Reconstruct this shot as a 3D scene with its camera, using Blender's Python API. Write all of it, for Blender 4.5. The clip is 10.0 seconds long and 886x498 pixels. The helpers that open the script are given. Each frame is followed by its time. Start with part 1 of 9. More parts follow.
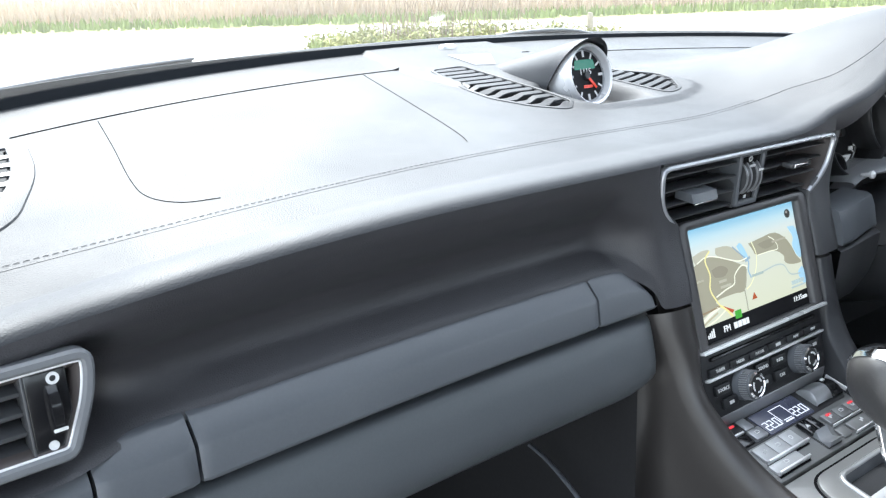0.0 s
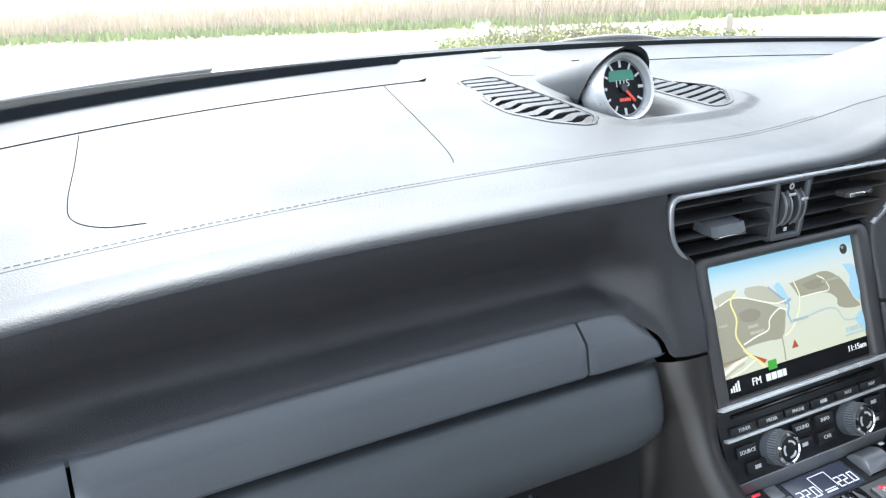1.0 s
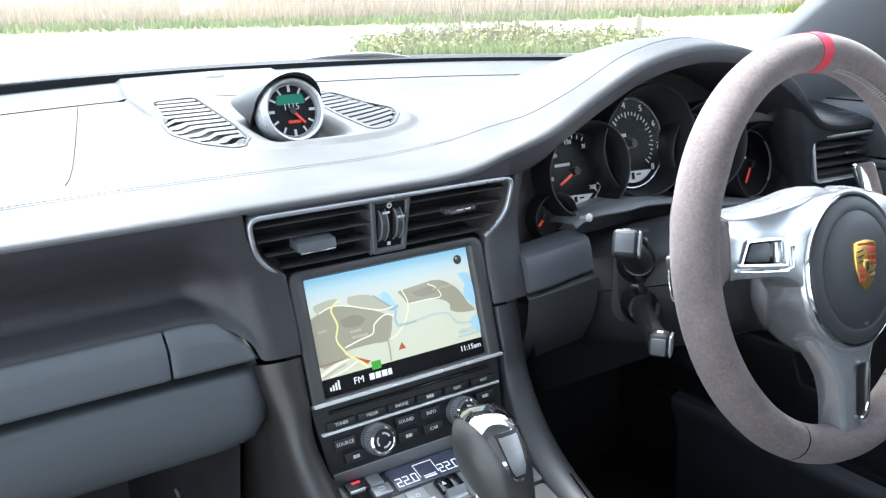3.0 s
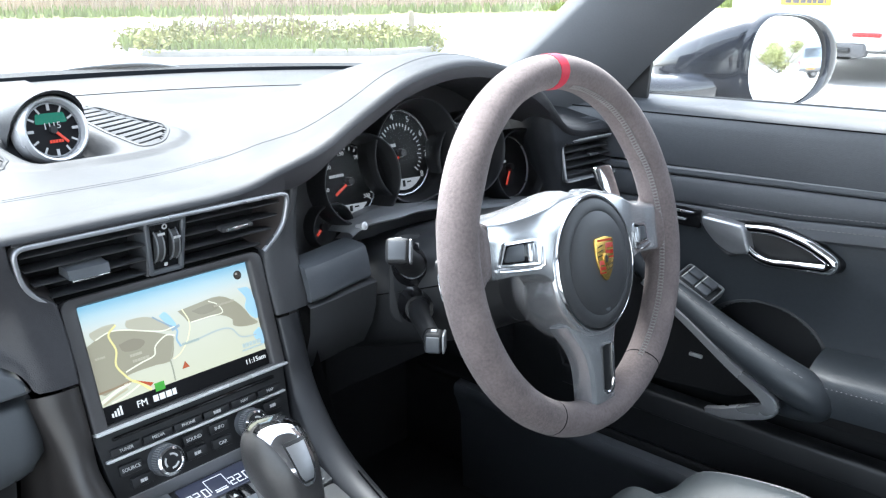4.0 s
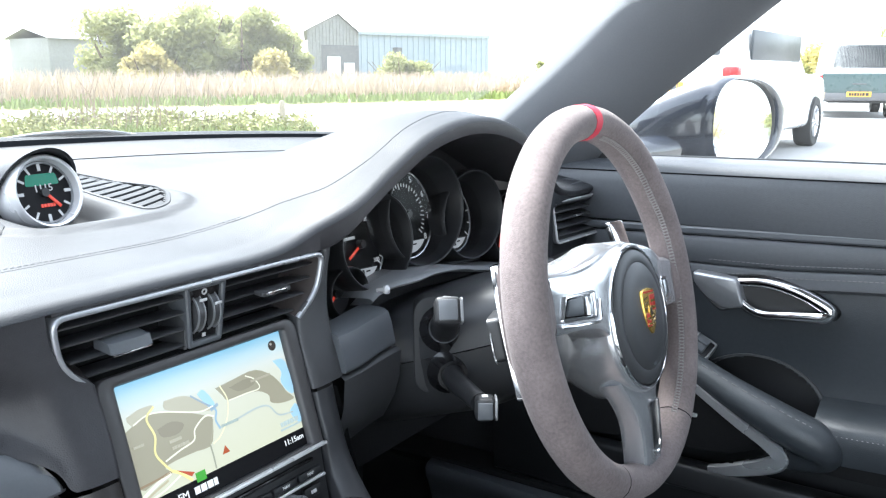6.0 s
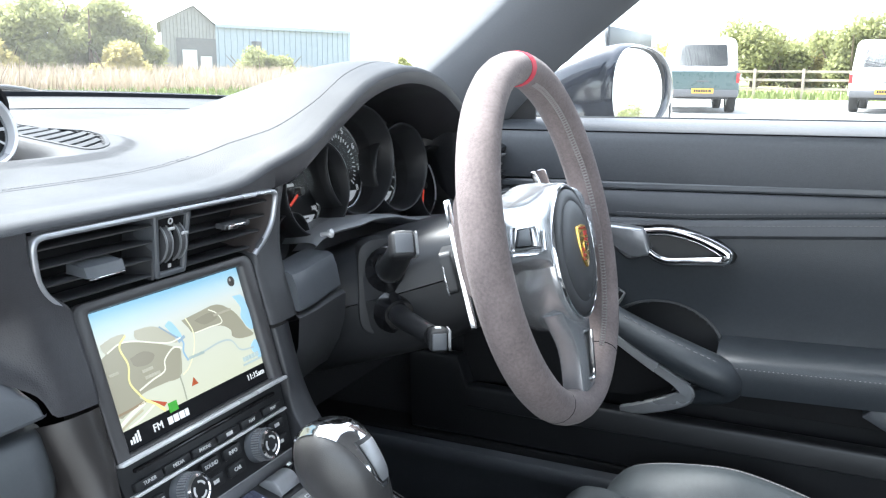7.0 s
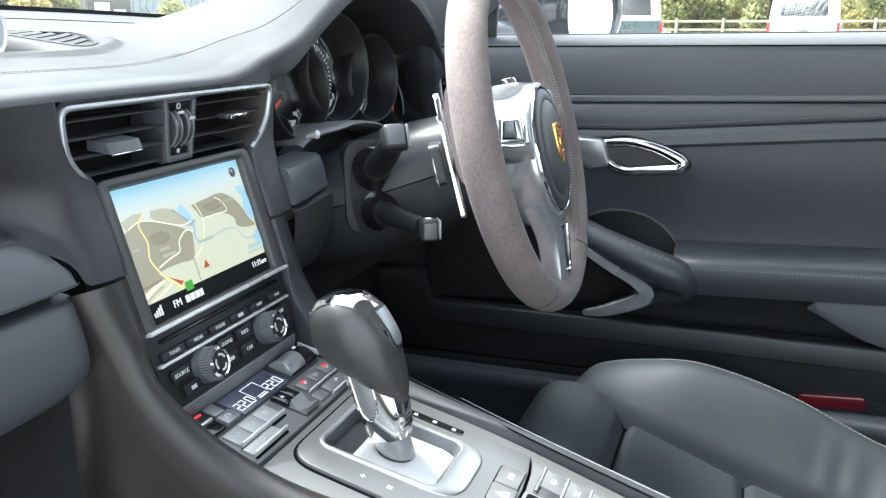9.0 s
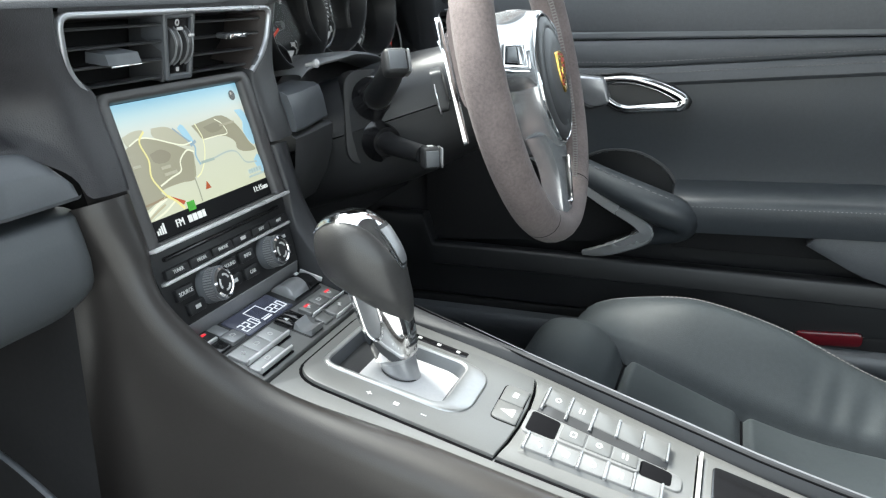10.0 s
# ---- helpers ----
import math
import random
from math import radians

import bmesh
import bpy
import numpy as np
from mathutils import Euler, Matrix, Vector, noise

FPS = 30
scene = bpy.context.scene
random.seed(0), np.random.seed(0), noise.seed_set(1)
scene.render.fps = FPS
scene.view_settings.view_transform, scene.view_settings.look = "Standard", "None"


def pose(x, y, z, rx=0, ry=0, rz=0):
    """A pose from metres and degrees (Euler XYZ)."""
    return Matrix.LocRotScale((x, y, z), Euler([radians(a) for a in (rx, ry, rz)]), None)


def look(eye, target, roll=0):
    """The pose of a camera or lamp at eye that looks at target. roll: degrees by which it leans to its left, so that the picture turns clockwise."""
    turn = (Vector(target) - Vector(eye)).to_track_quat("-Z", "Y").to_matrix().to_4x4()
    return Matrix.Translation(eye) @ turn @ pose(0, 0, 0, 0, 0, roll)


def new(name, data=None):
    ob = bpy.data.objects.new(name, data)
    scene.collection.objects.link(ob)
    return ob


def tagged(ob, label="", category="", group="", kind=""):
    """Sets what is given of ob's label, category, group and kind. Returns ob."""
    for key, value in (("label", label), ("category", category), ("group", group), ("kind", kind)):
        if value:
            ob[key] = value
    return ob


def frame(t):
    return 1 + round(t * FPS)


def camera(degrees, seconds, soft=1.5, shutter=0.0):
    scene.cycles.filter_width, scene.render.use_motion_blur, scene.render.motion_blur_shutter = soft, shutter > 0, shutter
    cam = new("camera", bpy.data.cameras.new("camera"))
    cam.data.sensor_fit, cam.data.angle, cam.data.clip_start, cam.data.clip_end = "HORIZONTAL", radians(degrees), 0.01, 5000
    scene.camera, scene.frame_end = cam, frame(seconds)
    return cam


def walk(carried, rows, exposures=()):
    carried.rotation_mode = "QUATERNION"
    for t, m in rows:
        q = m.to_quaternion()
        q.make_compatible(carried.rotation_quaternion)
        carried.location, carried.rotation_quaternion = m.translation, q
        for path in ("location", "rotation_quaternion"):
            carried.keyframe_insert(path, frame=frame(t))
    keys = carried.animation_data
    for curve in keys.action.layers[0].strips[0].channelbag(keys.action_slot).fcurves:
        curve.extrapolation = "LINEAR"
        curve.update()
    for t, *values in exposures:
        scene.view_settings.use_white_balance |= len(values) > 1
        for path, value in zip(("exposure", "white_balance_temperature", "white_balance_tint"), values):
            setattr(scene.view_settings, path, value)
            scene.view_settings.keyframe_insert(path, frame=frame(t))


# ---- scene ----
# the car stands along y, its nose towards +y; x = 0 is its centre line, z = 0 the ground outside
cam = camera(55.2, 10.0, 1.25)
# seconds, place, then degrees: turn to the left, look up, roll
ROWS = [
    (0.0, -0.6102, -0.3877, 0.9618, -36.72, -16.81, -1.46),
    (0.5, -0.5590, -0.3853, 0.9610, -32.20, -16.60, -1.82),
    (1.0, -0.4905, -0.3951, 0.9606, -27.64, -16.30, -2.20),
    (1.5, -0.4121, -0.4357, 0.9477, -25.53, -16.16, -2.36),
    (2.0, -0.3635, -0.4884, 0.9611, -25.38, -16.23, -2.42),
    (2.5, -0.3194, -0.5394, 0.9687, -26.30, -16.71, -2.32),
    (3.0, -0.3141, -0.5642, 0.9847, -32.46, -16.73, -1.30),
    (3.2, -0.3142, -0.5782, 0.9889, -36.19, -16.45, -0.58),
    (4.3, -0.3283, -0.5970, 1.0110, -49.19, -17.29, -0.23),
    (4.5, -0.3198, -0.6019, 1.0045, -49.55, -16.55, -0.41),
    (5.0, -0.3079, -0.5488, 1.0088, -51.81, -13.79, -0.21),
    (5.2, -0.3170, -0.5245, 1.0027, -52.64, -12.58, -0.18),
    (6.3, -0.4142, -0.4280, 0.9538, -59.06, -11.44, -0.03),
    (6.5, -0.4293, -0.4152, 0.9383, -61.38, -11.52, 0.20),
    (7.0, -0.4499, -0.4029, 0.9272, -65.75, -11.67, 0.42),
    (7.5, -0.4615, -0.4038, 0.9147, -68.55, -12.04, 0.30),
    (8.0, -0.4767, -0.3887, 0.9071, -69.94, -12.45, 0.19),
    (8.5, -0.4953, -0.3775, 0.8894, -70.39, -13.58, 0.09),
    (9.0, -0.5104, -0.3711, 0.8805, -70.65, -14.68, 0.06),
    (9.5, -0.5179, -0.3678, 0.8659, -70.79, -15.60, -0.02),
    (10.0, -0.5171, -0.3646, 0.8493, -71.15, -17.17, -0.08),
]


def eye_pose(x, y, z, turn, up, roll):
    return pose(x, y, z, 90 + up, 0, turn) @ pose(0, 0, 0, 0, 0, roll)


EXPOSURE = 2.6
walk(cam, [(t, eye_pose(*row)) for t, *row in ROWS], [(0.0, EXPOSURE + 0.33, 6150, 6), (2.5, EXPOSURE + 0.31, 5950, 5), (4.5, EXPOSURE + 0.39, 6050, 6), (6.5, EXPOSURE + 0.43, 6100, 6), (8.5, EXPOSURE + 0.34, 6150, 5), (9.5, EXPOSURE + 0.28, 6400, 2), (10.0, EXPOSURE + 0.19, 6500, 2)])

# ---- world and light ----
world = bpy.data.worlds.new("sky")
scene.world = world
world.use_nodes = True
wn, wl = world.node_tree.nodes, world.node_tree.links
wn.clear()
SUN_UP, SUN_TURN = 60.0, 8.0
sky = wn.new("ShaderNodeTexSky")
sky.sky_type = "NISHITA"
sky.sun_disc = False
sky.sun_elevation, sky.sun_rotation = radians(SUN_UP), radians(SUN_TURN)
sky.air_density, sky.dust_density, sky.ozone_density = 1.0, 2.5, 1.0
pale = wn.new("ShaderNodeHueSaturation")
pale.inputs["Saturation"].default_value = 0.35
backing = wn.new("ShaderNodeBackground")
backing.inputs["Strength"].default_value = 0.15
wout = wn.new("ShaderNodeOutputWorld")
wl.new(sky.outputs[0], pale.inputs["Color"])
wl.new(pale.outputs[0], backing.inputs["Color"])
wl.new(backing.outputs[0], wout.inputs["Surface"])

sun = new("sun", bpy.data.lights.new("sun", "SUN"))
sun.data.energy, sun.data.angle, sun.data.color = 2.2, radians(24), (1.0, 0.98, 0.95)
_a, _e = radians(SUN_TURN), radians(SUN_UP)
sun.matrix_world = look((0, 0, 30), Vector((0, 0, 30)) - Vector((math.sin(_a) * math.cos(_e), math.cos(_a) * math.cos(_e), math.sin(_e))))

# ---- materials ----
LAMP = 2.0 ** -EXPOSURE  # the strength that glowing marks need in this exposure



def mat(name, base, rough=0.5, metal=0.0, bump=0.0, scale=900.0, var=0.12, big=9.0, kind="NOISE", coat=0.0, spec=0.5, sheen=0.0, rvar=0.08):
    """A surface with fine relief and colour that varies at two scales."""
    m = bpy.data.materials.new(name)
    m.use_nodes = True
    n, l = m.node_tree.nodes, m.node_tree.links
    b = n["Principled BSDF"]
    b.inputs["Metallic"].default_value = metal
    b.inputs["Specular IOR Level"].default_value = spec
    b.inputs["Coat Weight"].default_value = coat
    b.inputs["Sheen Weight"].default_value = sheen
    tc = n.new("ShaderNodeTexCoord")
    g, f = n.new("ShaderNodeTexNoise"), n.new("ShaderNodeTexNoise")
    g.inputs["Scale"].default_value, g.inputs["Detail"].default_value = big, 4.0
    f.inputs["Scale"].default_value, f.inputs["Detail"].default_value = scale * 0.35, 2.0
    for k in (g, f):
        l.new(tc.outputs["Object"], k.inputs["Vector"])
    mixed = n.new("ShaderNodeMath")
    mixed.operation = "ADD"
    l.new(g.outputs["Fac"], mixed.inputs[0])
    l.new(f.outputs["Fac"], mixed.inputs[1])
    ramp = n.new("ShaderNodeMapRange")
    ramp.inputs["From Min"].default_value, ramp.inputs["From Max"].default_value = 0.6, 1.4
    ramp.inputs["To Min"].default_value, ramp.inputs["To Max"].default_value = 1.0 - var, 1.0 + var
    l.new(mixed.outputs[0], ramp.inputs["Value"])
    tint = n.new("ShaderNodeVectorMath")
    tint.operation = "SCALE"
    tint.inputs[0].default_value = base
    l.new(ramp.outputs[0], tint.inputs["Scale"])
    l.new(tint.outputs[0], b.inputs["Base Color"])
    rr = n.new("ShaderNodeMapRange")
    rr.inputs["From Min"].default_value, rr.inputs["From Max"].default_value = 0.3, 0.7
    rr.inputs["To Min"].default_value, rr.inputs["To Max"].default_value = max(0.02, rough - rvar), min(1.0, rough + rvar)
    l.new(g.outputs["Fac"], rr.inputs["Value"])
    l.new(rr.outputs[0], b.inputs["Roughness"])
    if bump:
        if kind == "VORONOI":
            v = n.new("ShaderNodeTexVoronoi")
            v.feature = "DISTANCE_TO_EDGE"
            v.inputs["Scale"].default_value = scale
            l.new(tc.outputs["Object"], v.inputs["Vector"])
            height = v.outputs["Distance"]
        else:
            v = n.new("ShaderNodeTexNoise")
            v.inputs["Scale"].default_value, v.inputs["Detail"].default_value = scale, 3.0
            l.new(tc.outputs["Object"], v.inputs["Vector"])
            height = v.outputs["Fac"]
        bp = n.new("ShaderNodeBump")
        bp.inputs["Strength"].default_value = bump
        bp.inputs["Distance"].default_value = 1.0 / scale
        l.new(height, bp.inputs["Height"])
        l.new(bp.outputs[0], b.inputs["Normal"])
    return m


def glow(name, colour, strength):
    m = bpy.data.materials.new(name)
    m.use_nodes = True
    b = m.node_tree.nodes["Principled BSDF"]
    b.inputs["Base Color"].default_value = (*[c * 0.3 for c in colour], 1)
    b.inputs["Roughness"].default_value = 0.25
    b.inputs["Emission Color"].default_value = (*colour, 1)
    b.inputs["Emission Strength"].default_value = strength * LAMP
    return m


def glass(name, tint=(1, 1, 1), low=0.02, high=0.3, veil=0.0):
    m = bpy.data.materials.new(name)
    m.use_nodes = True
    n, l = m.node_tree.nodes, m.node_tree.links
    n.clear()
    o, t, g, x, fr, pw, mr_ = (n.new(k) for k in ("ShaderNodeOutputMaterial", "ShaderNodeBsdfTransparent", "ShaderNodeBsdfGlossy", "ShaderNodeMixShader", "ShaderNodeLayerWeight", "ShaderNodeMath", "ShaderNodeMapRange"))
    t.inputs["Color"].default_value = (*tint, 1)
    g.inputs["Roughness"].default_value = 0.02
    pw.operation, pw.inputs[1].default_value = "POWER", 3.0
    l.new(fr.outputs["Facing"], pw.inputs[0])
    l.new(pw.outputs[0], mr_.inputs["Value"])
    mr_.inputs["To Min"].default_value, mr_.inputs["To Max"].default_value = low, high
    l.new(mr_.outputs[0], x.inputs[0])
    l.new(t.outputs[0], x.inputs[1])
    l.new(g.outputs[0], x.inputs[2])
    l.new(x.outputs[0], o.inputs[0])
    if veil:
        # a thin pale film that imitates glare on the glass, patchy
        d, y, tc, nz, mp = (n.new(k) for k in ("ShaderNodeBsdfTranslucent", "ShaderNodeMixShader", "ShaderNodeTexCoord", "ShaderNodeTexNoise", "ShaderNodeMapRange"))
        d.inputs["Color"].default_value = (0.9, 0.89, 0.86, 1)
        nz.inputs["Scale"].default_value, nz.inputs["Detail"].default_value = 3.0, 4.0
        l.new(tc.outputs["Object"], nz.inputs["Vector"])
        l.new(nz.outputs["Fac"], mp.inputs["Value"])
        mp.inputs["From Min"].default_value, mp.inputs["From Max"].default_value = 0.3, 0.7
        mp.inputs["To Min"].default_value, mp.inputs["To Max"].default_value = veil * 0.75, veil * 1.25
        l.new(mp.outputs[0], y.inputs[0])
        l.new(x.outputs[0], y.inputs[1])
        l.new(d.outputs[0], y.inputs[2])
        l.new(y.outputs[0], o.inputs[0])
    return m


LEATHER = mat("black_leather", (0.066, 0.070, 0.078), 0.46, bump=0.25, scale=700, kind="VORONOI", var=0.1)
DASHTOP = mat("dash_leather", (0.023, 0.0245, 0.028), 0.58, spec=0.275, bump=0.25, scale=700, kind="VORONOI", var=0.1)
SEATSKIN = mat("seat_leather", (0.036, 0.043, 0.048), 0.52, bump=0.13, scale=520, kind="VORONOI", var=0.14)
DOORSKIN = mat("door_leather", (0.031, 0.036, 0.042), 0.44, bump=0.16, scale=600, kind="VORONOI", var=0.12)
# the dashboard's leather again, paler and glossier for light from the passenger's side
FLANKSKIN = mat("side_lit_dash_leather", (0.034, 0.0335, 0.037), 0.45, spec=0.45, bump=0.22, scale=700, kind="VORONOI", var=0.1)
SOFT = mat("soft_touch_plastic", (0.044, 0.045, 0.048), 0.50, bump=0.2, scale=1500, var=0.08)
TRIM = mat("grey_trim_plastic", (0.081, 0.087, 0.096), 0.38, bump=0.12, scale=1500, var=0.06)
LIDSKIN = mat("glovebox_soft_plastic", (0.064, 0.070, 0.076), 0.44, bump=0.14, scale=1500, var=0.07)
FLANK = mat("console_flank_plastic", (0.025, 0.0225, 0.0215), 0.36, bump=0.12, scale=1500, var=0.08)
COWL = mat("grey_cowl_paint", (0.115, 0.12, 0.128), 0.42, var=0.05, bump=0.06, scale=1500)
SHROUD = mat("grey_column_shroud", (0.024, 0.025, 0.028), 0.42, bump=0.12, scale=1500, var=0.07)
COLUMN = mat("dull_black_plastic", (0.020, 0.0205, 0.022), 0.5, spec=0.35, bump=0.1, scale=1800)
BLACK = mat("matt_black_plastic", (0.013, 0.0135, 0.015), 0.42, bump=0.1, scale=1800, var=0.1)
GLOSS = mat("gloss_black_plastic", (0.008, 0.008, 0.009), 0.14, var=0.1, rvar=0.04)
SLATM = mat("vent_slat_plastic", (0.050, 0.051, 0.054), 0.34, bump=0.08, scale=1500)
SEAM = mat("seam_shadow_gap", (0.005, 0.005, 0.006), 0.9, spec=0.05)
DISPF = mat("display_frame_plastic", (0.052, 0.050, 0.051), 0.42, bump=0.1, scale=1800, var=0.06)
COLLAR = mat("brown_grey_vent_collar", (0.055, 0.047, 0.045), 0.32, var=0.06)
BAND = mat("black_glass_edge_band", (0.011, 0.013, 0.016), 0.75, spec=0.15)
RING = mat("bright_silver_paint", (0.66, 0.66, 0.67), 0.30, metal=0.35, var=0.04)
# black with the shade of slots, footwell and door recesses in its colour
WELL = mat("deep_shade_black", (0.018, 0.018, 0.019), 0.7, spec=0.10)
THREAD = mat("grey_thread", (0.16, 0.16, 0.165), 0.8)
PALE_THREAD = mat("pale_taupe_thread", (0.27, 0.25, 0.245), 0.8)
BEZEL = mat("grey_painted_bezel", (0.26, 0.265, 0.275), 0.34, metal=0.5, var=0.05)
KEYTOP = mat("pale_key_paint", (0.34, 0.345, 0.35), 0.40, metal=0.25, var=0.05, bump=0.04, scale=2500)
PADKEY = mat("light_pad_paint", (0.215, 0.217, 0.22), 0.36, metal=0.35, var=0.05, bump=0.05, scale=2500)
GATE = mat("satin_gate_metal", (0.40, 0.405, 0.41), 0.32, metal=0.75, var=0.05)
PANELS = mat("satin_silver_paint", (0.40, 0.41, 0.43), 0.30, metal=0.7, var=0.05)
SILVER = mat("satin_silver", (0.58, 0.59, 0.61), 0.24, metal=0.75, var=0.05, bump=0.04, scale=2500)
CONSOLE = mat("console_silver_paint", (0.155, 0.157, 0.157), 0.38, metal=0.4, var=0.05, bump=0.05, scale=2500)
CHROME = mat("chrome", (0.78, 0.78, 0.79), 0.07, metal=1.0, var=0.03, rvar=0.03)
BRUSHED = mat("brushed_plate", (0.62, 0.62, 0.63), 0.42, metal=0.3, var=0.06, bump=0.05, scale=1200)
SUEDE = mat("taupe_suede", (0.165, 0.137, 0.134), 0.95, bump=0.6, scale=1100, var=0.26, big=34, sheen=0.1, spec=0.15)
RED = mat("red_band", (0.55, 0.02, 0.05), 0.7, bump=0.2, scale=1500)
CARPET = mat("black_carpet", (0.044, 0.044, 0.047), 0.98, bump=0.8, scale=1500, var=0.3, spec=0.1)
LINING = mat("grey_roof_lining", (0.20, 0.205, 0.215), 0.95, bump=0.4, scale=1600, var=0.06, spec=0.2)
PILLAR = mat("grey_pillar_cloth", (0.13, 0.134, 0.142), 0.9, bump=0.4, scale=1600, var=0.06, spec=0.2)
# the last value sets a pale veil for glare and the dashboard's reflection
PANE = glass("window_glass", (0.97, 0.985, 0.98), 0.03, 0.55, 0.010)
SCREEN = glass("veiled_windscreen_glass", (0.97, 0.985, 0.98), 0.03, 0.55, 0.017)
LENS = glass("clear_lens", (0.95, 0.95, 0.95), 0.002, 0.05)
MIRRORM = mat("mirror_silver", (0.9, 0.92, 0.94), 0.02, metal=1.0, var=0.01, rvar=0.0)
PAINT = mat("dark_blue_car_paint", (0.012, 0.016, 0.026), 0.18, var=0.05, coat=1.0, rvar=0.03)
DIAL = mat("dial_black", (0.005, 0.005, 0.006), 0.6, spec=0.2)
MARK = glow("dial_marks", (0.85, 0.87, 0.9), 0.22)
NEEDLE = glow("red_needle", (1.0, 0.10, 0.06), 0.34)
LCD = glow("dial_display", (0.75, 0.78, 0.82), 0.28)
PRINT = mat("white_print", (0.55, 0.55, 0.55), 0.5)
REDLED = glow("red_lamp", (1.0, 0.06, 0.08), 0.7)
CLIM = glow("climate_display", (0.09, 0.10, 0.16), 0.25)
DIGIT = glow("climate_digits", (0.85, 0.88, 1.0), 0.8)
REFLECT = mat("red_reflector", (0.10, 0.007, 0.012), 0.2)
GOLD = mat("badge_gold", (0.75, 0.48, 0.12), 0.25, metal=0.9)
BADGER = mat("badge_red", (0.42, 0.03, 0.02), 0.3)

# ---- mesh helpers ----
PLACE = {}


def link(ob, parent):
    if parent is not None:
        ob.parent = parent
        ob.matrix_parent_inverse = PLACE[parent].inverted()
    PLACE[ob] = Matrix.Identity(4)
    return ob


def finish(bm, name, material, sharp=38.0, smooth=True):
    bmesh.ops.remove_doubles(bm, verts=bm.verts, dist=1e-6)
    bmesh.ops.recalc_face_normals(bm, faces=bm.faces)
    bm.normal_update()
    for f in bm.faces:
        f.smooth = smooth
    lim = radians(sharp)
    for e in bm.edges:
        if len(e.link_faces) == 2 and e.calc_face_angle(0.0) > lim:
            e.smooth = False
    me = bpy.data.meshes.new(name)
    bm.to_mesh(me)
    bm.free()
    for m in material if isinstance(material, (list, tuple)) else (material,):
        me.materials.append(m)
    return me


def part(name, bm, material, parent=None, label="", sharp=38.0):
    """One mesh object under a thing or a part."""
    ob = link(new(name, finish(bm, name, material, sharp)), parent)
    return tagged(ob, label) if label else ob


def piece(name, me, parent, m):
    """An object of its own on a shared mesh."""
    ob = link(new(name, me), parent)
    ob.matrix_basis = m
    PLACE[ob] = m
    return ob


def thing(name, label, category, at=(0, 0, 0), kind="", group=""):
    ob = new(name)
    ob.empty_display_size = 0.05
    ob.location = at
    PLACE[ob] = Matrix.Translation(at)
    return tagged(ob, label, category, group, kind)


def facing(at, tilt=0.0, turn=0.0):
    """A frame at a place: x to the car's right, y up along a plane leaning back by tilt, z out of it towards the driver."""
    return Matrix.Translation(at) @ pose(0, 0, 0, 90 - tilt, 0, turn)


def sm(a, b, v):
    v = min(1.0, max(0.0, (v - a) / (b - a)))
    return v * v * (3 - 2 * v)


def curve(keys, v):
    """Smooth value at v through (place, value) keys."""
    if v <= keys[0][0]:
        return keys[0][1]
    for (a, p), (b, q) in zip(keys, keys[1:]):
        if v <= b:
            i = keys.index((a, p))
            da = (q - keys[i - 1][1]) / (b - keys[i - 1][0]) if i else (q - p) / (b - a)
            db = (keys[i + 2][1] - p) / (keys[i + 2][0] - a) if i + 2 < len(keys) else (q - p) / (b - a)
            u, h = (v - a) / (b - a), b - a
            return (2 * u**3 - 3 * u * u + 1) * p + (u**3 - 2 * u * u + u) * h * da + (3 * u * u - 2 * u**3) * q + (u**3 - u * u) * h * db
    return keys[-1][1]


def lerp(a, b, u):
    return a + (b - a) * u


def spline(points, count):
    """count points along a smooth line through points."""
    pts = [Vector(p) for p in points]
    axes = len(pts[0])
    out = []
    for k in range(count):
        s = k / (count - 1) * (len(pts) - 1)
        out.append(Vector([curve([(i, p[a]) for i, p in enumerate(pts)], s) for a in range(axes)]))
    return out


def grid(bm, rows, wrap=False, cap=False):
    """Faces between rows of points. wrap: each row is a closed ring; cap: close the ends."""
    vs = [[bm.verts.new(p) for p in r] for r in rows]
    for a, b in zip(vs, vs[1:]):
        n = len(a)
        for i in range(n if wrap else n - 1):
            q = [a[i], a[(i + 1) % n], b[(i + 1) % n], b[i]]
            if len({tuple(v.co) for v in q}) > 2:
                bm.faces.new(q)
    if cap:
        bm.faces.new(vs[0])
        bm.faces.new(vs[-1])
    return vs


def box(bm, at, size, bevel=0.0, m=None, seg=2):
    """A box with rounded edges; at and size in the frame m."""
    r = bmesh.ops.create_cube(bm, size=1.0)
    vs = r["verts"]
    bmesh.ops.transform(bm, verts=vs, matrix=Matrix.LocRotScale(at, None, size))
    if bevel:
        es = list({e for v in vs for e in v.link_edges})
        b = bmesh.ops.bevel(bm, geom=es, offset=bevel, segments=seg, profile=0.5, affect="EDGES", clamp_overlap=True)
        vs = list({v for f in b["faces"] for v in f.verts} | {v for v in vs if v.is_valid})
    if m is not None:
        bmesh.ops.transform(bm, verts=vs, matrix=m)
    return vs


def rounded(points, radius, seg=5):
    """A closed outline with rounded corners."""
    out = []
    n = len(points)
    for i in range(n):
        p = Vector(points[i][:2])
        a, b = Vector(points[i - 1][:2]) - p, Vector(points[(i + 1) % n][:2]) - p
        r = points[i][2] if len(points[i]) > 2 else radius
        r = min(r, a.length * 0.48, b.length * 0.48)
        if r <= 0:
            out.append(p)
            continue
        a, b = p + a.normalized() * r, p + b.normalized() * r
        for k in range(seg + 1):
            u = k / seg
            out.append((1 - u) ** 2 * a + 2 * u * (1 - u) * p + u * u * b)
    return out


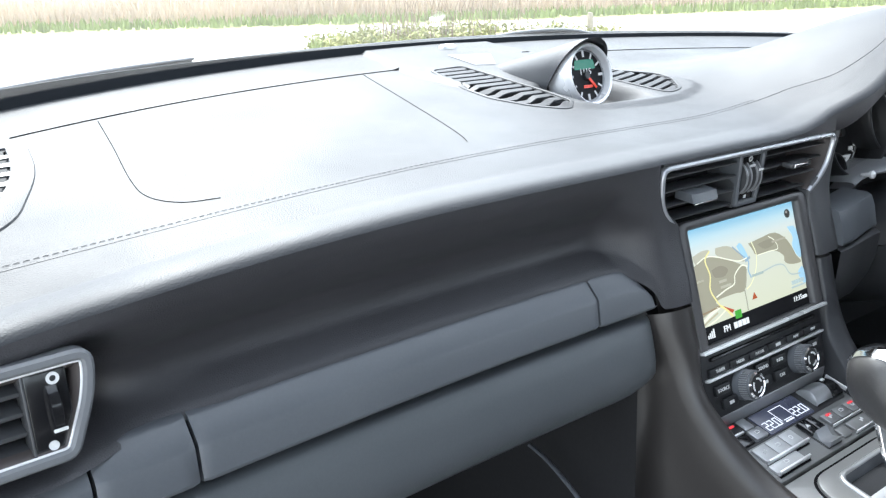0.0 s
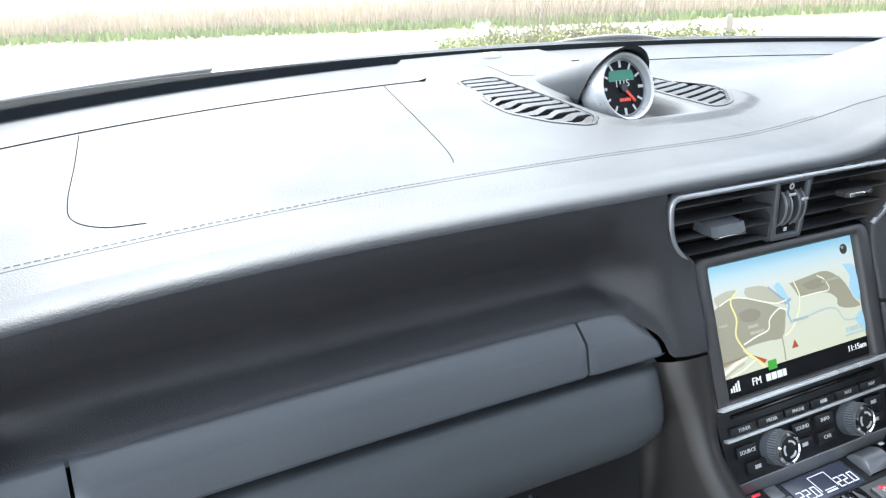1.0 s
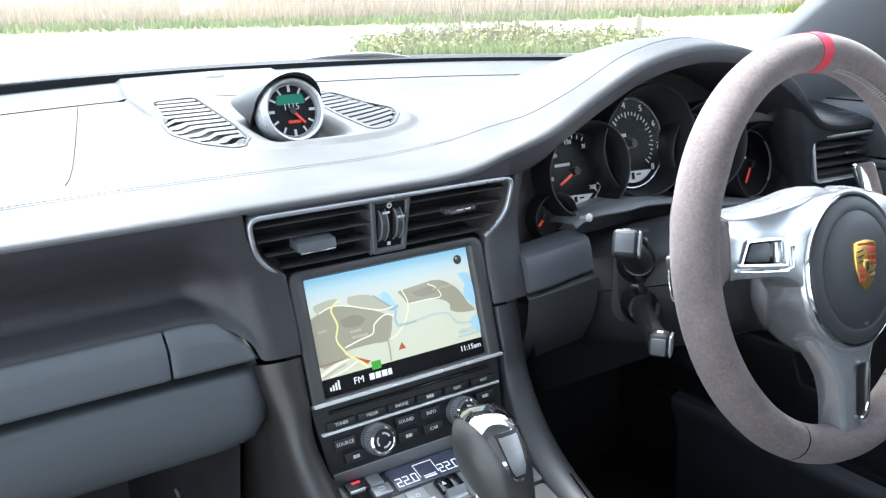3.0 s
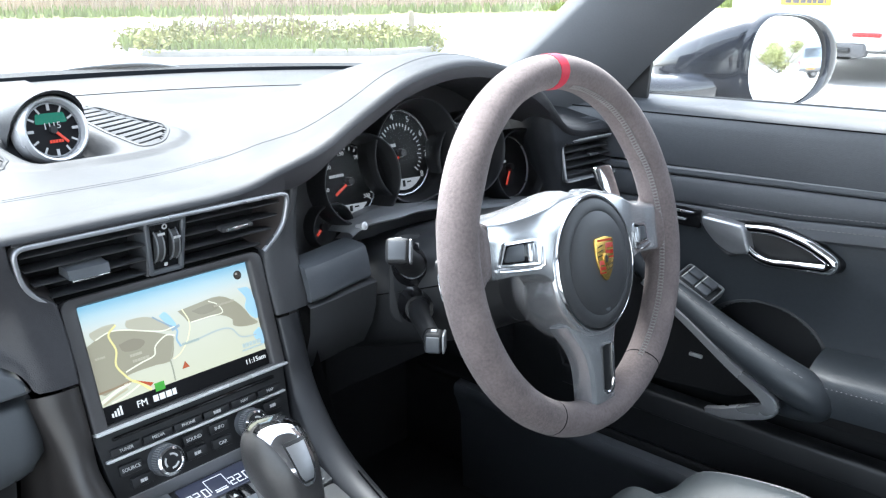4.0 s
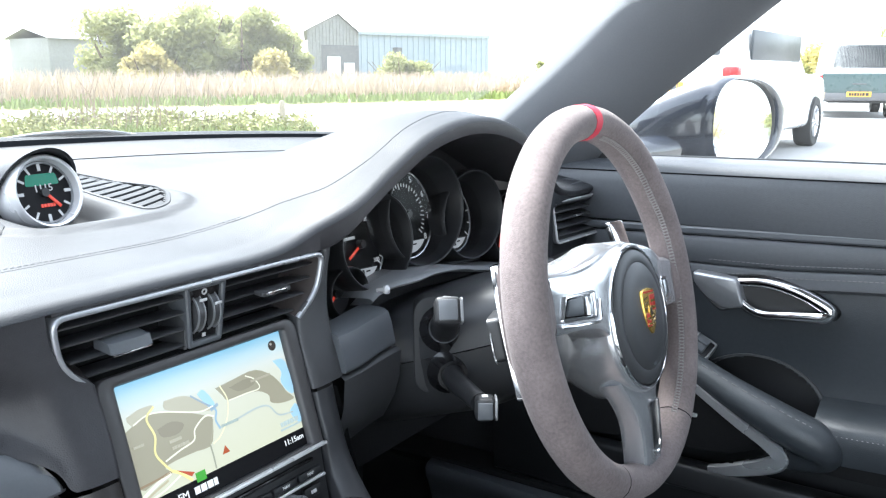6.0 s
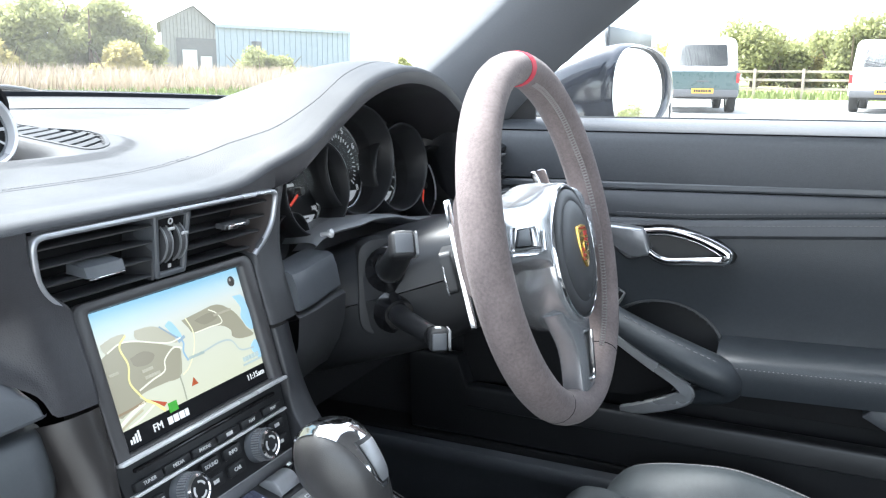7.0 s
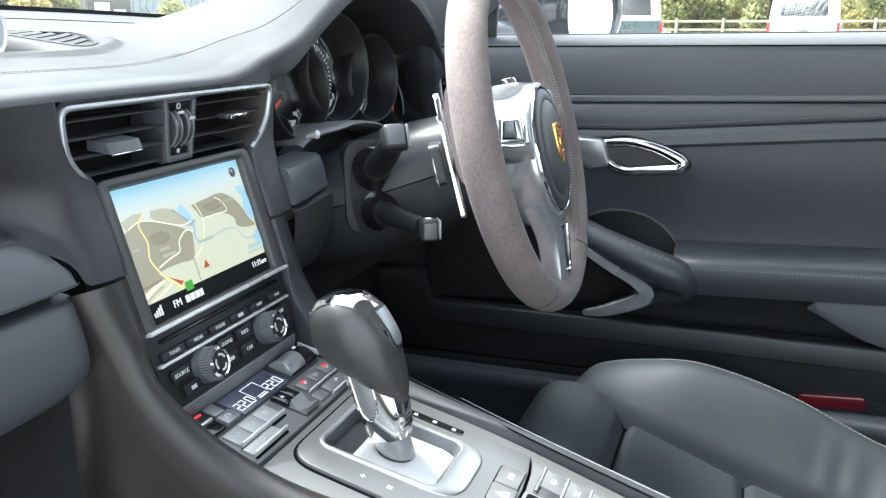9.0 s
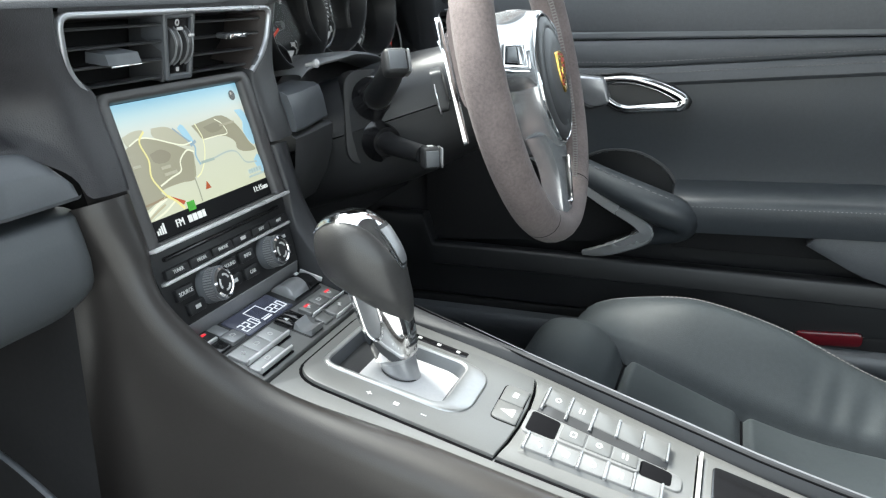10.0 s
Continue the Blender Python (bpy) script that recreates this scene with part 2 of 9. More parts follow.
def inset(outline, d):
    """The outline moved inwards by d."""
    n = len(outline)
    area = sum(outline[i - 1].x * outline[i].y - outline[i].x * outline[i - 1].y for i in range(n))
    s = 1 if area > 0 else -1
    out = []
    for i in range(n):
        t = (outline[(i + 1) % n] - outline[i - 1]).normalized()
        out.append(outline[i] + Vector((-t.y, t.x)) * d * s)
    return out


def plate(bm, outline, z0, z1, bevel=0.0, m=None):
    """A flat body between z0 and z1 with a softened front edge at z1."""
    m = m or Matrix.Identity(4)
    o = [Vector(p[:2]) for p in outline]
    rows = [[m @ Vector((p.x, p.y, z0)) for p in o]]
    if bevel:
        s = 1 if z1 > z0 else -1
        rows.append([m @ Vector((p.x, p.y, z1 - s * bevel)) for p in o])
        rows.append([m @ Vector((p.x, p.y, z1 - s * bevel * 0.3)) for p in inset(o, bevel * 0.3)])
        rows.append([m @ Vector((p.x, p.y, z1)) for p in inset(o, bevel)])
    else:
        rows.append([m @ Vector((p.x, p.y, z1)) for p in o])
    grid(bm, rows, wrap=True, cap=True)


def hoop(bm, outline, width, z0, z1, bevel=0.001, m=None):
    """A closed frame of that width inside the outline."""
    m = m or Matrix.Identity(4)
    o = [Vector(p[:2]) for p in outline]
    b = bevel
    steps = [(0, z0), (0, z1 - b), (b, z1), (width - b, z1), (width, z1 - b), (width, z0)]
    ins = {d: inset(o, d) for d, _ in steps}
    rows = [[m @ Vector((p.x, p.y, z)) for p in ins[d]] for d, z in steps]
    rows.append(rows[0])
    grid(bm, rows, wrap=True)


def lathe(bm, profile, m=None, seg=32, squash=1.0, ring=False):
    """A turned body; profile of (radius, height) along the frame's z."""
    m = m or Matrix.Identity(4)
    rows = []
    for r, h in profile:
        r = max(r, 1e-5)
        rows.append([m @ Vector((r * math.cos(2 * math.pi * k / seg), r * squash * math.sin(2 * math.pi * k / seg), h)) for k in range(seg)])
    if ring:
        rows.append(rows[0])
    grid(bm, rows, wrap=True, cap=not ring)


def tube(bm, path, radius, seg=10, flat=1.0, up=(0, 0, 1), closed=False, cap=True):
    """A tube along points; radius a number or one for each point; flat squeezes it across up."""
    pts = [Vector(p) for p in path]
    n = len(pts)
    rows = []
    for i, p in enumerate(pts):
        t = (pts[(i + 1) % n] - pts[i - 1]) if closed else (pts[min(i + 1, n - 1)] - pts[max(i - 1, 0)])
        t.normalize()
        a = t.cross(Vector(up))
        a = a.normalized() if a.length > 1e-6 else t.orthogonal().normalized()
        b = a.cross(t)
        r = radius[i] if isinstance(radius, (list, tuple)) else radius
        rows.append([p + a * r * math.cos(2 * math.pi * k / seg) + b * r * flat * math.sin(2 * math.pi * k / seg) for k in range(seg)])
    if closed:
        rows.append(rows[0])
    grid(bm, rows, wrap=True, cap=cap and not closed)


def lettering(name, text, size, material, parent, m, depth=0.0003):
    """Raised letters in the built-in font, centred in the frame m."""
    cu = bpy.data.curves.new(name, "FONT")
    cu.body, cu.size, cu.extrude = text, size, depth
    cu.align_x, cu.align_y, cu.resolution_u = "CENTER", "CENTER", 2
    tmp = bpy.data.objects.new(name, cu)
    scene.collection.objects.link(tmp)
    bpy.context.view_layer.update()
    me = bpy.data.meshes.new_from_object(tmp.evaluated_get(bpy.context.evaluated_depsgraph_get()))
    bpy.data.objects.remove(tmp)
    me.materials.clear()
    me.materials.append(material)
    return piece(name, me, parent, m)


def bars(bm, at, width, height, m, seed=0, z0=-0.0002, z1=0.0003):
    """Plain bars in place of writing that cannot be read."""
    rnd = random.Random(seed)
    x = at[0] - width / 2
    while x < at[0] + width / 2 - 0.0004:
        w = min(rnd.uniform(0.7, 1.3) * height, at[0] + width / 2 - x)
        box(bm, (x + w / 2, at[1], (z0 + z1) / 2), (w * 0.8, height, z1 - z0), 0, m)
        x += w

# ---- the car's shell ----
BM = bmesh.new


def screen_base(x):
    """Where the windscreen meets the dashboard: y and z at x."""
    y = 0.440 - 0.36 * (x - 0.06) ** 2
    return y, pad_z(x, y) - 0.001


def pad_z(x, y):
    """Height of the dashboard's top without the hood."""
    return 0.852 + 0.135 * (y - 0.079) - (0.2 if x < 0 else 0.04) * max(0.0, abs(x) - 0.30) ** 2 * (1 - 0.75 * sm(0.0, 0.10, y))


ARCH = [(0.04, 0.0), (0.07, 0.0022), (0.095, 0.0075), (0.115, 0.0150), (0.13, 0.0220), (0.155, 0.0350), (0.20, 0.0585), (0.26, 0.084), (0.335, 0.095), (0.41, 0.085), (0.465, 0.060), (0.51, 0.030), (0.54, 0.008), (0.58, 0.0)]


def hood(x, y):
    """How far the instrument hood rises above the pad."""
    lift = curve(ARCH, x)
    fade = 1.0 - sm(0.02, 0.29, y)
    return max(0.0, lift) * fade


PANEL = [Vector(p) for p in rounded([(-0.100, 0.445, 0.01), (-0.116, 0.345, 0.02), (-0.110, 0.255, 0.05), (-0.060, 0.136, 0.04), (0.05, 0.126, 0.04), (0.112, 0.138, 0.04), (0.116, 0.190, 0.04), (0.085, 0.30, 0.05), (0.082, 0.44, 0.01)], 0.02, 5)]
GRILLES = [[(-0.097, 0.311), (-0.054, 0.317), (-0.053, 0.26), (-0.053, 0.20), (-0.057, 0.156), (-0.070, 0.148), (-0.092, 0.168), (-0.108, 0.205), (-0.106, 0.240)], [(0.068, 0.300), (0.097, 0.303), (0.107, 0.26), (0.110, 0.195), (0.103, 0.172), (0.082, 0.146), (0.062, 0.143), (0.057, 0.20), (0.058, 0.255)]]


def depth_in(x, y, poly):
    """How far inside a closed outline a point lies; negative outside."""
    p, inside, near = Vector((x, y)), False, 9.0
    for i in range(len(poly)):
        a, b = Vector(poly[i - 1]), Vector(poly[i])
        if (a.y > y) != (b.y > y) and x < (b.x - a.x) * (y - a.y) / (b.y - a.y) + a.x:
            inside = not inside
        u = min(1.0, max(0.0, (p - a).dot(b - a) / max(1e-12, (b - a).length_squared)))
        near = min(near, (p - a - (b - a) * u).length)
    return near if inside else -near


def panel_lift(x, y):
    if abs(x) > 0.13 or y < 0.11:
        return 0.0
    scoop = 0.021 * sm(0.132, 0.190, y) * (1 - sm(0.031, 0.047, abs(x - 0.002))) * (1 - sm(0.205, 0.225, y))
    return 0.0035 * sm(-0.0025, 0.0025, depth_in(x, y, PANEL)) - scoop


def top_z(x, y):
    return pad_z(x, y) + hood(x, y) + panel_lift(x, y)


def seam_y(x):
    return 0.352 - 0.38 * x * x


dashboard = thing("dashboard", "black leather car dashboard with grey trim and stitched seam", "dashboard", (0, 0.1, 0.6))

XS = sorted({round(-0.70 + 0.0125 * i, 4) for i in range(113)} | {round(-0.15 + 0.004 * i, 4) for i in range(76)} | {round(-0.5575 + 0.00625 * i, 4) for i in range(7)})


def bend(x):
    return -0.012 * max(0.0, (abs(x) - 0.18) / 0.3) ** 2


def strip_top(x):
    return curve([(-0.19, 0.762), (-0.162, 0.7622), (-0.146, 0.7600), (-0.133, 0.7530), (-0.1245, 0.7425), (-0.1200, 0.7295)], x)


def front_passenger(x):
    r = sm(-0.100, -0.165, x) * sm(-0.555, -0.50, x)
    d = -0.012 * max(0.0, (-x - 0.18) / 0.3) ** 2
    z0 = pad_z(x, 0.03) - 0.845
    base = [(0.028, 0.8455), (0.009, 0.8448), (0.0008, 0.8424), (-0.0012, 0.8385), (0.0015, 0.8285), (0.014, 0.812), (0.029, 0.798), (0.036, 0.784), (0.031, 0.770), (0.016, 0.7625), (0.012, 0.755)]
    flat = [(0.028, 0.8455), (0.009, 0.8448), (0.0012, 0.8424), (-0.0004, 0.8385), (0.0008, 0.8265), (-0.0022, 0.808), (-0.0034, 0.796), (-0.0048, 0.782), (-0.0060, 0.770), (-0.0068, 0.7625), (-0.002, 0.755)]
    zb = strip_top(x) + 0.0005
    drop = [0.0 if b[1] > 0.79 else (zb - 0.7625) * (0.79 - b[1]) / 0.0275 for b in base]
    v = sm(-0.503, -0.545, x)
    d = [d + (0.05 * v if 0.765 < b[1] < 0.822 else 0.0) for b in base]
    return [(lerp(f[0], b[0], r) + d_, lerp(f[1], b[1], r) + z0 * sm(0.75, 0.845, b[1]) + k) for b, f, k, d_ in zip(base, flat, drop, d)]


def front_centre(x):
    h = hood(x, 0.01)
    return [(0.028, 0.8458 + hood(x, 0.028)), (0.009, 0.8450 + h), (0.0018, 0.8427 + h), (0.0002, 0.8388 + h), (0.0012, 0.8364), (0.004, 0.8358), (0.012, 0.8356), (0.025, 0.8356), (0.04, 0.8356), (0.055, 0.8356), (0.07, 0.8356)]


def front_hood(x):
    z = top_z(x, 0.0)
    return [(0.006, z + 0.0001), (-0.006, z - 0.0008), (-0.0115, z - 0.0030), (-0.0138, z - 0.0070), (-0.0138, z - 0.0120), (-0.0120, z - 0.0185), (0.002, z - 0.0215), (0.025, z - 0.023), (0.05, z - 0.025), (0.075, z - 0.027), (0.10, z - 0.03)]


def front_end(x):
    z = top_z(x, 0.0)
    return [(0.010, z + 0.0002), (0.002, z - 0.0010), (-0.003, z - 0.003), (-0.0052, z - 0.0055), (-0.0050, z - 0.0085), (-0.0025, z - 0.0115), (0.001, z - 0.0135), (0.006, z - 0.0145), (0.012, z - 0.015), (0.02, z - 0.0155), (0.03, z - 0.016)]


rows = []
for x in XS:
    yw, _ = screen_base(x)
    a, b = sm(-0.1305, -0.1215, x), sm(0.100, 0.162, x)
    front = []
    for p, c, h in zip(front_passenger(x), front_centre(x), front_hood(x)):
        q = (lerp(p[0], c[0], a), lerp(p[1], c[1], a))
        front.append((lerp(q[0], h[0], b), lerp(q[1], h[1], b)))
    e = sm(0.475, 0.535, x)
    front = [(lerp(p[0], w[0], e), lerp(p[1], w[1], e)) for p, w in zip(front, front_end(x))] if e else front
    y1 = front[0][0]
    ys = [lerp(yw, y1, (k / 84)) for k in range(84)]
    d = 0.0008 * (1 - b)
    front = [(y, z - d * max(0.0, 1 - k / 4)) for k, (y, z) in enumerate(front)]
    rows.append([(x, y, top_z(x, y) - d * max(0.0, 1 - (y - y1) / 0.030) ** 2) for y in ys] + [(x, y, z) for y, z in front])
bm = BM()
grid(bm, [r[:-7] for r in rows])
low = BM()
grid(low, [r[-8:] for x, r in zip(XS, rows) if x > -0.1215])
part("vent_lip", low, FLANKSKIN, dashboard, "dark leather lip under the dashboard's edge", 60)


def stack_y(z):
    return curve([(0.70, -0.0135), (0.728, -0.0105), (0.745, -0.0060), (0.765, 0.0005), (0.785, 0.0045), (0.812, 0.0035), (0.8362, 0.0010)], z)


def stack_x(z):
    return curve([(0.70, 0.0890), (0.785, 0.0905), (0.80, 0.106), (0.815, 0.1165), (0.836, 0.1205), (0.85, 0.1205)], z)


def fascia_y(x, z):
    """Depth of the passenger's fascia, smoothed over its profile."""
    prof = front_passenger(x)[3:]
    total = 0.0
    for dz in (-0.004, -0.002, 0.0, 0.002, 0.004):
        v = min(prof[0][1], max(prof[-1][1], z + dz))
        for (ya, za), (yb, zb) in zip(prof, prof[1:]):
            if zb <= v <= za:
                total += lerp(ya, yb, (za - v) / max(1e-6, za - zb)) / 5
                break
    return lerp(total, min(total, 0.0125 + bend(x) + 1.6 * max(0.0, z - strip_top(x) - 0.001)), sm(-0.50, -0.46, x))


columns = []
for x in [x for x in XS if x < -0.2]:
    zt = front_passenger(x)[3][1] - 0.0002
    columns.append([(x, fascia_y(x, z), z) for z in [lerp(zt, strip_top(x) - 0.004, k / 40) for k in range(41)]])
for j in range(41):
    u = j / 40
    zt = front_passenger(lerp(-0.2, -0.1205, u))[3][1] - 0.0002
    zb = strip_top(lerp(-0.2, -0.0905, u)) - 0.004 * (1 - sm(0.6, 0.75, u)) if u < 0.74 else 0.7285
    col = []
    for k in range(41):
        z = lerp(zt, zb, k / 40)
        x = lerp(-0.2, -stack_x(z) - 0.0015, u)
        g = sm(0.010, 0.050, -x - stack_x(z))
        col.append((x, lerp(stack_y(z) - 0.0006, fascia_y(x, z), g), z))
    columns.append(col)
columns.append([(x + 0.0012, y + 0.003, z) for x, y, z in columns[-1]])
columns.append([(x, y + 0.03, z) for x, y, z in columns[-1]])
low = BM()
grid(low, columns)
part("fascia", low, FLANKSKIN, dashboard, "dark leather fascia running into the stack's flank", 75)
cut = [f for f in bm.faces if any(depth_in(*f.calc_center_median()[:2], g) > 0.0015 for g in GRILLES) and f.calc_center_median().z > 0.84]
bmesh.ops.delete(bm, geom=cut, context="FACES")
part("top_pad", bm, DASHTOP, dashboard, "dark grey leather dashboard top with rolled front edge", 60)


def on_top(x, y, up=0.0):
    return Vector((x, y, top_z(x, y) + up))


def ribbon(bm, pts, width, up=0.0005):
    """A narrow band lying on the dashboard's top."""
    rr = []
    n = len(pts)
    for i, p in enumerate(pts):
        t = (Vector(pts[min(i + 1, n - 1)]) - Vector(pts[max(i - 1, 0)])).normalized()
        s = Vector((-t.y, t.x)) * width / 2
        rr.append([on_top(p[0] + s.x * k, p[1] + s.y * k, up if k == 0 else -0.0006) for k in (-1, -0.5, 0, 0.5, 1)])
    grid(bm, rr)


# joint lines of the airbag lid and of the defroster strip
bm = BM()
ribbon(bm, [(lerp(-0.50, -0.115, k / 40), seam_y(lerp(-0.50, -0.115, k / 40)) - 0.004) for k in range(41)], 0.0045, 0.0008)
part("defroster_joint", bm, SEAM, dashboard)
bm = BM()
ribbon(bm, spline([(-0.436, 0.270), (-0.447, 0.20), (-0.459, 0.13), (-0.460, 0.097), (-0.447, 0.080), (-0.425, 0.076)], 30), 0.0030)
part("airbag_lid_joint", bm, SEAM, dashboard)
bm = BM()
ribbon(bm, spline([(-0.163, 0.336), (-0.185, 0.235), (-0.203, 0.155), (-0.213, 0.118), (-0.219, 0.103)], 30), 0.0030)
part("airbag_lid_joint", bm, SEAM, dashboard)
bm = BM()
ribbon(bm, [(lerp(0.07, 0.44, k / 40), seam_y(lerp(0.07, 0.44, k / 40)) + 0.011) for k in range(41)], 0.004, 0.0008)
part("defroster_joint", bm, SEAM, dashboard)

STITCH = [(-0.70, 0.050), (-0.55, 0.047), (-0.465, 0.051), (-0.354, 0.061), (-0.27, 0.069), (-0.15, 0.074), (0.0, 0.073), (0.08, 0.075), (0.124, 0.058), (0.14, 0.044), (0.156, 0.030), (0.187, 0.019), (0.215, 0.016), (0.265, 0.018), (0.335, 0.021), (0.43, 0.018)]
line = [(x, curve(STITCH, x)) for x in [lerp(-0.69, 0.10, k / 140) for k in range(141)]]
bm = BM()
ribbon(bm, line, 0.0012, 0.0002)
part("leather_seam", bm, DASHTOP, dashboard)
bm = BM()
ribbon(bm, [(x, curve(STITCH, x)) for x in [lerp(0.085, 0.42, k / 90) for k in range(91)]], 0.0022, 0.0004)
part("leather_seam", bm, SOFT, dashboard, "dark seam over the instrument hood")
bm = BM()
step = 0.0046
x = -0.69
while x < 0.10:
    for off in (0.004,):
        a, b = on_top(x, curve(STITCH, x) + off, 0.0003), on_top(x + 0.003, curve(STITCH, x + 0.003) + off, 0.0003)
        tube(bm, [a, (a + b) / 2 + Vector((0, 0, 0.0001)), b], 0.00018, 5)
    x += step
part("stitching", bm, mat("dash_thread", (0.055, 0.056, 0.06), 0.7), dashboard, "row of grey stitches")

def span(poly, y):
    """Left and right ends of a closed outline at y."""
    xs = []
    for k in range(len(poly)):
        (ax, ay), (bx, by) = poly[k - 1], poly[k]
        if (ay > y) != (by > y):
            xs.append(ax + (bx - ax) * (y - ay) / (by - ay))
    return (min(xs), max(xs)) if xs else None


def grille(outline, n, slant):
    """A dash-top air grille: a dark slot with slats across it."""
    ring = rounded([(*p, 0.008) for p in outline], 0.008, 4)
    bm = BM()
    grid(bm, [[on_top(*p, 0.0008) for p in ring], [on_top(*p, -0.022) for p in ring]], wrap=True)
    bm.faces.new([bm.verts.new(on_top(*p, -0.022)) for p in ring])
    slot = part("air_grille", bm, WELL, dashboard, "black air grille slot with grey slats")
    bm = BM()
    grid(bm, [[on_top(*p, h) for p in inset(ring, d)] for d, h in ((-0.0042, -0.0006), (-0.0036, 0.0008), (-0.0010, 0.0012), (0.0, 0.0004), (0.0002, -0.006))], wrap=True)
    part("grille_rim", bm, DASHTOP, slot)
    ya, yb = min(p[1] for p in outline), max(p[1] for p in outline)
    for k in range(n):
        y = lerp(ya, yb, (k + 0.5) / n)
        ends = span([tuple(p) for p in ring], y)
        if ends is None or ends[1] - ends[0] < 0.012:
            continue
        xa, xb = ends
        rr = []
        for s in range(7):
            x = lerp(xa, xb, s / 6)
            c = y + slant * (x - (xa + xb) / 2)
            rr.append([on_top(x, c - 0.0030, -0.0016), on_top(x, c - 0.0028, -0.0006), on_top(x, c + 0.0028, 0.0004), on_top(x, c + 0.0030, -0.0006)])
        bm = BM()
        grid(bm, rr, wrap=True, cap=True)
        part("slat", bm, DASHTOP, slot)


for outline, slant in zip(GRILLES, (0.03, 0.25)):
    grille(outline, 12, slant)

# small sensor dome and lens behind the clock
bm = BM()
rr = []
for k in range(9):
    v = k / 8
    a, b = Vector((-0.029, 0.375)).lerp(Vector((-0.034, 0.320)), v), Vector((0.026, 0.366)).lerp(Vector((-0.010, 0.314)), v)
    rr.append([on_top(*a.lerp(b, u / 8), 0.0006) for u in range(9)])
grid(bm, rr)
part("sensor_window", bm, TRIM, dashboard, "flat grey sensor window")
bm = BM()
lathe(bm, [(0.012, -0.002), (0.0115, 0.0025), (0.008, 0.0045), (0.0001, 0.005)], Matrix.Translation(on_top(0.0, 0.412)), 20, 0.5)
part("sun_sensor", bm, RING, dashboard)

# side demister at the end of the dashboard
bm = BM()
o = rounded([(-0.497, 0.235, 0.012), (-0.505, 0.17, 0.03), (-0.535, 0.092, 0.02), (-0.575, 0.07, 0.01), (-0.585, 0.19, 0.02), (-0.55, 0.235, 0.02)], 0.02, 5)
o = [Vector(p) for p in o]
grid(bm, [[on_top(*p, h) for p in inset(o, d)] for d, h in ((-0.004, -0.001), (-0.003, 0.0012), (0.003, 0.0026), (0.010, 0.0022), (0.0115, -0.001))], wrap=True)
dem = part("side_demister", bm, DASHTOP, dashboard, "grey side window demister frame")
bm = BM()
q = inset(o, 0.012)
bm.faces.new([bm.verts.new(on_top(*p, 0.0010)) for p in q])
part("slot", bm, WELL, dem)
for k in range(7):
    y = lerp(0.205, 0.10, k / 6)
    bm = BM()
    xa, xb = -0.572 + 0.02 * abs(k - 3) / 3, lerp(-0.511, -0.545, max(0, k - 2) / 4)
    grid(bm, [[on_top(x, y - 0.002, 0.0008), on_top(x, y - 0.002, 0.0020), on_top(x, y + 0.002, 0.0028), on_top(x, y + 0.002, 0.0008)] for x in (xa, (xa + xb) / 2, xb)], wrap=True, cap=True)
    part("slat", bm, SLATM, dem)


def strip(x0, x1, name, label=""):
    n = max(6, int((x1 - x0) / 0.004))
    rr = []
    for k in range(n + 1):
        x = lerp(x0, x1, k / n)
        e = min(1.0, min(x - x0, x1 - x) / 0.0015)
        zt, zb, y = strip_top(x), 0.7285, bend(x) + 0.0015 * (1 - e)
        zm = zb + (zt - zb) * 0.62
        prof = [(0.03, zt), (0.0155, zt), (0.012, zt - 0.0008), (0.0105, zt - 0.002), (0.0005, zm + 0.001), (-0.0008, zm - 0.0015), (-0.003, zb + 0.003), (-0.002, zb + 0.0008), (0.001, zb), (0.03, zb)]
        rr.append([(x, y + py, pz) for py, pz in prof])
    bm = BM()
    grid(bm, rr, wrap=True, cap=True)
    part(name, bm, TRIM, dashboard, label, 30)


strip(-0.4845, -0.1845, "trim_strip", "smooth dark grey trim strip")
strip(-0.1825, -0.1205, "trim_strip")
strip(-0.5355, -0.4865, "trim_strip")
strip(-0.70, -0.5375, "trim_strip")
bm = BM()
box(bm, (-0.41, 0.034, 0.742), (0.59, 0.02, 0.05), 0.002)
part("trim_backing", bm, BLACK, dashboard)

# glovebox lid
rr = []
for k in range(61):
    x = lerp(-0.70, -0.1175, (k / 60))
    e = max(0.0, 1 - (-0.1175 - x) / 0.045)
    c = 1 - math.sqrt(max(0.0, 1 - e * e))
    zt, zb = 0.7215, 0.668 + 0.012 * c
    y = bend(x) * 0.7 + 0.010 * c * c
    prof = [(0.04, zt), (0.006, zt), (0.001, zt - 0.001), (-0.002, zt - 0.004), (-0.006, 0.705), (-0.0095, 0.69), (-0.010, 0.68), (-0.0075, zb + 0.002), (0.0, zb - 0.006), (0.02, zb - 0.014), (0.07, zb - 0.022), (0.16, zb - 0.03)]
    rr.append([(x, y + a, b) for a, b in prof])
bm = BM()
grid(bm, rr, cap=False)
part("glovebox_lid", bm, LIDSKIN, dashboard, "dark grey glovebox lid, closed", 45)
bm = BM()
box(bm, (-0.41, 0.06, 0.70), (0.57, 0.06, 0.05), 0.004)
part("glovebox_body", bm, BLACK, dashboard)


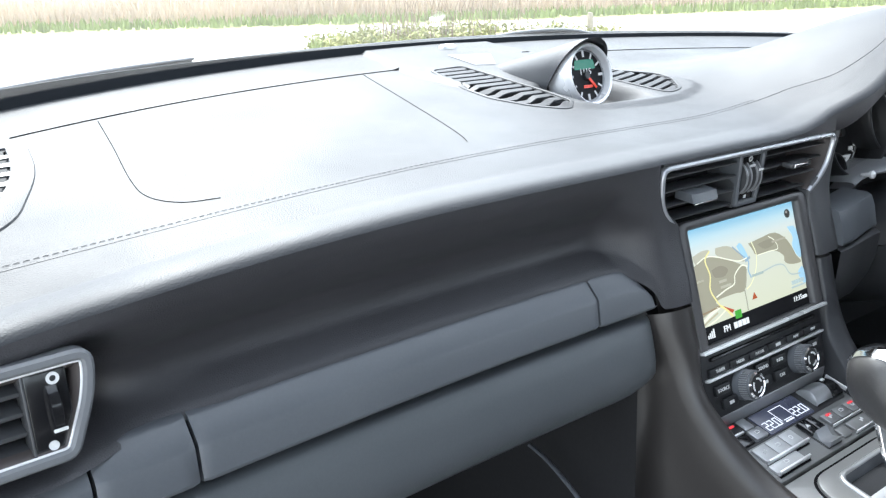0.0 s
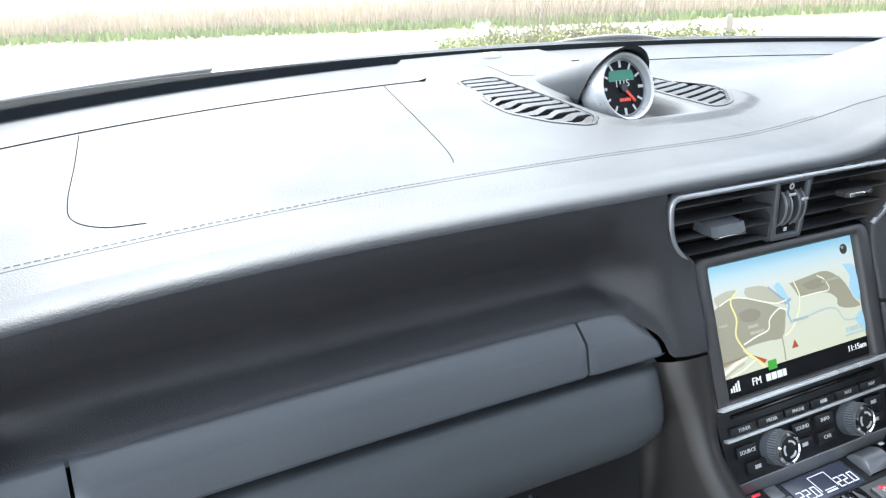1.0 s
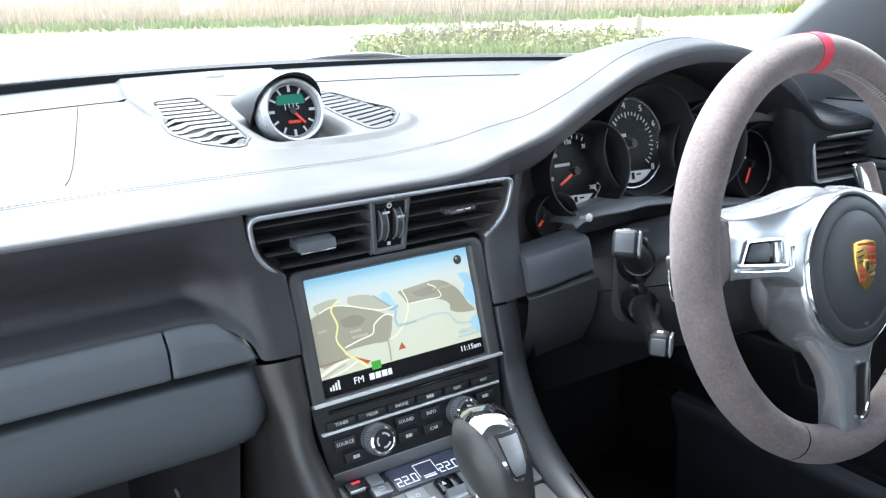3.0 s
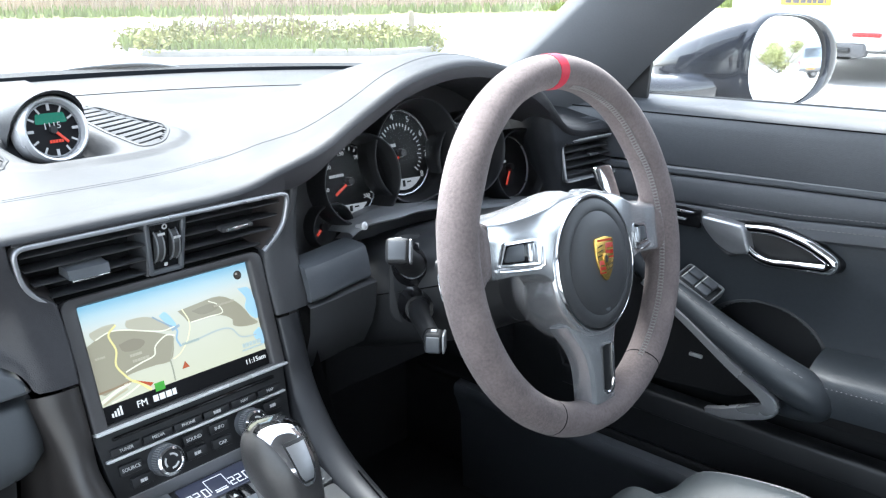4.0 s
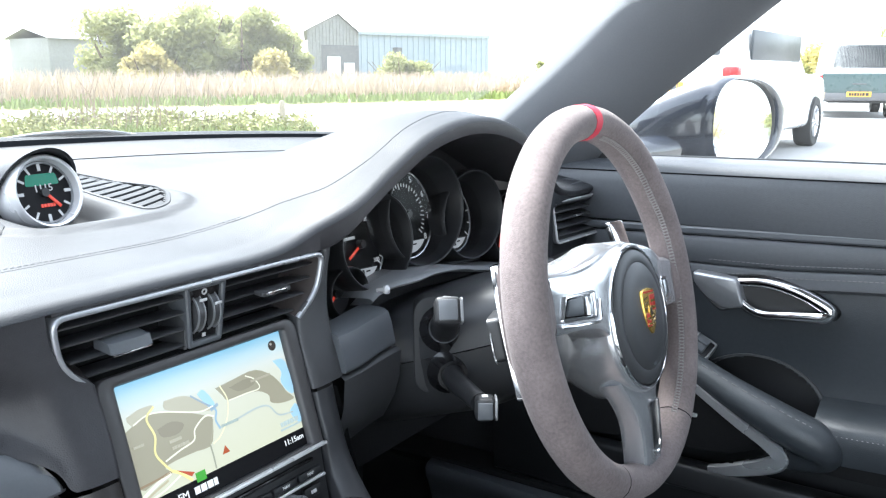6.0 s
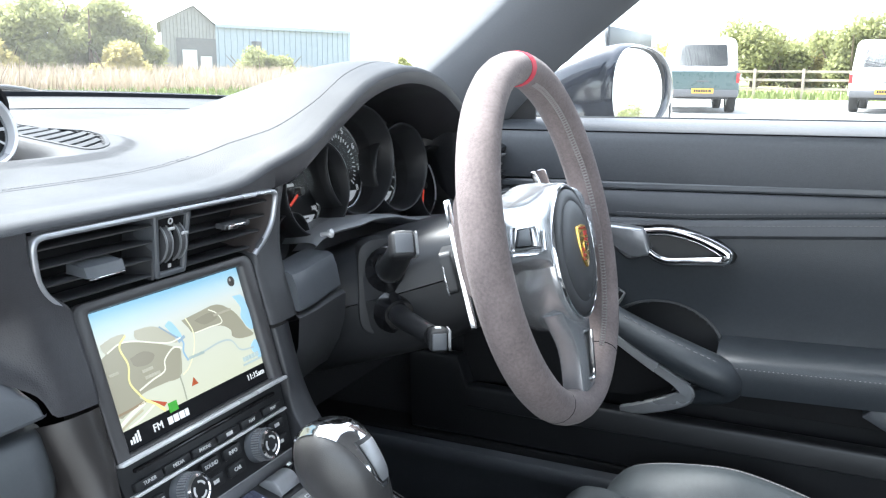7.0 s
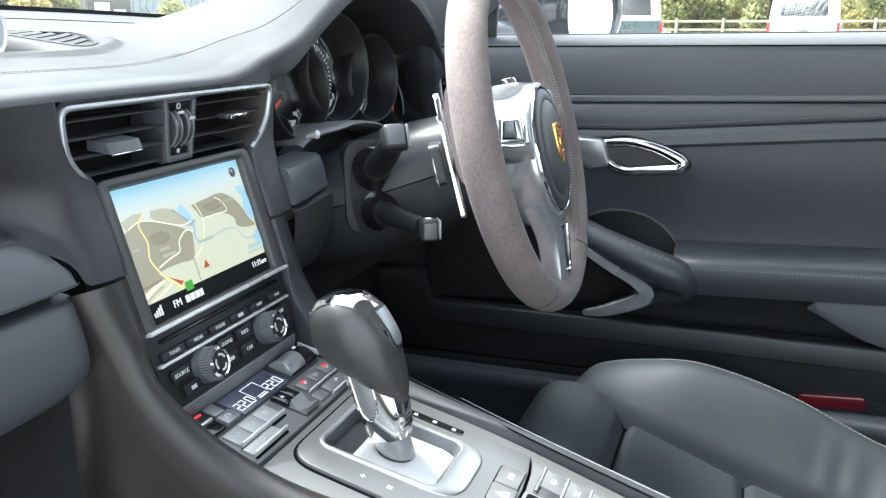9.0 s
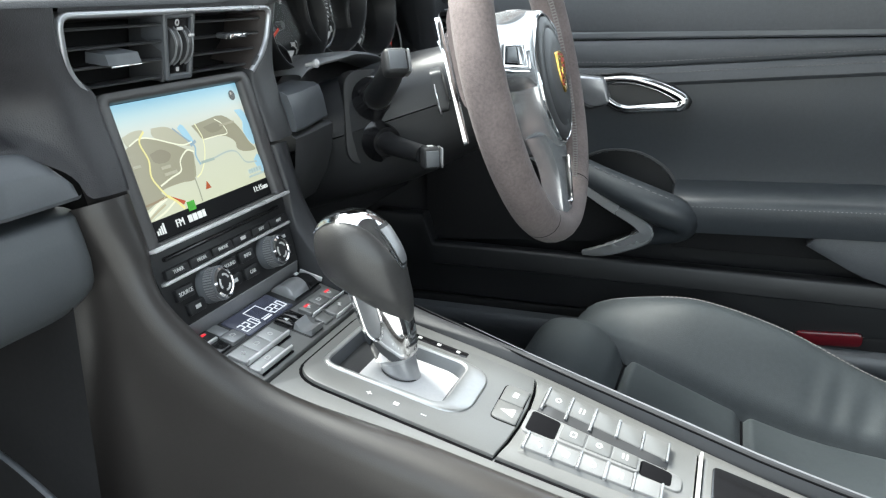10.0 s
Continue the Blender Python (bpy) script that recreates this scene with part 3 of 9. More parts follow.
def air_vent(bezel_pts, tilt, at, width, slats, name, turn=0.0, paint=None):
    """A face-level vent with a frame, slats and a well behind."""
    m = facing(at, tilt, turn)
    o = rounded(bezel_pts, 0.006, 5)
    bm = BM()
    hoop(bm, o, width, -0.006, 0.0035, 0.0014, m)
    ring = part("vent_frame", bm, paint or BEZEL, dashboard, "silver grey vent frame")
    bm = BM()
    i = inset(o, width - 0.0005)
    grid(bm, [[m @ Vector((p.x, p.y, 0.0015)) for p in i], [m @ Vector((p.x, p.y, -0.004)) for p in inset(i, 0.004)], [m @ Vector((p.x, p.y, -0.03)) for p in inset(i, 0.006)]], wrap=True)
    bm.faces.new([bm.verts.new(m @ Vector((p.x, p.y, -0.03))) for p in inset(i, 0.006)])
    part("well", bm, BLACK, ring)
    for k, (x0, x1, y, lean) in enumerate(slats):
        bm = BM()
        ms = m @ Matrix.Translation(((x0 + x1) / 2, y, -0.012)) @ pose(0, 0, 0, lean, 0, 0)
        box(bm, (0, 0, 0), (x1 - x0, 0.0026, 0.020), 0.0009, ms)
        part("slat", bm, SLATM, ring)
    return m, ring


# centre vent above the display: an open frame whose foot runs behind the display
VM = facing((0, 0.0028, 0.8362), -6.0)
VENT_LINE = [Vector(p) for p in rounded([(-0.0935, -0.0535, 0.0), (-0.1150, -0.0350, 0.016), (-0.1205, 0.0, 0.012), (0.1205, 0.0, 0.012), (0.1150, -0.0350, 0.016), (0.0935, -0.0535, 0.0)], 0.01, 6)]


def vent_inset(d):
    out = []
    n = len(VENT_LINE)
    for i, p in enumerate(VENT_LINE):
        t = (VENT_LINE[min(i + 1, n - 1)] - VENT_LINE[max(i - 1, 0)]).normalized()
        out.append(p + Vector((t.y, -t.x)) * d)
    return out


bm = BM()
grid(bm, list(zip(*[[VM @ Vector((p.x, p.y, z)) for p in vent_inset(d)] for d, z in ((0.0, -0.006), (0.0, 0.0022), (0.0008, 0.0033), (0.0026, 0.0036), (0.0036, 0.0028), (0.0042, 0.0005), (0.0044, -0.004))])))
vent = part("vent_frame", bm, PANELS, dashboard, "slim silver grey vent frame, open at its foot", 50)
bm = BM()
grid(bm, list(zip(*[[VM @ Vector((p.x, p.y, z)) for p in vent_inset(d)] for d, z in ((0.0040, 0.0012), (0.0050, -0.004), (0.0090, -0.018), (0.0100, -0.034))])))
well = part("well", bm, COLLAR, vent, "brownish grey inner wall of the vent", 60)
bm = BM()
box(bm, (0.0, -0.027, -0.0355), (0.236, 0.056, 0.003), 0.0, VM)
box(bm, (0.0, -0.0560, -0.021), (0.200, 0.006, 0.028), 0.001, VM)
part("well_back", bm, WELL, vent)
for s in (-1, 1):
    for k, y in enumerate((-0.0110, -0.0225, -0.0345, -0.0465)):
        x0, x1 = 0.0165, (0.1115, 0.1095, 0.1035, 0.0920)[k]
        bm = BM()
        rr = []
        for j in range(5):
            x = s * lerp(x0, x1, j / 4)
            rr.append([VM @ Vector((x, y + a, z)) for a, z in ((0.0009, -0.0045), (0.0002, -0.0030), (-0.0009, -0.0036), (-0.0042, -0.0250), (-0.0028, -0.0250))])
        grid(bm, rr, wrap=True, cap=True)
        part("slat", bm, SLATM, vent)
    bm = BM()
    rr = [[VM @ Vector((s * x, y, z)) for x, z in ((0.0150, -0.003), (0.0165, -0.004), (0.0175, -0.03))] for y in (-0.004, -0.050)]
    grid(bm, rr)
    part("slat_end", bm, SLATM, vent)
bm = BM()
hoop(bm, rounded([(-0.0185, -0.0030), (0.0185, -0.0030), (0.0150, -0.0495), (-0.0150, -0.0495)], 0.002, 3), 0.0042, -0.02, -0.0005, 0.001, VM)
dial = part("vent_control", bm, TRIM, vent, "dark grey control block with two thumbwheels")
bm = BM()
plate(bm, rounded([(-0.0150, -0.0065), (0.0150, -0.0065), (0.0118, -0.0460), (-0.0118, -0.0460)], 0.002, 3), -0.02, -0.0035, 0.0, VM)
part("control_face", bm, GLOSS, dial)
for s in (-1, 1):
    wm_ = VM @ Matrix.Translation((s * 0.0068, -0.0265, -0.0125)) @ pose(0, 0, 0, 0, 90, 0)
    bm = BM()
    lathe(bm, [(0.0130, -0.0032), (0.0155, -0.0026), (0.0155, 0.0026), (0.0130, 0.0032)], wm_, 40)
    wheel_ = part("thumbwheel", bm, SLATM, dial)
    for e_ in (-1, 1):
        bm = BM()
        lathe(bm, [(0.0150, e_ * 0.0034), (0.0163, e_ * 0.0032), (0.0163, e_ * 0.0024), (0.0150, e_ * 0.0022)], wm_, 40, ring=True)
        part("wheel_rim", bm, BEZEL, wheel_)
    bm = BM()
    box(bm, (s * 0.0068, -0.0185 if s > 0 else -0.0135, 0.0038), (0.0062, 0.0020, 0.0012), 0.0004, VM)
    part("pointer", bm, RING, dial)
bm = BM()
lathe(bm, [(0.0012, 0), (0.0024, 0), (0.0024, 0.0004), (0.0012, 0.0004)], VM @ Matrix.Translation((0, -0.0105, -0.0034)), 14, ring=True)
part("open_mark", bm, PRINT, dial)
bm = BM()
box(bm, (0, -0.0425, -0.0030), (0.003, 0.003, 0.0008), 0.0006, VM)
part("shut_mark", bm, PRINT, dial)
# sliding tabs: a broad grey one and a slim chrome one
bm = BM()
rr = []
for j in range(7):
    x = lerp(-0.0155, 0.0155, j / 6)
    e = 0.0012 if j in (0, 6) else 0.0
    rr.append([VM @ Vector((-0.066 + x, y, z)) for y, z in ((-0.0245 - e, -0.012), (-0.0252 - e, 0.0015 - e), (-0.0262, 0.0040 - e), (-0.0325, 0.0070 - e), (-0.0340 + e, 0.0056 - e), (-0.0340 + e, -0.012))])
grid(bm, rr, wrap=True, cap=True)
tab = part("slider_tab", bm, TRIM, vent, "grey sliding tab", 40)
bm = BM()
box(bm, (-0.066, -0.0334, 0.0064), (0.029, 0.0012, 0.0016), 0.0005, VM)
part("chrome_edge", bm, CHROME, tab, "chrome edge strip")
bm = BM()
box(bm, (0.062, -0.0215, 0.0020), (0.030, 0.0040, 0.010), 0.0012, VM)
tab = part("slider_tab", bm, SLATM, vent)
bm = BM()
box(bm, (0.061, -0.0215, 0.0072), (0.021, 0.0036, 0.0022), 0.0008, VM)
part("chrome_edge", bm, CHROME, tab, "chrome edge strip")

# end vent on the passenger's side: painted frame, chrome line, brown collar, slats beside a control column
LV_PTS = [(-0.072, 0.0, 0.01), (0.072, 0.0, 0.014), (0.070, -0.02, 0.03), (0.058, -0.0485, 0.006), (-0.062, -0.0485, 0.01)]
LVM, lvent = air_vent(LV_PTS, 6.0, (-0.600, -0.0225, 0.8185), 0.0052,
    [(-0.06, 0.0405, y, 18) for y in (-0.0115, -0.0205, -0.0295, -0.0385)], "vent", 4.0, COWL)
lo = rounded(LV_PTS, 0.006, 5)
bm = BM()
hoop(bm, inset(lo, 0.0050), 0.0011, -0.003, 0.0022, 0.0003, LVM)
part("chrome_line", bm, RING, lvent, "thin bright inner line")
bm = BM()
grid(bm, [[LVM @ Vector((p.x, p.y, z)) for p in inset(lo, d)] for d, z in ((0.0060, 0.0012), (0.0085, -0.002), (0.0095, -0.010), (0.0098, -0.026))], wrap=True)
part("collar", bm, COLLAR, lvent, "brownish grey inner collar", 60)
bm = BM()
box(bm, (0.0505, -0.0245, -0.005), (0.018, 0.036, 0.010), 0.001, LVM)
lb = part("vent_control", bm, GLOSS, lvent)
bm = BM()
box(bm, (0.0410, -0.0245, -0.004), (0.0014, 0.037, 0.011), 0.0005, LVM)
part("control_edge", bm, SLATM, lb)
bm = BM()
lathe(bm, [(0.0145, -0.003), (0.016, -0.002), (0.016, 0.002), (0.0145, 0.003)], LVM @ Matrix.Translation((0.0520, -0.0245, -0.0105)) @ pose(0, 0, 0, 0, 90, 0), 36)
part("thumbwheel", bm, GLOSS, lb)
bm = BM()
lathe(bm, [(0.0014, 0), (0.0028, 0), (0.0028, 0.0005), (0.0014, 0.0005)], LVM @ Matrix.Translation((0.0535, -0.0105, 0.0002)), 14, ring=True)
part("open_mark", bm, PRINT, lb)
bm = BM()
lathe(bm, [(0.0001, 0), (0.0022, 0), (0.0022, 0.0005), (0.0001, 0.0005)], LVM @ Matrix.Translation((0.0490, -0.0400, 0.0002)), 14)
part("shut_mark", bm, PRINT, lb)
bm = BM()
box(bm, (0.0520, -0.0325, 0.0048), (0.006, 0.0016, 0.001), 0.0004, LVM)
part("pointer", bm, PRINT, lb)

# ---- clock on the dashboard ----
clock = thing("dashboard_clock", "round stopwatch clock in a grey hood on the dashboard", "clock", (0, 0.21, 0.865))
CM = facing((0.002, 0.196, 0.8815), 14.0, 2.0)
bm = BM()
lathe(bm, [(0.0256, 0.0005), (0.0260, 0.0040), (0.0270, 0.0085), (0.0288, 0.0098), (0.0304, 0.0080), (0.0312, 0.0), (0.0300, -0.02), (0.024, -0.03)], CM, 56, ring=True)
part("bezel", bm, RING, clock, "broad bright silver bezel ring")
bm = BM()
lathe(bm, [(0.0254, 0.0012), (0.0254, 0.0022), (0.0240, 0.0024), (0.0237, 0.0013)], CM, 48, ring=True)
part("minute_ring", bm, BEZEL, clock)
bm = BM()
lathe(bm, [(0.0001, 0.0), (0.0262, 0.0), (0.0262, 0.0012), (0.0001, 0.0012)], CM, 40)
face = part("dial_face", bm, DIAL, clock)
for k in range(12):
    a = radians(30 * k + 90)
    bm = BM()
    box(bm, (0.0208, 0, 0.0016), (0.0060, 0.0018 if k % 3 else 0.0026, 0.0006), 0, CM @ pose(0, 0, 0, 0, 0, math.degrees(a)))
    part("hour_mark", bm, MARK, face)
bm = BM()
plate(bm, rounded([(-0.015, 0.006), (0.015, 0.006), (0.013, 0.0155), (-0.013, 0.0155)], 0.002, 3), 0.0011, 0.0015, 0, CM)
part("display", bm, glow("green_display", (0.02, 0.20, 0.13), 0.5), face, "green digital display")
lettering("time_digits", "1115", 0.0085, MARK, face, CM @ Matrix.Translation((0, 0.0035, 0.0016)))
bm = BM()
box(bm, (0.0075, 0, 0.0028), (0.019, 0.0026, 0.0008), 0.0003, CM @ pose(0, 0, 0, 0, 0, -48))
part("hand", bm, NEEDLE, face, "orange red hand")
bm = BM()
lathe(bm, [(0.0001, 0.004), (0.0035, 0.004), (0.004, 0.0015)], CM, 18)
part("hub", bm, BLACK, face)
bm = BM()
bars(bm, (0.001, -0.0105), 0.013, 0.0028, CM @ Matrix.Translation((0, 0, 0.0016)), 3)
part("lettering_bars", bm, NEEDLE, face)
# hood: a half shell that tapers forward into the panel
rr = []
for k in range(15):
    u = k / 14
    r = lerp(0.0345, 0.020, u ** 1.4)
    y = 0.187 + 0.144 * u + (0.0 if k else -0.002)
    zc = lerp(0.884, 0.871, u)
    hh = lerp(1.0, 0.62, u)
    row = []
    for j in range(25):
        a = radians(lerp(-28, 208, j / 24))
        w = 1.0 + 0.22 * u + 0.30 * max(0.0, -math.sin(a))
        yy = y + 0.030 * (1 - math.sin(a)) * (1 - u) * 0.65
        row.append((0.002 + r * w * math.cos(a), yy, zc + r * hh * math.sin(a)))
    rr.append(row)
bm = BM()
grid(bm, rr)
inner = [[(0.002 + (x - 0.002) * 0.93, y + 0.001, 0.884 + (z - 0.884) * 0.93) for x, y, z in r] for r in rr[:7]]
hood_bm = bm
part("hood", hood_bm, DASHTOP, clock, "grey leather hood over the clock", 60)
bm = BM()
grid(bm, [rr[0]] + inner)
part("hood_lining", bm, BLACK, clock, "black inside of the hood", 60)

# ---- instrument cluster ----
cluster = thing("instrument_cluster", "five round black dials with white numbers and red needles", "instrument cluster", (0.33, 0.08, 0.77))
IM = facing((0.333, 0.062, 0.826), 12.0)
bm = BM()
pts = rounded([(-0.205, -0.075, 0.02), (-0.215, 0.0, 0.05), (-0.12, 0.065, 0.05), (0, 0.092, 0.08), (0.12, 0.065, 0.05), (0.205, 0.0, 0.05), (0.20, -0.08, 0.02)], 0.04, 6)
plate(bm, pts, -0.03, -0.016, 0, IM)
part("back_panel", bm, SOFT, cluster)
# skirt in front of the dials
rr = []
for k in range(41):
    x = lerp(0.2135, 0.545, k / 40)
    zt = curve([(0.2135, 0.7700), (0.232, 0.7815), (0.27, 0.7875), (0.30, 0.7865), (0.335, 0.782), (0.36, 0.776), (0.42, 0.766), (0.55, 0.752)], x)
    e = 0.026 * (1 - sm(0.2135, 0.262, x))
    rr.append([(x, y + e * (1 - y / 0.09), zt + h) for y, h in ((0.09, -0.005), (0.05, -0.0035), (0.012, 0.0), (0.004, -0.0006), (0.0008, -0.0028), (0.004, -0.0055), (0.04, -0.010))])
bm = BM()
grid(bm, rr)
part("lower_cowl", bm, mat("pale_cowl_paint", (0.20, 0.205, 0.215), 0.42, var=0.05), cluster, "grey cowl below the dials", 50)


def gauge(x, y, r, depth, needle, lcd, numbers, start, stop, visor=0.024, flare=0.006, lean=0.008, slant=0.003):
    m = IM @ Matrix.Translation((x, y, depth))
    bm = BM()
    rows_ = []
    for dr, dh, k_ in ((-0.003, -0.012, 0.0), (flare - 0.0030, -0.0030, 1.0), (flare - 0.0018, 0.0, 1.0), (flare, -0.0004, 1.0), (flare + 0.0010, -0.0025, 1.0), (flare + 0.0005, -0.02, 0.0)):
        rows_.append([m @ Vector(((r + dr) * math.cos(a), (r + dr) * math.sin(a), dh + k_ * (visor + lean * math.sin(a) + slant * math.cos(a)))) for a in [2 * math.pi * q / 56 for q in range(56)]])
    grid(bm, rows_, wrap=True)
    g = part("gauge", bm, BLACK, cluster, "black dial with white marks in a deep dark tube")
    bm = BM()
    tube(bm, [m @ Vector(((r + flare - 0.0006) * math.cos(a), (r + flare - 0.0006) * math.sin(a), 0.0002 + visor + lean * math.sin(a) + slant * math.cos(a))) for a in [2 * math.pi * q / 56 for q in range(56)]], 0.0009, 6, closed=True)
    part("tube_lip", bm, SHROUD, g, "slim dark grey lip of the tube", 60)
    bm = BM()
    lathe(bm, [(0.0001, -0.010), (r - 0.002, -0.010), (r - 0.002, -0.012), (0.0001, -0.012)], m, 40)
    part("dial_face", bm, DIAL, g)
    bm = BM()
    lathe(bm, [(r - 0.0062, -0.0098), (r - 0.0058, -0.0085), (r - 0.0048, -0.0082), (r - 0.0042, -0.0098)], m, 48, ring=True)
    part("scale_ring", bm, SILVER, g)
    bm = BM()
    n = 4 * (len(numbers) - 1) if len(numbers) > 1 else 8
    for k in range(n + 1):
        a = lerp(start, stop, k / n)
        ln = 0.006 if k % 4 == 0 else 0.0035
        box(bm, (r - (0.0185 if r > 0.05 else 0.0070) - ln / 2, 0, -0.0095), (ln, 0.0012, 0.0006), 0, m @ pose(0, 0, 0, 0, 0, a))
    part("scale_marks", bm, MARK, g)
    for k, t in enumerate(numbers):
        a = radians(lerp(start, stop, k / max(1, len(numbers) - 1)))
        rr_ = r - (0.0115 if r > 0.05 else 0.0135)
        lettering("numeral", t, 0.0095 if r > 0.05 else 0.0062, MARK, g, m @ Matrix.Translation((rr_ * math.cos(a), rr_ * math.sin(a), -0.0095)))
    bm = BM()
    L = r * 0.42
    box(bm, (L / 2 + r * 0.14, 0, -0.006), (L, 0.0028, 0.001), 0.0004, m @ pose(0, 0, 0, 0, 0, needle))
    part("needle", bm, NEEDLE, g, "red needle")
    bm = BM()
    lathe(bm, [(0.0001, -0.003), (0.0040, -0.003), (0.0048, -0.0095)], m, 20)
    part("needle_hub", bm, BLACK, g)
    if lcd:
        bm = BM()
        pts_ = [Vector((r * 0.72 * math.cos(radians(a)), r * 0.80 * math.sin(radians(a)))) for a in range(222, 320, 7)]
        plate(bm, pts_, -0.0098, -0.0088, 0, m)
        d = part("display", bm, LCD, g, "pale grey display segment")
        bm = BM()
        box(bm, (-0.002, -r * 0.66, -0.0085), (0.004, r * 0.14, 0.0004), 0.0006, m)
        box(bm, (0.006, -r * 0.64, -0.0085), (0.006, 0.0016, 0.0004), 0, m)
        part("display_bars", bm, DIAL, d)
    bm = BM()
    bars(bm, (-r * 0.32, r * 0.18), r * 0.45, r * 0.07, m @ Matrix.Translation((0, 0, -0.0096)), 7)
    part("lettering_bars", bm, MARK, g)
    bm = BM()
    lathe(bm, [(0.0001, 0.0072), (r - 0.004, 0.0068), (r - 0.004, 0.0062), (0.0001, 0.0066)], m, 32)
    part("lens", bm, LENS, g, "clear lens")
    return g


gauge(-0.014, 0.007, 0.051, 0.008, 212, True, ["0", "1", "2", "3", "4", "5", "6", "7", "8"], 236, -44, 0.019, 0.005, 0.008, 0.008)
gauge(-0.089, -0.012, 0.043, 0.002, 208, True, ["0", "50", "100", "150", "200", "250", "300"], 235, -40, 0.016, 0.004, 0.005, 0.006)
gauge(0.074, -0.008, 0.044, 0.004, 150, True, ["", "", "", ""], 235, -40, 0.022, 0.005, 0.007, 0.008)
gauge(-0.125, -0.053, 0.021, -0.010, 220, False, ["", "", ""], 220, 120, 0.012, 0.003, 0.003)
gauge(0.165, -0.036, 0.043, 0.010, 238, False, ["", "1/2", "1"], 235, 120, 0.012, 0.003, 0.003)
bm = BM()
lathe(bm, [(0.0020, 0.0), (0.0024, 0.0085), (0.0042, 0.0095), (0.0042, 0.012), (0.0025, 0.0135), (0.0001, 0.014)], facing((0.2155, 0.0225, 0.7790), 10), 16)
part("trip_pin", bm, RING, cluster, "small silver trip reset pin")

# driver's vent beside the cluster
DM, dv = air_vent([(-0.062, 0.0, 0.008), (0.060, 0.0, 0.01), (0.060, -0.052, 0.012), (-0.056, -0.052, 0.008)], 6.0, (0.600, 0.002, 0.822), 0.004, [(-0.05, 0.05, y, 18) for y in (-0.0115, -0.0215, -0.0315, -0.0415)], "vent", -4.0)
bm = BM()
box(bm, (0.0, -0.022, 0.004), (0.02, 0.003, 0.006), 0.001, DM)
part("slider_tab", bm, CHROME, dv)
bm = BM()
hoop(bm, rounded([(-0.0625, 0.0005, 0.008), (0.0605, 0.0005, 0.01), (0.0605, -0.0525, 0.012), (-0.0565, -0.0525, 0.008)], 0.006, 5), 0.0022, 0.002, 0.0046, 0.0008, DM)
part("chrome_edge", bm, RING, dv, "bright silver edge of the vent")
# leather face round the vent, closing the hood's leg
VENT_HOLE = [Vector((0.600 + dx, 0.822 + dz)) for dx, dz in ((-0.058, -0.003), (0.056, -0.003), (0.056, -0.049), (-0.052, -0.049))]


def leg_x(z):
    return lerp(0.534, 0.498, sm(0.755, 0.862, z) * 0.6 + 0.4 * (z - 0.755) / 0.107)


bm = BM()
rr = []
for j in range(41):
    row = []
    for k in range(61):
        u = k / 60
        zt = top_z(lerp(0.50, 0.70, u), 0.0) - 0.011
        z = lerp(zt, 0.755, j / 40)
        x = lerp(leg_x(z), 0.70, u)
        row.append((x, 0.0035 - 0.004 * sm(0.80, 0.83, z) + 0.012 * (1 - sm(0, 0.06, u)) ** 2, z))
    rr.append([(row[0][0] + 0.034, 0.085, row[0][2]), (row[0][0] + 0.012, 0.045, row[0][2]), (row[0][0] + 0.001, 0.024, row[0][2])] + row)
grid(bm, rr)
bmesh.ops.delete(bm, geom=[f for f in bm.faces if f.calc_center_median().y < 0.02 and depth_in(f.calc_center_median().x, f.calc_center_median().z, VENT_HOLE) > 0.0], context="FACES")
part("vent_surround", bm, DASHTOP, dashboard, "dark leather face round the driver's vent", 50)
# dash end and lower panel on the driver's side
rr = []
for k in range(30):
    x = lerp(0.54, 0.70, k / 29)
    rr.append([(x, 0.03, 0.842), (x, 0.01, 0.838), (x, 0.004, 0.83), (x, 0.006, 0.824)])
bm = BM()
grid(bm, rr)
box(bm, (0.62, 0.034, 0.73), (0.16, 0.05, 0.054), 0.004)
part("end_panel", bm, LEATHER, dashboard)

# little lid and knee panel beside the stack on the driver's side
bm = BM()
rr = []
for k in range(12):
    x = lerp(0.1265, 0.2135, k / 11)
    y = 0.014 * sm(0.13, 0.22, x) - 0.006
    rr.append([(x, y + 0.03, 0.7645), (x, y + 0.006, 0.7640), (x, y + 0.001, 0.7615), (x, y - 0.003, 0.752), (x, y - 0.007, 0.7335), (x, y - 0.006, 0.731), (x, y + 0.02, 0.7305)])
grid(bm, rr, wrap=True, cap=True)
part("coin_lid", bm, TRIM, dashboard, "small grey lid beside the display", 30)
bm = BM()
rr = []
for k in range(12):
    x = lerp(0.1255, 0.218, k / 11)
    y = 0.010 * sm(0.13, 0.22, x) - 0.010
    rr.append([(x, y + 0.03, 0.728), (x, y + 0.002, 0.7278), (x, y - 0.002, 0.725), (x, y + 0.0, 0.70), (x, y + 0.006, 0.68), (x, y + 0.02, 0.655), (x, y + 0.06, 0.63)])
grid(bm, rr, cap=False)
part("knee_panel", bm, SOFT, dashboard, "", 40)
# black block that stands in for the shade under the dashboard
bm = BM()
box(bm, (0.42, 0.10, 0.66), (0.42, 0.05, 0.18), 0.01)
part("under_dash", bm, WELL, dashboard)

# ---- centre stack and console ----
console = thing("centre_console", "sloping centre console with silver grey button panel and padded dark flanks", "centre console", (0, -0.2, 0.2))


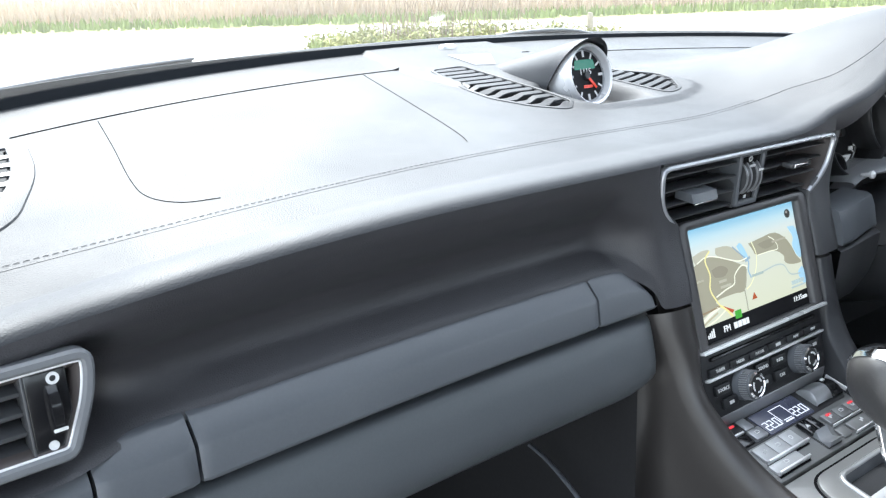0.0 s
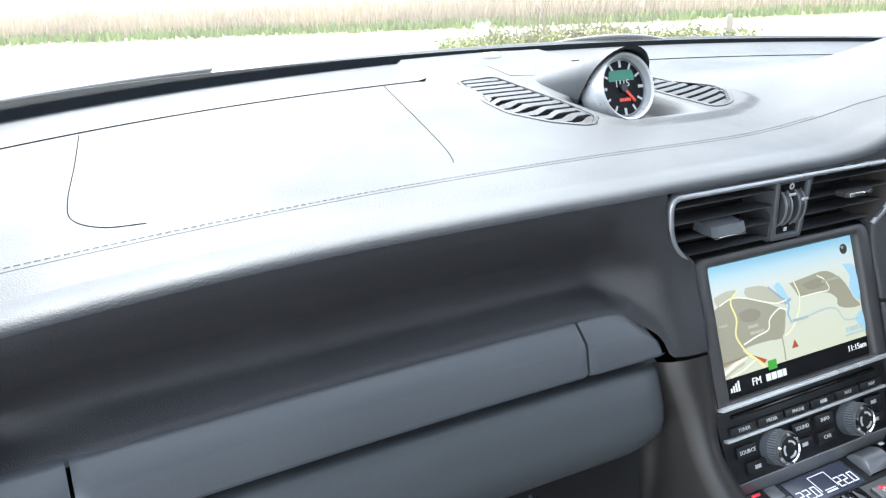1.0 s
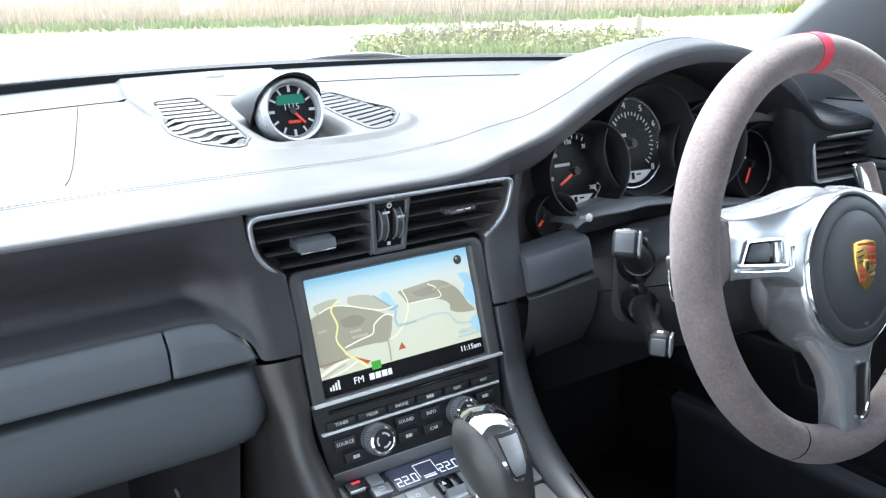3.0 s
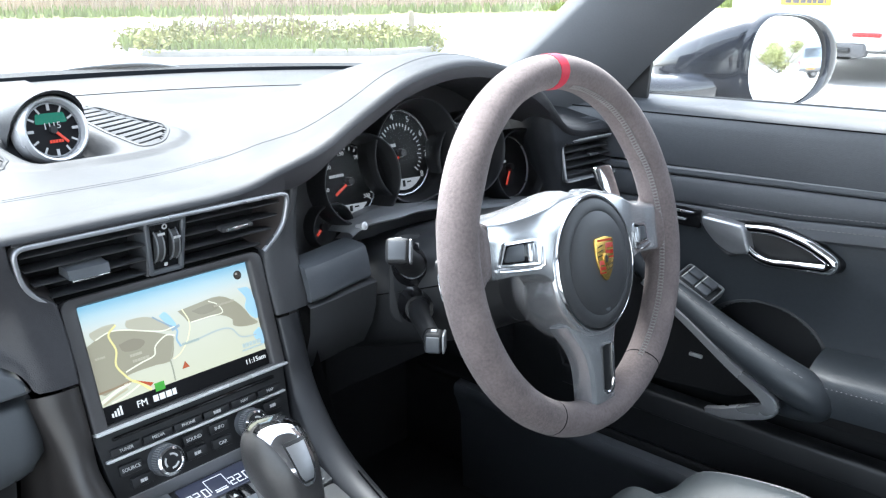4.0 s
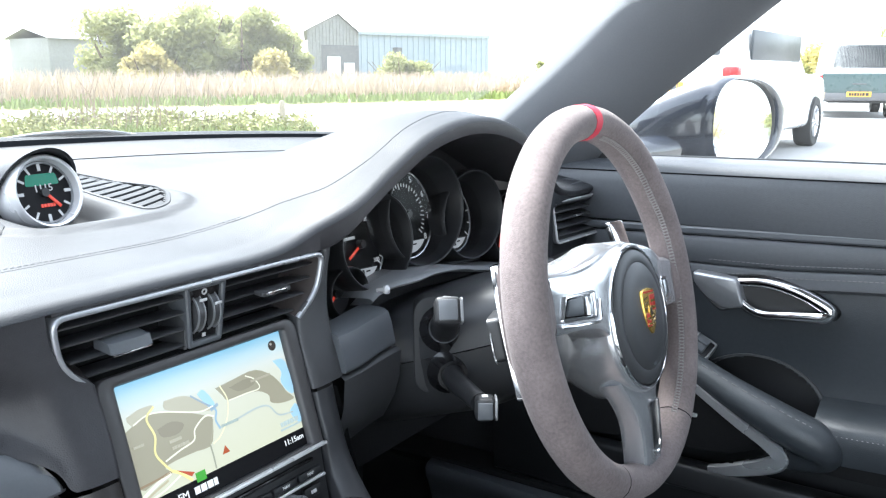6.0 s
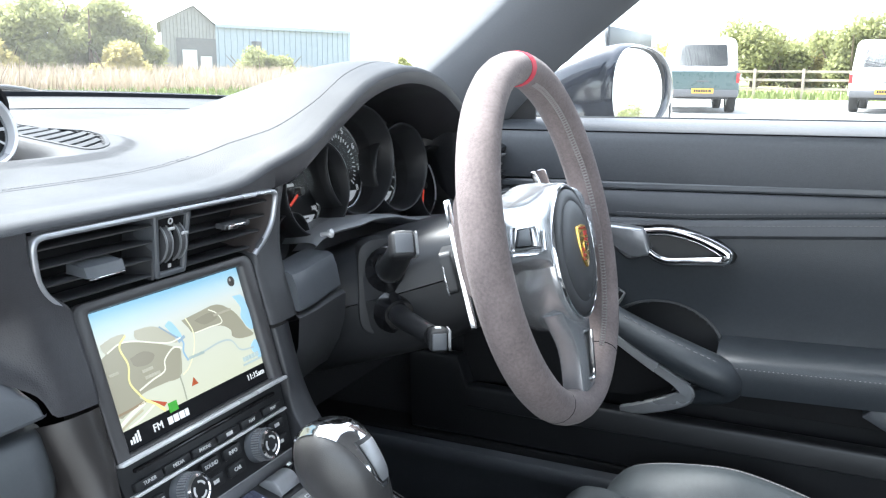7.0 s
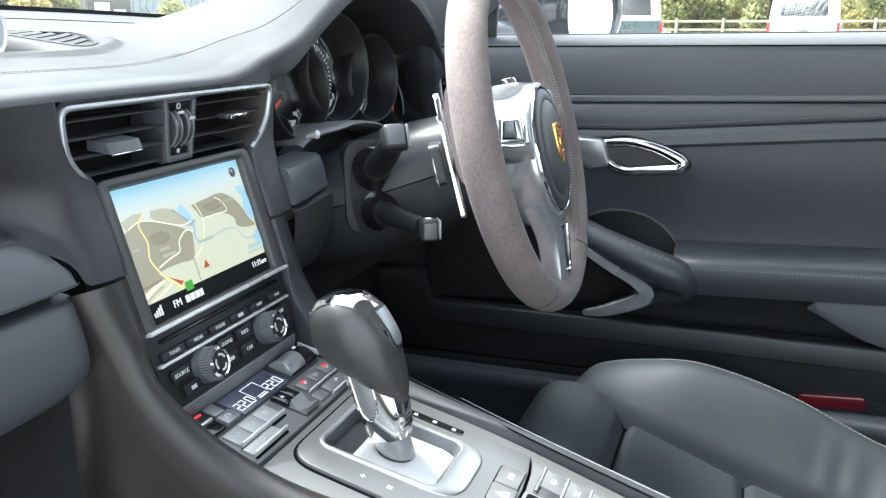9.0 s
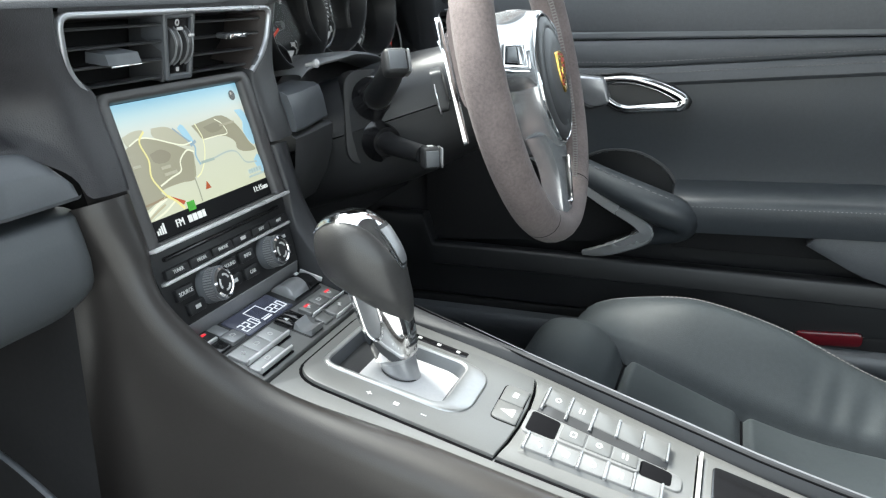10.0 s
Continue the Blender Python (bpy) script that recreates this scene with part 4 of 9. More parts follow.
# driver flank of the stack, above the joint
rr = []
for k in range(25):
    z = lerp(0.838, 0.7285, k / 24)
    y = stack_y(z)
    xin = stack_x(z) + 0.0015 * (1 - sm(0.78, 0.80, z))
    rr.append([(x, y + dy, z) for x, dy in ((xin, 0.03), (xin, 0.003), (xin + 0.0012, 0.0006), (max(xin + 0.003, 0.100), -0.0005), (max(xin + 0.005, 0.110), 0.0004), (max(xin + 0.0065, 0.118), 0.0008), (max(xin + 0.008, 0.124), 0.0015), (max(xin + 0.010, 0.1285), 0.003), (0.1335, 0.02))])
bm = BM()
grid(bm, rr)
part("stack_flank", bm, SOFT, console, "dark soft-touch flank of the stack", 60)

RIDGE = [(0.0, -0.012, 0.7265), (0.0, -0.0195, 0.700), (0.0, -0.030, 0.672), (0.0, -0.048, 0.647), (0.0, -0.078, 0.622), (0.0, -0.120, 0.603), (0.0, -0.20, 0.581), (0.0, -0.35, 0.545), (0.0, -0.55, 0.497), (0.0, -0.85, 0.43)]
path = spline(RIDGE, 70)
RAIL = [(0.0, 0.122), (0.06, 0.114), (0.12, 0.108), (0.166, 0.102), (0.21, 0.094), (0.28, 0.082), (0.36, 0.0700), (0.42, 0.0620), (0.60, 0.057), (0.90, 0.05)]
for s in (-1, 1):
    rr = []
    for i, p in enumerate(path):
        t = (path[min(i + 1, 69)] - path[max(i - 1, 0)]).normalized()
        up = Vector((0, t.z, -t.y)) if t.y < 0 else Vector((0, -t.z, t.y))
        if up.y > 0 and abs(up.z) < 0.2:
            up = -up
        if up.z < 0:
            up = -up
        xi = lerp(0.0905, 0.078, sm(0.2, 0.55, i / 69))
        xo = lerp(lerp(0.122, 0.1130, sm(0.0, 0.22, i / 69)), 0.1060 if s < 0 else 0.087, sm(0.2, 0.6, i / 69))
        if s > 0:
            xo = curve(RAIL, -p.y)
            xi = min(xi, xo - 0.012)
        prof = [(xi, -0.02), (xi, -0.0015), (xi + 0.0015, 0.0), (lerp(xi, xo, 0.35), 0.0012), (lerp(xi, xo, 0.68), -0.0012), (lerp(xi, xo, 0.90), -0.0070), (xo, -0.0150), (xo + 0.002, -0.03), (xo + 0.006, -0.07), (xo + 0.014, -0.14), (xo + 0.026, -0.30)]
        low = sm(9, 19, i) * (1 - sm(36, 48, i))
        prof[0] = (xi, -0.035)
        prof[1] = (xi, -0.0015 - 0.009 * low)
        prof[2] = (xi + 0.0015, -0.008 * low)
        prof[3] = (prof[3][0], prof[3][1] - 0.003 * low)
        row = []
        for x, h in prof:
            if h > -0.04:
                q = p + up * h
            else:
                q = Vector((0, p.y + up.y * -0.03, p.z + up.z * -0.03)) + Vector((0, 0.03 * (1 - sm(0.0, 0.5, i / 69)), -1)) * (-h - 0.03)
            row.append((s * x, q.y, max(q.z, 0.19)))
        rr.append(row)
    bm = BM()
    grid(bm, rr)
    part("console_flank", bm, FLANK if s < 0 else SHROUD, console, "brownish black padded console flank" if s < 0 else "slim grey console rail", 75)

# lower console sides running forward under the dashboard, their shade put into the colour
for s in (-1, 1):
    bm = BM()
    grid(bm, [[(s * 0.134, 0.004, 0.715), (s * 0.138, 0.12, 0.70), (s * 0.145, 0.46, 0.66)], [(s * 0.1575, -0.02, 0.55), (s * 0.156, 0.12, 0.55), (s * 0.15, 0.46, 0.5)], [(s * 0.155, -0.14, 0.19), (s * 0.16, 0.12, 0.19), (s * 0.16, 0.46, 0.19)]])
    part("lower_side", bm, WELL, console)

# display unit
SM = facing((0, 0.0, 0.74), 16.8)
bm = BM()
o = [Vector(p) for p in rounded([(-0.0895, 0.0468, 0.011), (0.0895, 0.0468, 0.011), (0.0880, -0.058, 0.003), (-0.0880, -0.058, 0.003)], 0.01, 5)]
i_ = [Vector(p) for p in rounded([(-0.0757, 0.0395, 0.002), (0.0757, 0.0395, 0.002), (0.0757, -0.0535, 0.002), (-0.0757, -0.0535, 0.002)], 0.002, 5)]
grid(bm, [[SM @ Vector((*a.lerp(b, u), z)) for a, b in zip(o, i_)] for u, z in ((0.0, -0.03), (0.0, 0.0030), (0.04, 0.0044), (0.12, 0.0050), (0.80, 0.0046), (0.92, 0.0036), (1.0, 0.0004), (1.0, -0.004))], wrap=True)
display = part("display_frame", bm, DISPF, console, "dark grey frame round the navigation display", 50)
bm = BM()
box(bm, (0, -0.006, -0.0055), (0.165, 0.104, 0.006), 0, SM)
part("display_glass", bm, GLOSS, display)
bm = BM()
box(bm, (0.0, -0.0566, 0.0035), (0.1765, 0.0028, 0.010), 0.0010, SM)
part("chrome_bar", bm, RING, display, "bright chrome bar below the display")

# the map on the display, in pieces of its own


def screen_poly(name, pts, colour, z, strength=1.0, bevel=0):
    bm = BM()
    plate(bm, [Vector(p) for p in pts], -0.001 + z - 0.0004, -0.001 + z, 0, SM)
    return part(name, bm, glow(name + "_light", colour, strength), display)


GL = 0.66
X0, X1, Y0, Y1 = -0.0752, 0.0752, -0.0395, 0.0390
skyb = bmesh.new()
plate(skyb, [Vector((X0, Y0)), Vector((X1, Y0)), Vector((X1, Y1)), Vector((X0, Y1))], -0.0018, -0.0010, 0, SM)
mm = bpy.data.materials.new("map_ground_light")
mm.use_nodes = True
nn, ll = mm.node_tree.nodes, mm.node_tree.links
pb = nn["Principled BSDF"]
pb.inputs["Roughness"].default_value = 0.3
pb.inputs["Base Color"].default_value = (0.1, 0.1, 0.1, 1)
tc = nn.new("ShaderNodeTexCoord")
sx = nn.new("ShaderNodeSeparateXYZ")
cr = nn.new("ShaderNodeValToRGB")
mr = nn.new("ShaderNodeMapRange")
ll.new(tc.outputs["Object"], sx.inputs[0])
ll.new(sx.outputs["Z"], mr.inputs["Value"])
mr.inputs["From Min"].default_value, mr.inputs["From Max"].default_value = 0.703, 0.778
ll.new(mr.outputs[0], cr.inputs[0])
el = cr.color_ramp.elements
el[0].position, el[0].color = 0.0, (0.84, 0.85, 0.62, 1)
el[1].position, el[1].color = 0.62, (0.86, 0.88, 0.72, 1)
for p, c in ((0.74, (0.85, 0.90, 0.84, 1)), (0.86, (0.62, 0.85, 0.92, 1)), (1.0, (0.20, 0.58, 0.86, 1))):
    e_ = el.new(p)
    e_.color = c
ll.new(cr.outputs[0], pb.inputs["Emission Color"])
pb.inputs["Emission Strength"].default_value = GL * LAMP
part("map_ground", skyb, mm, display, "pale map with blue sky on the display")


def mp(u, v):
    return (lerp(X0, X1, u), lerp(Y1, Y0, v))


def blob(name, pts, colour, z, k=GL):
    q = [(p.x, p.y) for p in spline([mp(*p) for p in pts] + [mp(*pts[0])], len(pts) * 3)][:-1]
    screen_poly(name, q, colour, z, k)


def road(name, pts, width, colour, z, k=GL):
    bm = BM()
    q = spline([mp(*p) for p in pts], len(pts) * 4)
    rr = []
    for i, p in enumerate(q):
        t = (q[min(i + 1, len(q) - 1)] - q[max(i - 1, 0)]).normalized()
        n = Vector((-t.y, t.x)) * width / 2
        rr.append([SM @ Vector((*(p + n), -0.001 + z)), SM @ Vector((*(p - n), -0.001 + z))])
    grid(bm, rr)
    part(name, bm, glow(name + "_light", colour, k), display)


HILL, HILL_PALE, SEA, CREAM = (0.38, 0.355, 0.265), (0.52, 0.50, 0.39), (0.42, 0.66, 0.82), (0.93, 0.92, 0.74)
blob("map_hill", [(0.0, 0.39), (0.07, 0.34), (0.13, 0.31), (0.22, 0.34), (0.31, 0.40), (0.39, 0.47), (0.44, 0.52), (0.46, 0.56), (0.42, 0.77), (0.32, 0.77), (0.21, 0.77), (0.15, 0.79), (0.17, 0.84), (0.10, 0.86), (0.0, 0.86)], HILL, 0.0003)
blob("map_hill", [(0.03, 0.27), (0.10, 0.24), (0.17, 0.25), (0.14, 0.31), (0.07, 0.33), (0.05, 0.36), (0.03, 0.31)], HILL_PALE, 0.0003)
blob("map_hill", [(0.23, 0.25), (0.32, 0.26), (0.38, 0.31), (0.44, 0.41), (0.46, 0.48), (0.39, 0.44), (0.25, 0.35), (0.22, 0.30)], HILL_PALE, 0.0003)
blob("map_hill", [(0.52, 0.31), (0.64, 0.29), (0.78, 0.28), (0.88, 0.39), (0.93, 0.52), (0.95, 0.60), (0.99, 0.69), (0.89, 0.68), (0.83, 0.63), (0.83, 0.56), (0.76, 0.48), (0.63, 0.46), (0.57, 0.45), (0.55, 0.39)], HILL, 0.0003)
blob("map_shade", [(0.16, 0.46), (0.24, 0.44), (0.30, 0.50), (0.26, 0.56), (0.18, 0.54)], (0.31, 0.285, 0.215), 0.00045)
blob("map_shade", [(0.60, 0.35), (0.72, 0.33), (0.76, 0.40), (0.66, 0.42)], (0.32, 0.30, 0.225), 0.00045)
blob("map_water", [(0.91, 0.26), (0.99, 0.30), (1.0, 0.62), (0.96, 0.60), (0.93, 0.48), (0.95, 0.39)], SEA, 0.0004)
blob("map_water", [(0.985, 0.74), (1.0, 0.78), (1.0, 0.93), (0.97, 0.91), (0.94, 0.80)], SEA, 0.0004)
blob("map_water", [(0.41, 0.30), (0.45, 0.28), (0.495, 0.44), (0.46, 0.46)], SEA, 0.0004)
road("blue_channel", [(0.46, 0.43), (0.49, 0.50), (0.475, 0.58), (0.49, 0.67)], 0.0016, (0.33, 0.50, 0.66), 0.0005)
road("blue_channel", [(0.37, 0.29), (0.43, 0.39), (0.48, 0.47)], 0.0013, (0.32, 0.40, 0.48), 0.0005)
road("blue_channel", [(0.46, 0.48), (0.51, 0.45)], 0.0022, (0.34, 0.44, 0.54), 0.0005)
road("river", [(0.48, 0.66), (0.54, 0.66), (0.61, 0.65), (0.73, 0.63), (0.81, 0.66), (0.86, 0.78), (0.96, 0.81)], 0.0012, (0.47, 0.55, 0.57), 0.0005)
road("pale_road", [(0.47, 0.54), (0.42, 0.51), (0.35, 0.58), (0.33, 0.67), (0.25, 0.70), (0.16, 0.74)], 0.0012, CREAM, 0.0006)
road("pale_road", [(0.05, 0.35), (0.13, 0.31), (0.22, 0.34), (0.39, 0.45), (0.48, 0.45)], 0.0010, CREAM, 0.0006)
road("pale_road", [(0.58, 0.46), (0.69, 0.46), (0.78, 0.46), (0.76, 0.36), (0.71, 0.30)], 0.0009, CREAM, 0.0006)
road("yellow_road", [(0.17, 0.26), (0.12, 0.34), (0.14, 0.50), (0.12, 0.64), (0.15, 0.76), (0.18, 0.84)], 0.0016, (0.88, 0.80, 0.36), 0.0007)
road("yellow_road", [(0.18, 0.84), (0.22, 0.89), (0.27, 0.99)], 0.0022, (0.90, 0.80, 0.34), 0.0007)
road("yellow_road", [(0.545, 0.30), (0.57, 0.45), (0.54, 0.61), (0.48, 0.73), (0.43, 0.77)], 0.0011, (0.91, 0.89, 0.58), 0.0006)
road("grey_road", [(0.46, 0.56), (0.44, 0.66), (0.41, 0.77)], 0.0007, (0.42, 0.41, 0.32), 0.0006)
road("grey_road", [(0.41, 0.77), (0.412, 0.88), (0.41, 0.99)], 0.0013, (0.36, 0.37, 0.31), 0.0006)
road("brown_road", [(0.0, 0.86), (0.09, 0.855), (0.18, 0.84)], 0.0016, (0.34, 0.25, 0.16), 0.0006)
road("pale_road", [(0.0, 0.955), (0.09, 0.89), (0.17, 0.85)], 0.0026, CREAM, 0.0006)
road("pale_road", [(0.05, 0.99), (0.13, 0.96), (0.22, 0.90)], 0.0014, (0.88, 0.87, 0.70), 0.0006)
road("brown_road", [(0.01, 0.98), (0.08, 0.935), (0.15, 0.90)], 0.0016, (0.52, 0.47, 0.34), 0.00055)
screen_poly("red_marker", [mp(0.20, 0.85), mp(0.29, 0.93), mp(0.27, 0.955)], (0.52, 0.10, 0.05), 0.0008, GL)
screen_poly("position_arrow", [mp(0.465, 0.90), mp(0.51, 0.90), mp(0.49, 0.83)], (0.45, 0.10, 0.04), 0.0007, GL)
blob("map_compass", [(mp_ + 0.026 * math.cos(a_), 0.115 + 0.05 * math.sin(a_)) for mp_ in (0.93,) for a_ in [math.pi * q / 4 for q in range(8)]], (0.05, 0.045, 0.04), 0.0007)
blob("compass_gleam", [(0.922 + 0.008 * math.cos(a_), 0.098 + 0.014 * math.sin(a_)) for a_ in [math.pi * q / 4 for q in range(8)]], (0.35, 0.33, 0.30), 0.0008)
screen_poly("green_marker", [mp(0.29, 0.945), mp(0.345, 0.945), mp(0.345, 1.03), mp(0.29, 1.03)], (0.08, 0.40, 0.05), 0.0010, GL)
for name_, u_, v_, w_, h_, c_ in (("place_name", 0.235, 0.60, 0.010, 0.0022, (0.50, 0.48, 0.38)), ("place_name", 0.255, 0.66, 0.014, 0.0022, (0.50, 0.48, 0.38)), ("place_name", 0.05, 0.53, 0.008, 0.0018, (0.48, 0.46, 0.36)), ("place_name", 0.55, 0.655, 0.016, 0.0020, (0.42, 0.50, 0.48)), ("place_name", 0.80, 0.37, 0.020, 0.0018, (0.45, 0.42, 0.33)), ("map_scale", 0.915, 0.885, 0.019, 0.0034, (0.50, 0.60, 0.60)), ("map_scale", 0.915, 0.935, 0.021, 0.0014, (0.48, 0.58, 0.60))):
    bm = BM()
    bars(bm, mp(u_, v_), w_, h_, SM @ Matrix.Translation((0, 0, -0.0002)), int(1000 * u_))
    part(name_, bm, glow(name_ + "_light", c_, GL), display)
bm = BM()
plate(bm, [Vector((X0, -0.0530)), Vector((X1, -0.0530)), Vector((X1, Y0)), Vector((X0, Y0))], -0.0018, -0.0008, 0, SM)
part("status_bar", bm, DIAL, display, "black status bar on the display")
WHITE = glow("screen_text", (0.85, 0.87, 0.88), 0.7)
lettering("band_text", "FM", 0.0075, WHITE, display, SM @ Matrix.Translation((-0.0445, -0.0466, -0.0006)))
bm = BM()
bars(bm, (-0.025, -0.0466), 0.021, 0.0050, SM @ Matrix.Translation((0, 0, -0.0006)), 5)
part("station_bars", bm, WHITE, display)
bm = BM()
for k in range(4):
    box(bm, (-0.0690 + 0.0024 * k, -0.0478 + 0.0006 * k, -0.0006), (0.0014, 0.003 + 0.0014 * k, 0.0004), 0, SM)
part("status_bars", bm, WHITE, display)
lettering("clock_text", "11:15am", 0.0062, WHITE, display, SM @ Matrix.Translation((0.0625, -0.0452, -0.0006)))

# radio panel
bm = BM()
o = rounded([(-0.0885, -0.058), (0.0885, -0.058), (0.082, -0.1135), (-0.082, -0.1135)], 0.002, 3)
plate(bm, o, -0.025, -0.0005, 0.001, SM)
radio = part("radio_panel", bm, BLACK, console, "black radio panel with chrome lines and two knobs")
bm = BM()
box(bm, (0, -0.0650, 0.0005), (0.150, 0.0030, 0.004), 0.0012, SM)
part("disc_slot", bm, GLOSS, radio)
bm = BM()
box(bm, (-0.001, -0.0800, 0.0015), (0.166, 0.0022, 0.005), 0.0007, SM)
part("chrome_line", bm, RING, radio, "chrome line")
WORDS = ["TUNER", "MEDIA", "PHONE", "", "NAV", "MAP"]
for k in range(6):
    x = lerp(-0.067, 0.067, k / 5)
    bm = BM()
    box(bm, (x, -0.0749, 0.001), (0.0245, 0.0062, 0.004), 0.0009, SM)
    btn = part("key", bm, BLACK, radio)
    if WORDS[k]:
        lettering("key_text", WORDS[k], 0.0036, PRINT, btn, SM @ Matrix.Translation((x, -0.0747, 0.0031)))
    else:
        bm = BM()
        bars(bm, (x, -0.0747), 0.007, 0.0026, SM @ Matrix.Translation((0, 0, 0.0031)), k)
        part("key_mark", bm, PRINT, btn)
for x, y, t in ((-0.067, -0.0905, "SOURCE"), (-0.012, -0.0880, "SOUND"), (0.012, -0.0880, "INFO"), (0.012, -0.1010, "CAR"), (-0.012, -0.1005, ""), (-0.060, -0.1030, ""), (0.066, -0.0885, ""), (0.066, -0.1020, "")):
    bm = BM()
    box(bm, (x, y, 0.001), (0.0185, 0.0085, 0.0036), 0.001, SM)
    btn = part("key", bm, BLACK, radio)
    if t:
        lettering("key_text", t, 0.0040, PRINT, btn, SM @ Matrix.Translation((x, y, 0.0029)))
    else:
        bm = BM()
        bars(bm, (x, y), 0.006, 0.0026, SM @ Matrix.Translation((0, 0, 0.0029)), int(abs(x) * 900))
        part("key_mark", bm, PRINT, btn)
for s in (-1, 1):
    km = SM @ Matrix.Translation((s * 0.040, -0.0945, 0))
    bm = BM()
    lathe(bm, [(0.0128, -0.001), (0.0130, 0.003), (0.0120, 0.006), (0.0118, 0.012), (0.0110, 0.0145)], km, 40)
    kn = part("knob", bm, TRIM, radio, "round ribbed metal knob")
    bm = BM()
    for k in range(40):
        box(bm, (0.0119, 0, 0.009), (0.0009, 0.0010, 0.007), 0, km @ pose(0, 0, 0, 0, 0, 9 * k))
    part("ribs", bm, BEZEL, kn)
    bm = BM()
    lathe(bm, [(0.0110, 0.0145), (0.0092, 0.0155), (0.0085, 0.0145)], km, 40)
    part("chrome_ring", bm, CHROME, kn)
    bm = BM()
    lathe(bm, [(0.0001, 0.0135), (0.0087, 0.0135), (0.0087, 0.0147), (0.0078, 0.0149), (0.0001, 0.0149)], km, 32)
    part("cap", bm, BLACK, kn)
    bm = BM()
    for k in range(3):
        for j in range(5):
            a = radians(120 * k + 30 + 14 * j)
            box(bm, (0.0055, 0, 0.0151), (0.0014, 0.0017, 0.0006), 0, km @ pose(0, 0, 0, 0, 0, math.degrees(a)))
    part("mark", bm, PRINT, kn)

# climate panel and console top share one gently sloping plane
OM = facing((0, -0.24, 0.565), 75.5)


def quad(x0, y0, x1, y1, r=0.0016, n=3):
    return rounded([(x0, y0), (x1, y0), (x1, y1), (x0, y1)], r, n)


def slab(name, outline, z0, z1, material, parent, label="", bevel=0.001, m=None):
    b_ = BM()
    plate(b_, outline, z0, z1, bevel, m or OM)
    return part(name, b_, material, parent, label)


def key(x, y, w, h, material, parent, lamp=None, seed=0, lift=0.003, mark=True, m=None):
    """A flat key with a printed mark and perhaps a red lamp."""
    m = m or OM
    b = slab("key", quad(x - w / 2, y - h / 2, x + w / 2, y + h / 2), -0.002, lift, material, parent, "", 0.0008, m)
    if mark:
        bm = BM()
        g_ = m @ Matrix.Translation((x, y + h * 0.05, lift))
        if seed % 4 == 0:
            lathe(bm, [(0.0013, 0), (0.0021, 0), (0.0021, 0.0003), (0.0013, 0.0003)], g_, 14, ring=True)
        elif seed % 4 == 1:
            plate(bm, [Vector((-0.0024, -0.0016)), Vector((0.0024, -0.0016)), Vector((0.0, 0.0022))], -0.0002, 0.0003, 0, g_)
        elif seed % 4 == 2:
            tube(bm, [g_ @ Vector((q * 0.0011, 0.0018 * math.sin(q * 1.7), 0.0002)) for q in range(-2, 3)], 0.0005, 6)
        else:
            hoop(bm, [Vector(p) for p in ((-0.0026, -0.0014), (0.0018, -0.0014), (0.0030, 0.0002), (0.0012, 0.0018), (-0.0026, 0.0018))], 0.0006, -0.0002, 0.0003, 0.0001, g_)
        part("key_mark", bm, PRINT, b)
    if lamp:
        bm = BM()
        box(bm, (x, y + h * 0.22, lift), (w * 0.42, 0.0022, 0.0012), 0.0004, m)
        part("lamp", bm, lamp, b, "glowing red indicator")
    return b


climate = slab("climate_panel", rounded([(-0.079, 0.1535), (0.079, 0.1535), (0.083, 0.222), (-0.083, 0.222)], 0.002, 3), -0.02, 0.0, CONSOLE, console, "silver grey climate panel with keys and a small display", 0.001)
slab("upper_field", quad(-0.074, 0.1895, 0.076, 0.2175, 0.003), -0.003, 0.0007, BLACK, climate, "", 0.0005)
bm = BM()
rr = []
for k in range(21):
    x = lerp(-0.080, 0.080, k / 20)
    rr.append([OM @ Vector((x, y, z)) for y, z in ((0.232, 0.014), (0.2195, 0.0140), (0.2175, 0.0125), (0.2160, 0.005), (0.2160, -0.002))])
grid(bm, rr)
part("brow", bm, BEZEL, climate, "grey strip above the climate display", 30)
disp = slab("climate_display", quad(-0.0365, 0.1905, 0.0270, 0.2145, 0.0015), 0.0, 0.0018, CLIM, climate, "dark blue climate display", 0.0004)
SEGMENTS = {"2": "abged", "0": "abcdef", ".": ""}
STROKES = {"a": (0.5, 1.0, 0), "b": (1.0, 0.75, 1), "c": (1.0, 0.25, 1), "d": (0.5, 0.0, 0), "e": (0.0, 0.25, 1), "f": (0.0, 0.75, 1), "g": (0.5, 0.5, 0)}
for x0 in (-0.0335, 0.0055):
    x = x0
    for ch in "22.0":
        bm = BM()
        if ch == ".":
            box(bm, (x - 0.0006, 0.1945, 0.0019), (0.0010, 0.0010, 0.0003), 0, OM)
            part("point", bm, DIGIT, disp)
            x += 0.0012
            continue
        for g_ in SEGMENTS[ch]:
            u, v, up = STROKES[g_]
            box(bm, (x + 0.0042 * u, 0.1945 + 0.0082 * v, 0.0019), (0.0009, 0.0046, 0.0003) if up else (0.0046, 0.0009, 0.0003), 0, OM)
        x += 0.0064
        part("digit", bm, DIGIT, disp)
bm = BM()
for a, b, c, d in ((-0.0045, 0.2105, 0.017, 0.0006), (-0.013, 0.2035, 0.0006, 0.0145), (0.004, 0.2035, 0.0006, 0.0145), (-0.0045, 0.1965, 0.011, 0.0007), (-0.0045, 0.1945, 0.011, 0.0014)):
    box(bm, (a, b, 0.0019), (c, d, 0.0003), 0, OM)
part("fan_frame", bm, DIGIT, disp)
